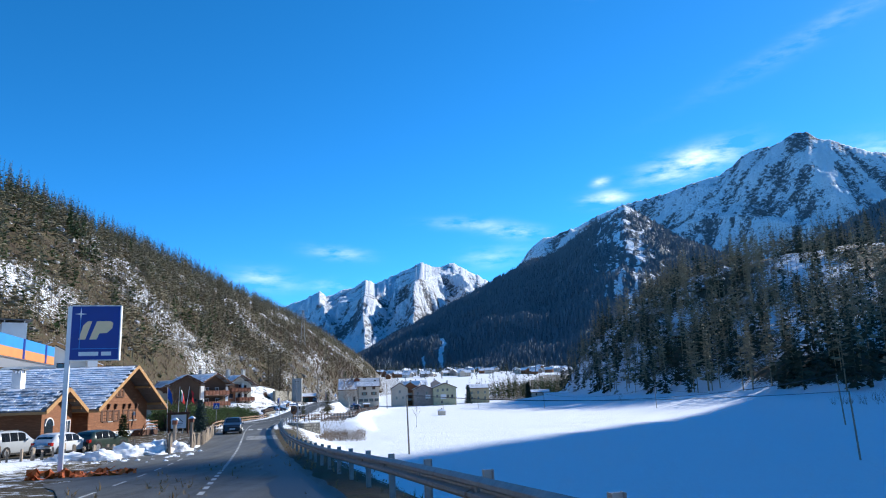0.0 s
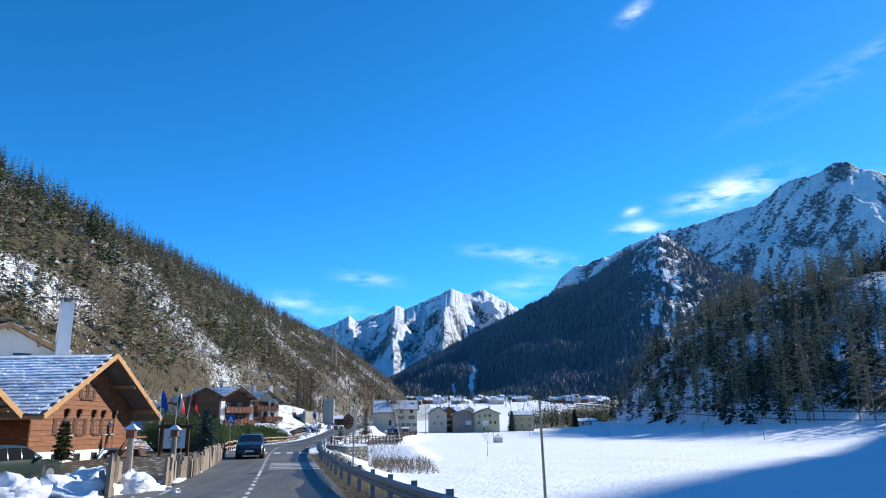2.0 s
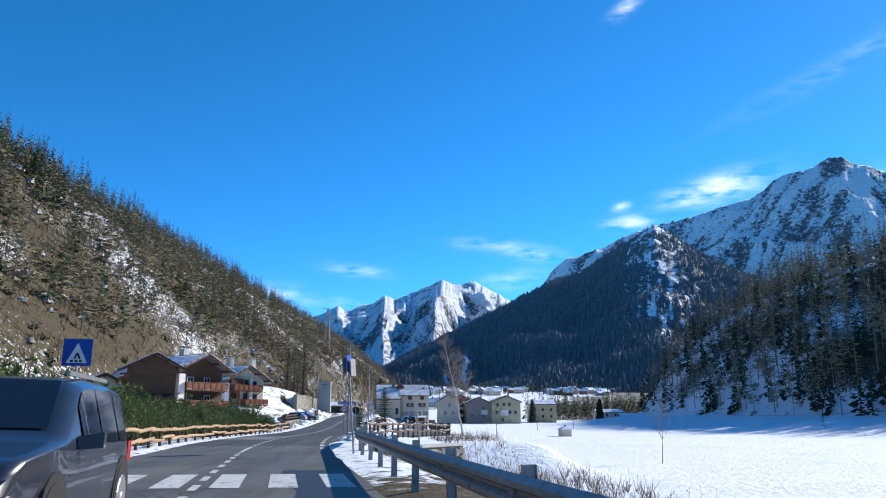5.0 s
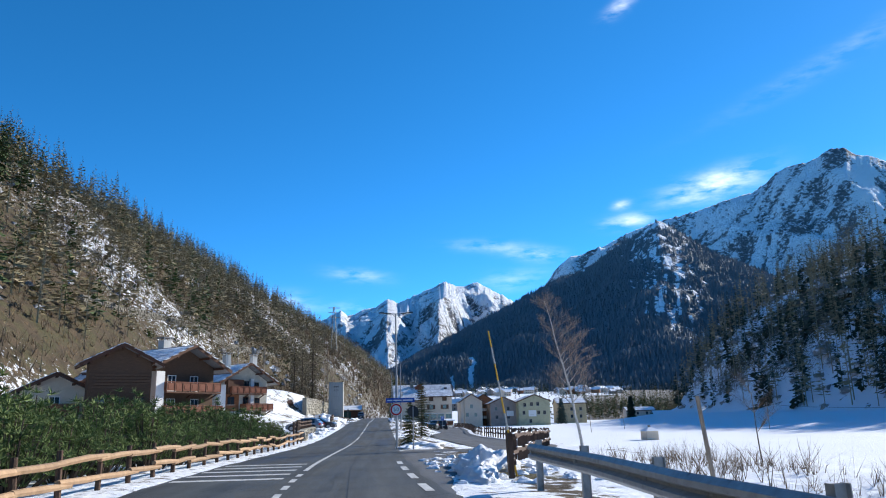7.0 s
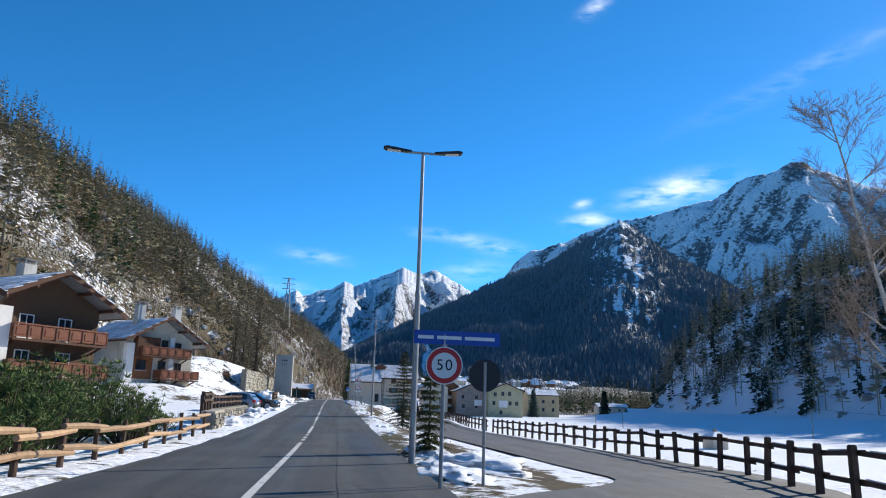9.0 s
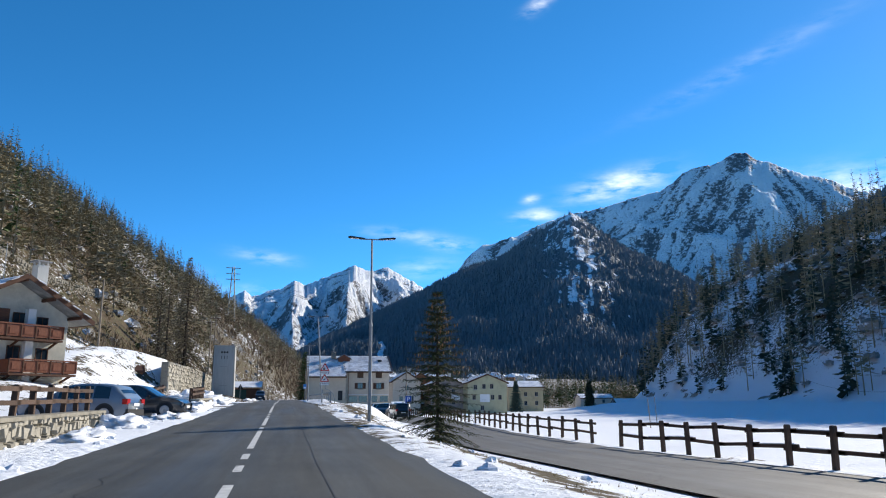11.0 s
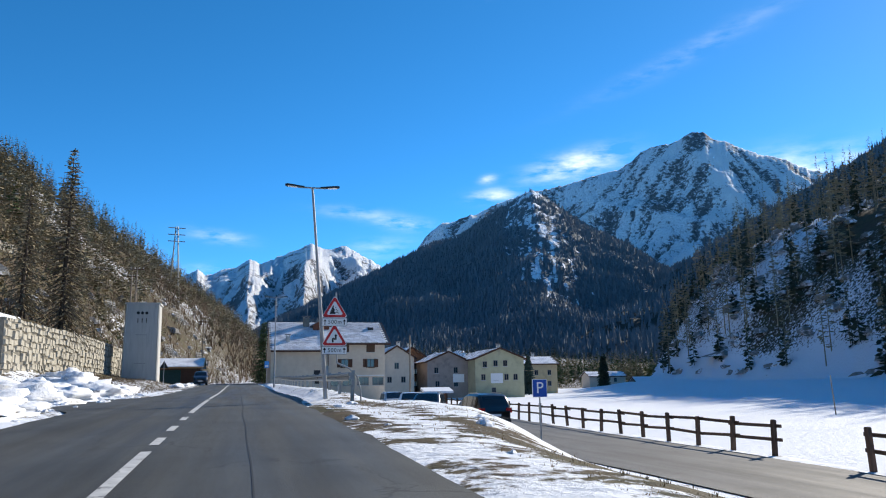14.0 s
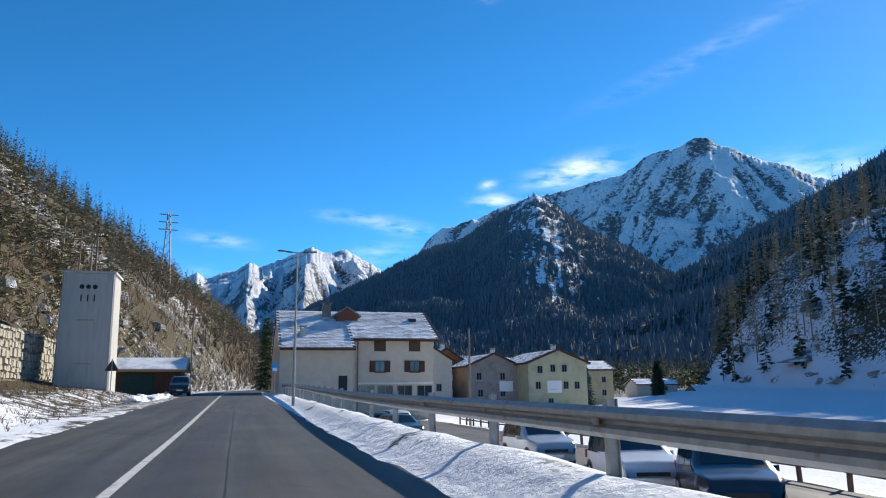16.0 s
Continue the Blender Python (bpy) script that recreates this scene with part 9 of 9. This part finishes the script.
gb = thing("grit_box", "orange grit box beside the guard rail", "grit box", (13.0, 286.0, side_z(286) + 0.3), 4)
part("box", M().hexa([(-0.45, -0.3, -0.3), (0.45, -0.3, -0.3), (0.45, 0.3, -0.3), (-0.45, 0.3, -0.3), (-0.55, -0.4, 0.65), (0.55, -0.4, 0.65), (0.55, 0.4, 0.65), (-0.55, 0.4, 0.65)]), ORANGE, gb)
part("lid", M().box(-0.58, 0.58, -0.43, 0.43, 0.65, 0.74), ORANGE, gb)
ib = thing("information_board", "timber information board with a snowy roof", "board", (16.5, 262.0, side_z(262)), 0)
part("post", M().box(-0.9, -0.75, -0.08, 0.08, -0.3, 1.7), WOOD_DARK, ib)
part("post", M().box(0.75, 0.9, -0.08, 0.08, -0.3, 1.7), WOOD_DARK, ib)
part("panel", M().box(-0.75, 0.75, -0.04, 0.04, 0.7, 1.5), WOOD, ib)
part("roof", M().hexa([(-1.2, -0.8, 1.55), (1.2, -0.8, 1.55), (1.2, 0.5, 1.85), (-1.2, 0.5, 1.85), (-1.2, -0.8, 1.72), (1.2, -0.8, 1.72), (1.2, 0.5, 2.02), (-1.2, 0.5, 2.02)]), SNOW_CLEAN, ib, "snow-covered roof")


def utility_pole(x, y, h, arms, label, z=None, lean=0.0):
    ob = thing("utility_pole", label, "utility pole", (x, y, gz(x, y, False) if z is None else z), 0, "utility poles")
    part("shaft", M().cyl((0, 0, -0.8), (lean, 0, h), 0.15, 0.10, 8), WOOD_GREY, ob)
    for k in range(arms):
        zz = h - 0.4 - 0.6 * k
        a = part("crossarm", M().box(-1.0, 1.0, -0.06, 0.06, zz, zz + 0.12), WOOD_DARK, ob)
        for xx in (-0.85, -0.3, 0.3, 0.85):
            part("insulator", M().cyl((xx, 0, zz + 0.12), (xx, 0, zz + 0.32), 0.05, 0.04, 6), WHITE, a)
    return ob


utility_pole(-13.6, 318, 13.5, 1, "tall wooden utility pole behind the tower", 5.5)
utility_pole(-14.8, 322, 13.0, 1, "tall wooden utility pole behind the tower", 5.5)
utility_pole(-26, 360, 12.0, 0, "plain wooden pole on the slope", 18.0)
utility_pole(-6.5, 372, 13.5, 2, "wooden utility pole with crossarms further up the road")
utility_pole(6.8, 352, 12.0, 1, "wooden utility pole at the road bend")
utility_pole(-30, 218, 9.0, 0, "thin wooden pole on the slope")
utility_pole(-23, 262, 9.0, 0, "thin wooden pole above the bank")
utility_pole(25.0, 309, 9.5, 0, "wooden pole beside the plastered house", -0.9)
py = thing("lattice_pylon", "grey steel lattice pylon on the wooded slope", "pylon", (-22.5, 486, gz(-22.5, 486, False)), 10)
pm = M()
for sx in (-1, 1):
    for sy in (-1, 1):
        pm.beam((sx * 1.6, sy * 1.6, -1), (sx * 0.35, sy * 0.35, 24), 0.22, 0.22)
for k in range(8):
    a, b = 1.6 - 1.25 * k / 8, 1.6 - 1.25 * (k + 1) / 8
    for s in (-1, 1):
        pm.beam((-a, s * a, 24 * k / 8), (b, s * b, 24 * (k + 1) / 8), 0.12, 0.12).beam((s * a, a, 24 * k / 8), (s * b, -b, 24 * (k + 1) / 8), 0.12, 0.12)
part("lattice", pm, STEEL_DULL, py)
for z in (18.5, 21, 23.5):
    part("crossarm", M().beam((-3, 0, z), (3, 0, z), 0.25, 0.3), STEEL_DULL, py)
wire("power_line", "black power line along the slope", [(-13.6, 318, 18.8), (-6.5, 372, 16.0)], 0.02, 0.8)
wire("power_line", "black power line to the tower", [(-13.6, 318, 18.8), (-10.4, 294.8, 11.0)], 0.02, 0.4)
wire("power_line", "black power line over the slope", [(-13.6, 318, 18.6), (-23, 262, 13.0), (-30, 218, 13.5)], 0.02, 0.8)


def snow_rack(x, y, z, rz):
    """Avalanche rack on the slope."""
    ob = thing("avalanche_barrier", "pale avalanche barrier rack on the slope", "barrier", (x, y, z), rz, "avalanche barriers")
    for k in range(4):
        part("bar", M().beam((-2.4, 0.15 * k, 0.4 + 0.5 * k), (2.4, 0.15 * k, 0.4 + 0.5 * k), 0.1, 0.16), STEEL, ob)
    for xx in (-2, -0.7, 0.7, 2):
        part("support", M().beam((xx, 0.0, -0.6), (xx, 0.62, 2.3), 0.14, 0.14), STEEL, ob)
        part("strut", M().beam((xx, -1.6, -0.6), (xx, 0.3, 1.4), 0.1, 0.1), STEEL, ob)


for x, y in ((-16, 340), (-22, 352), (-13, 372), (-20, 385), (-8, 398), (-30, 372), (-14, 412)):
    snow_rack(x, y, gz(x, y) + 0.2, 75)
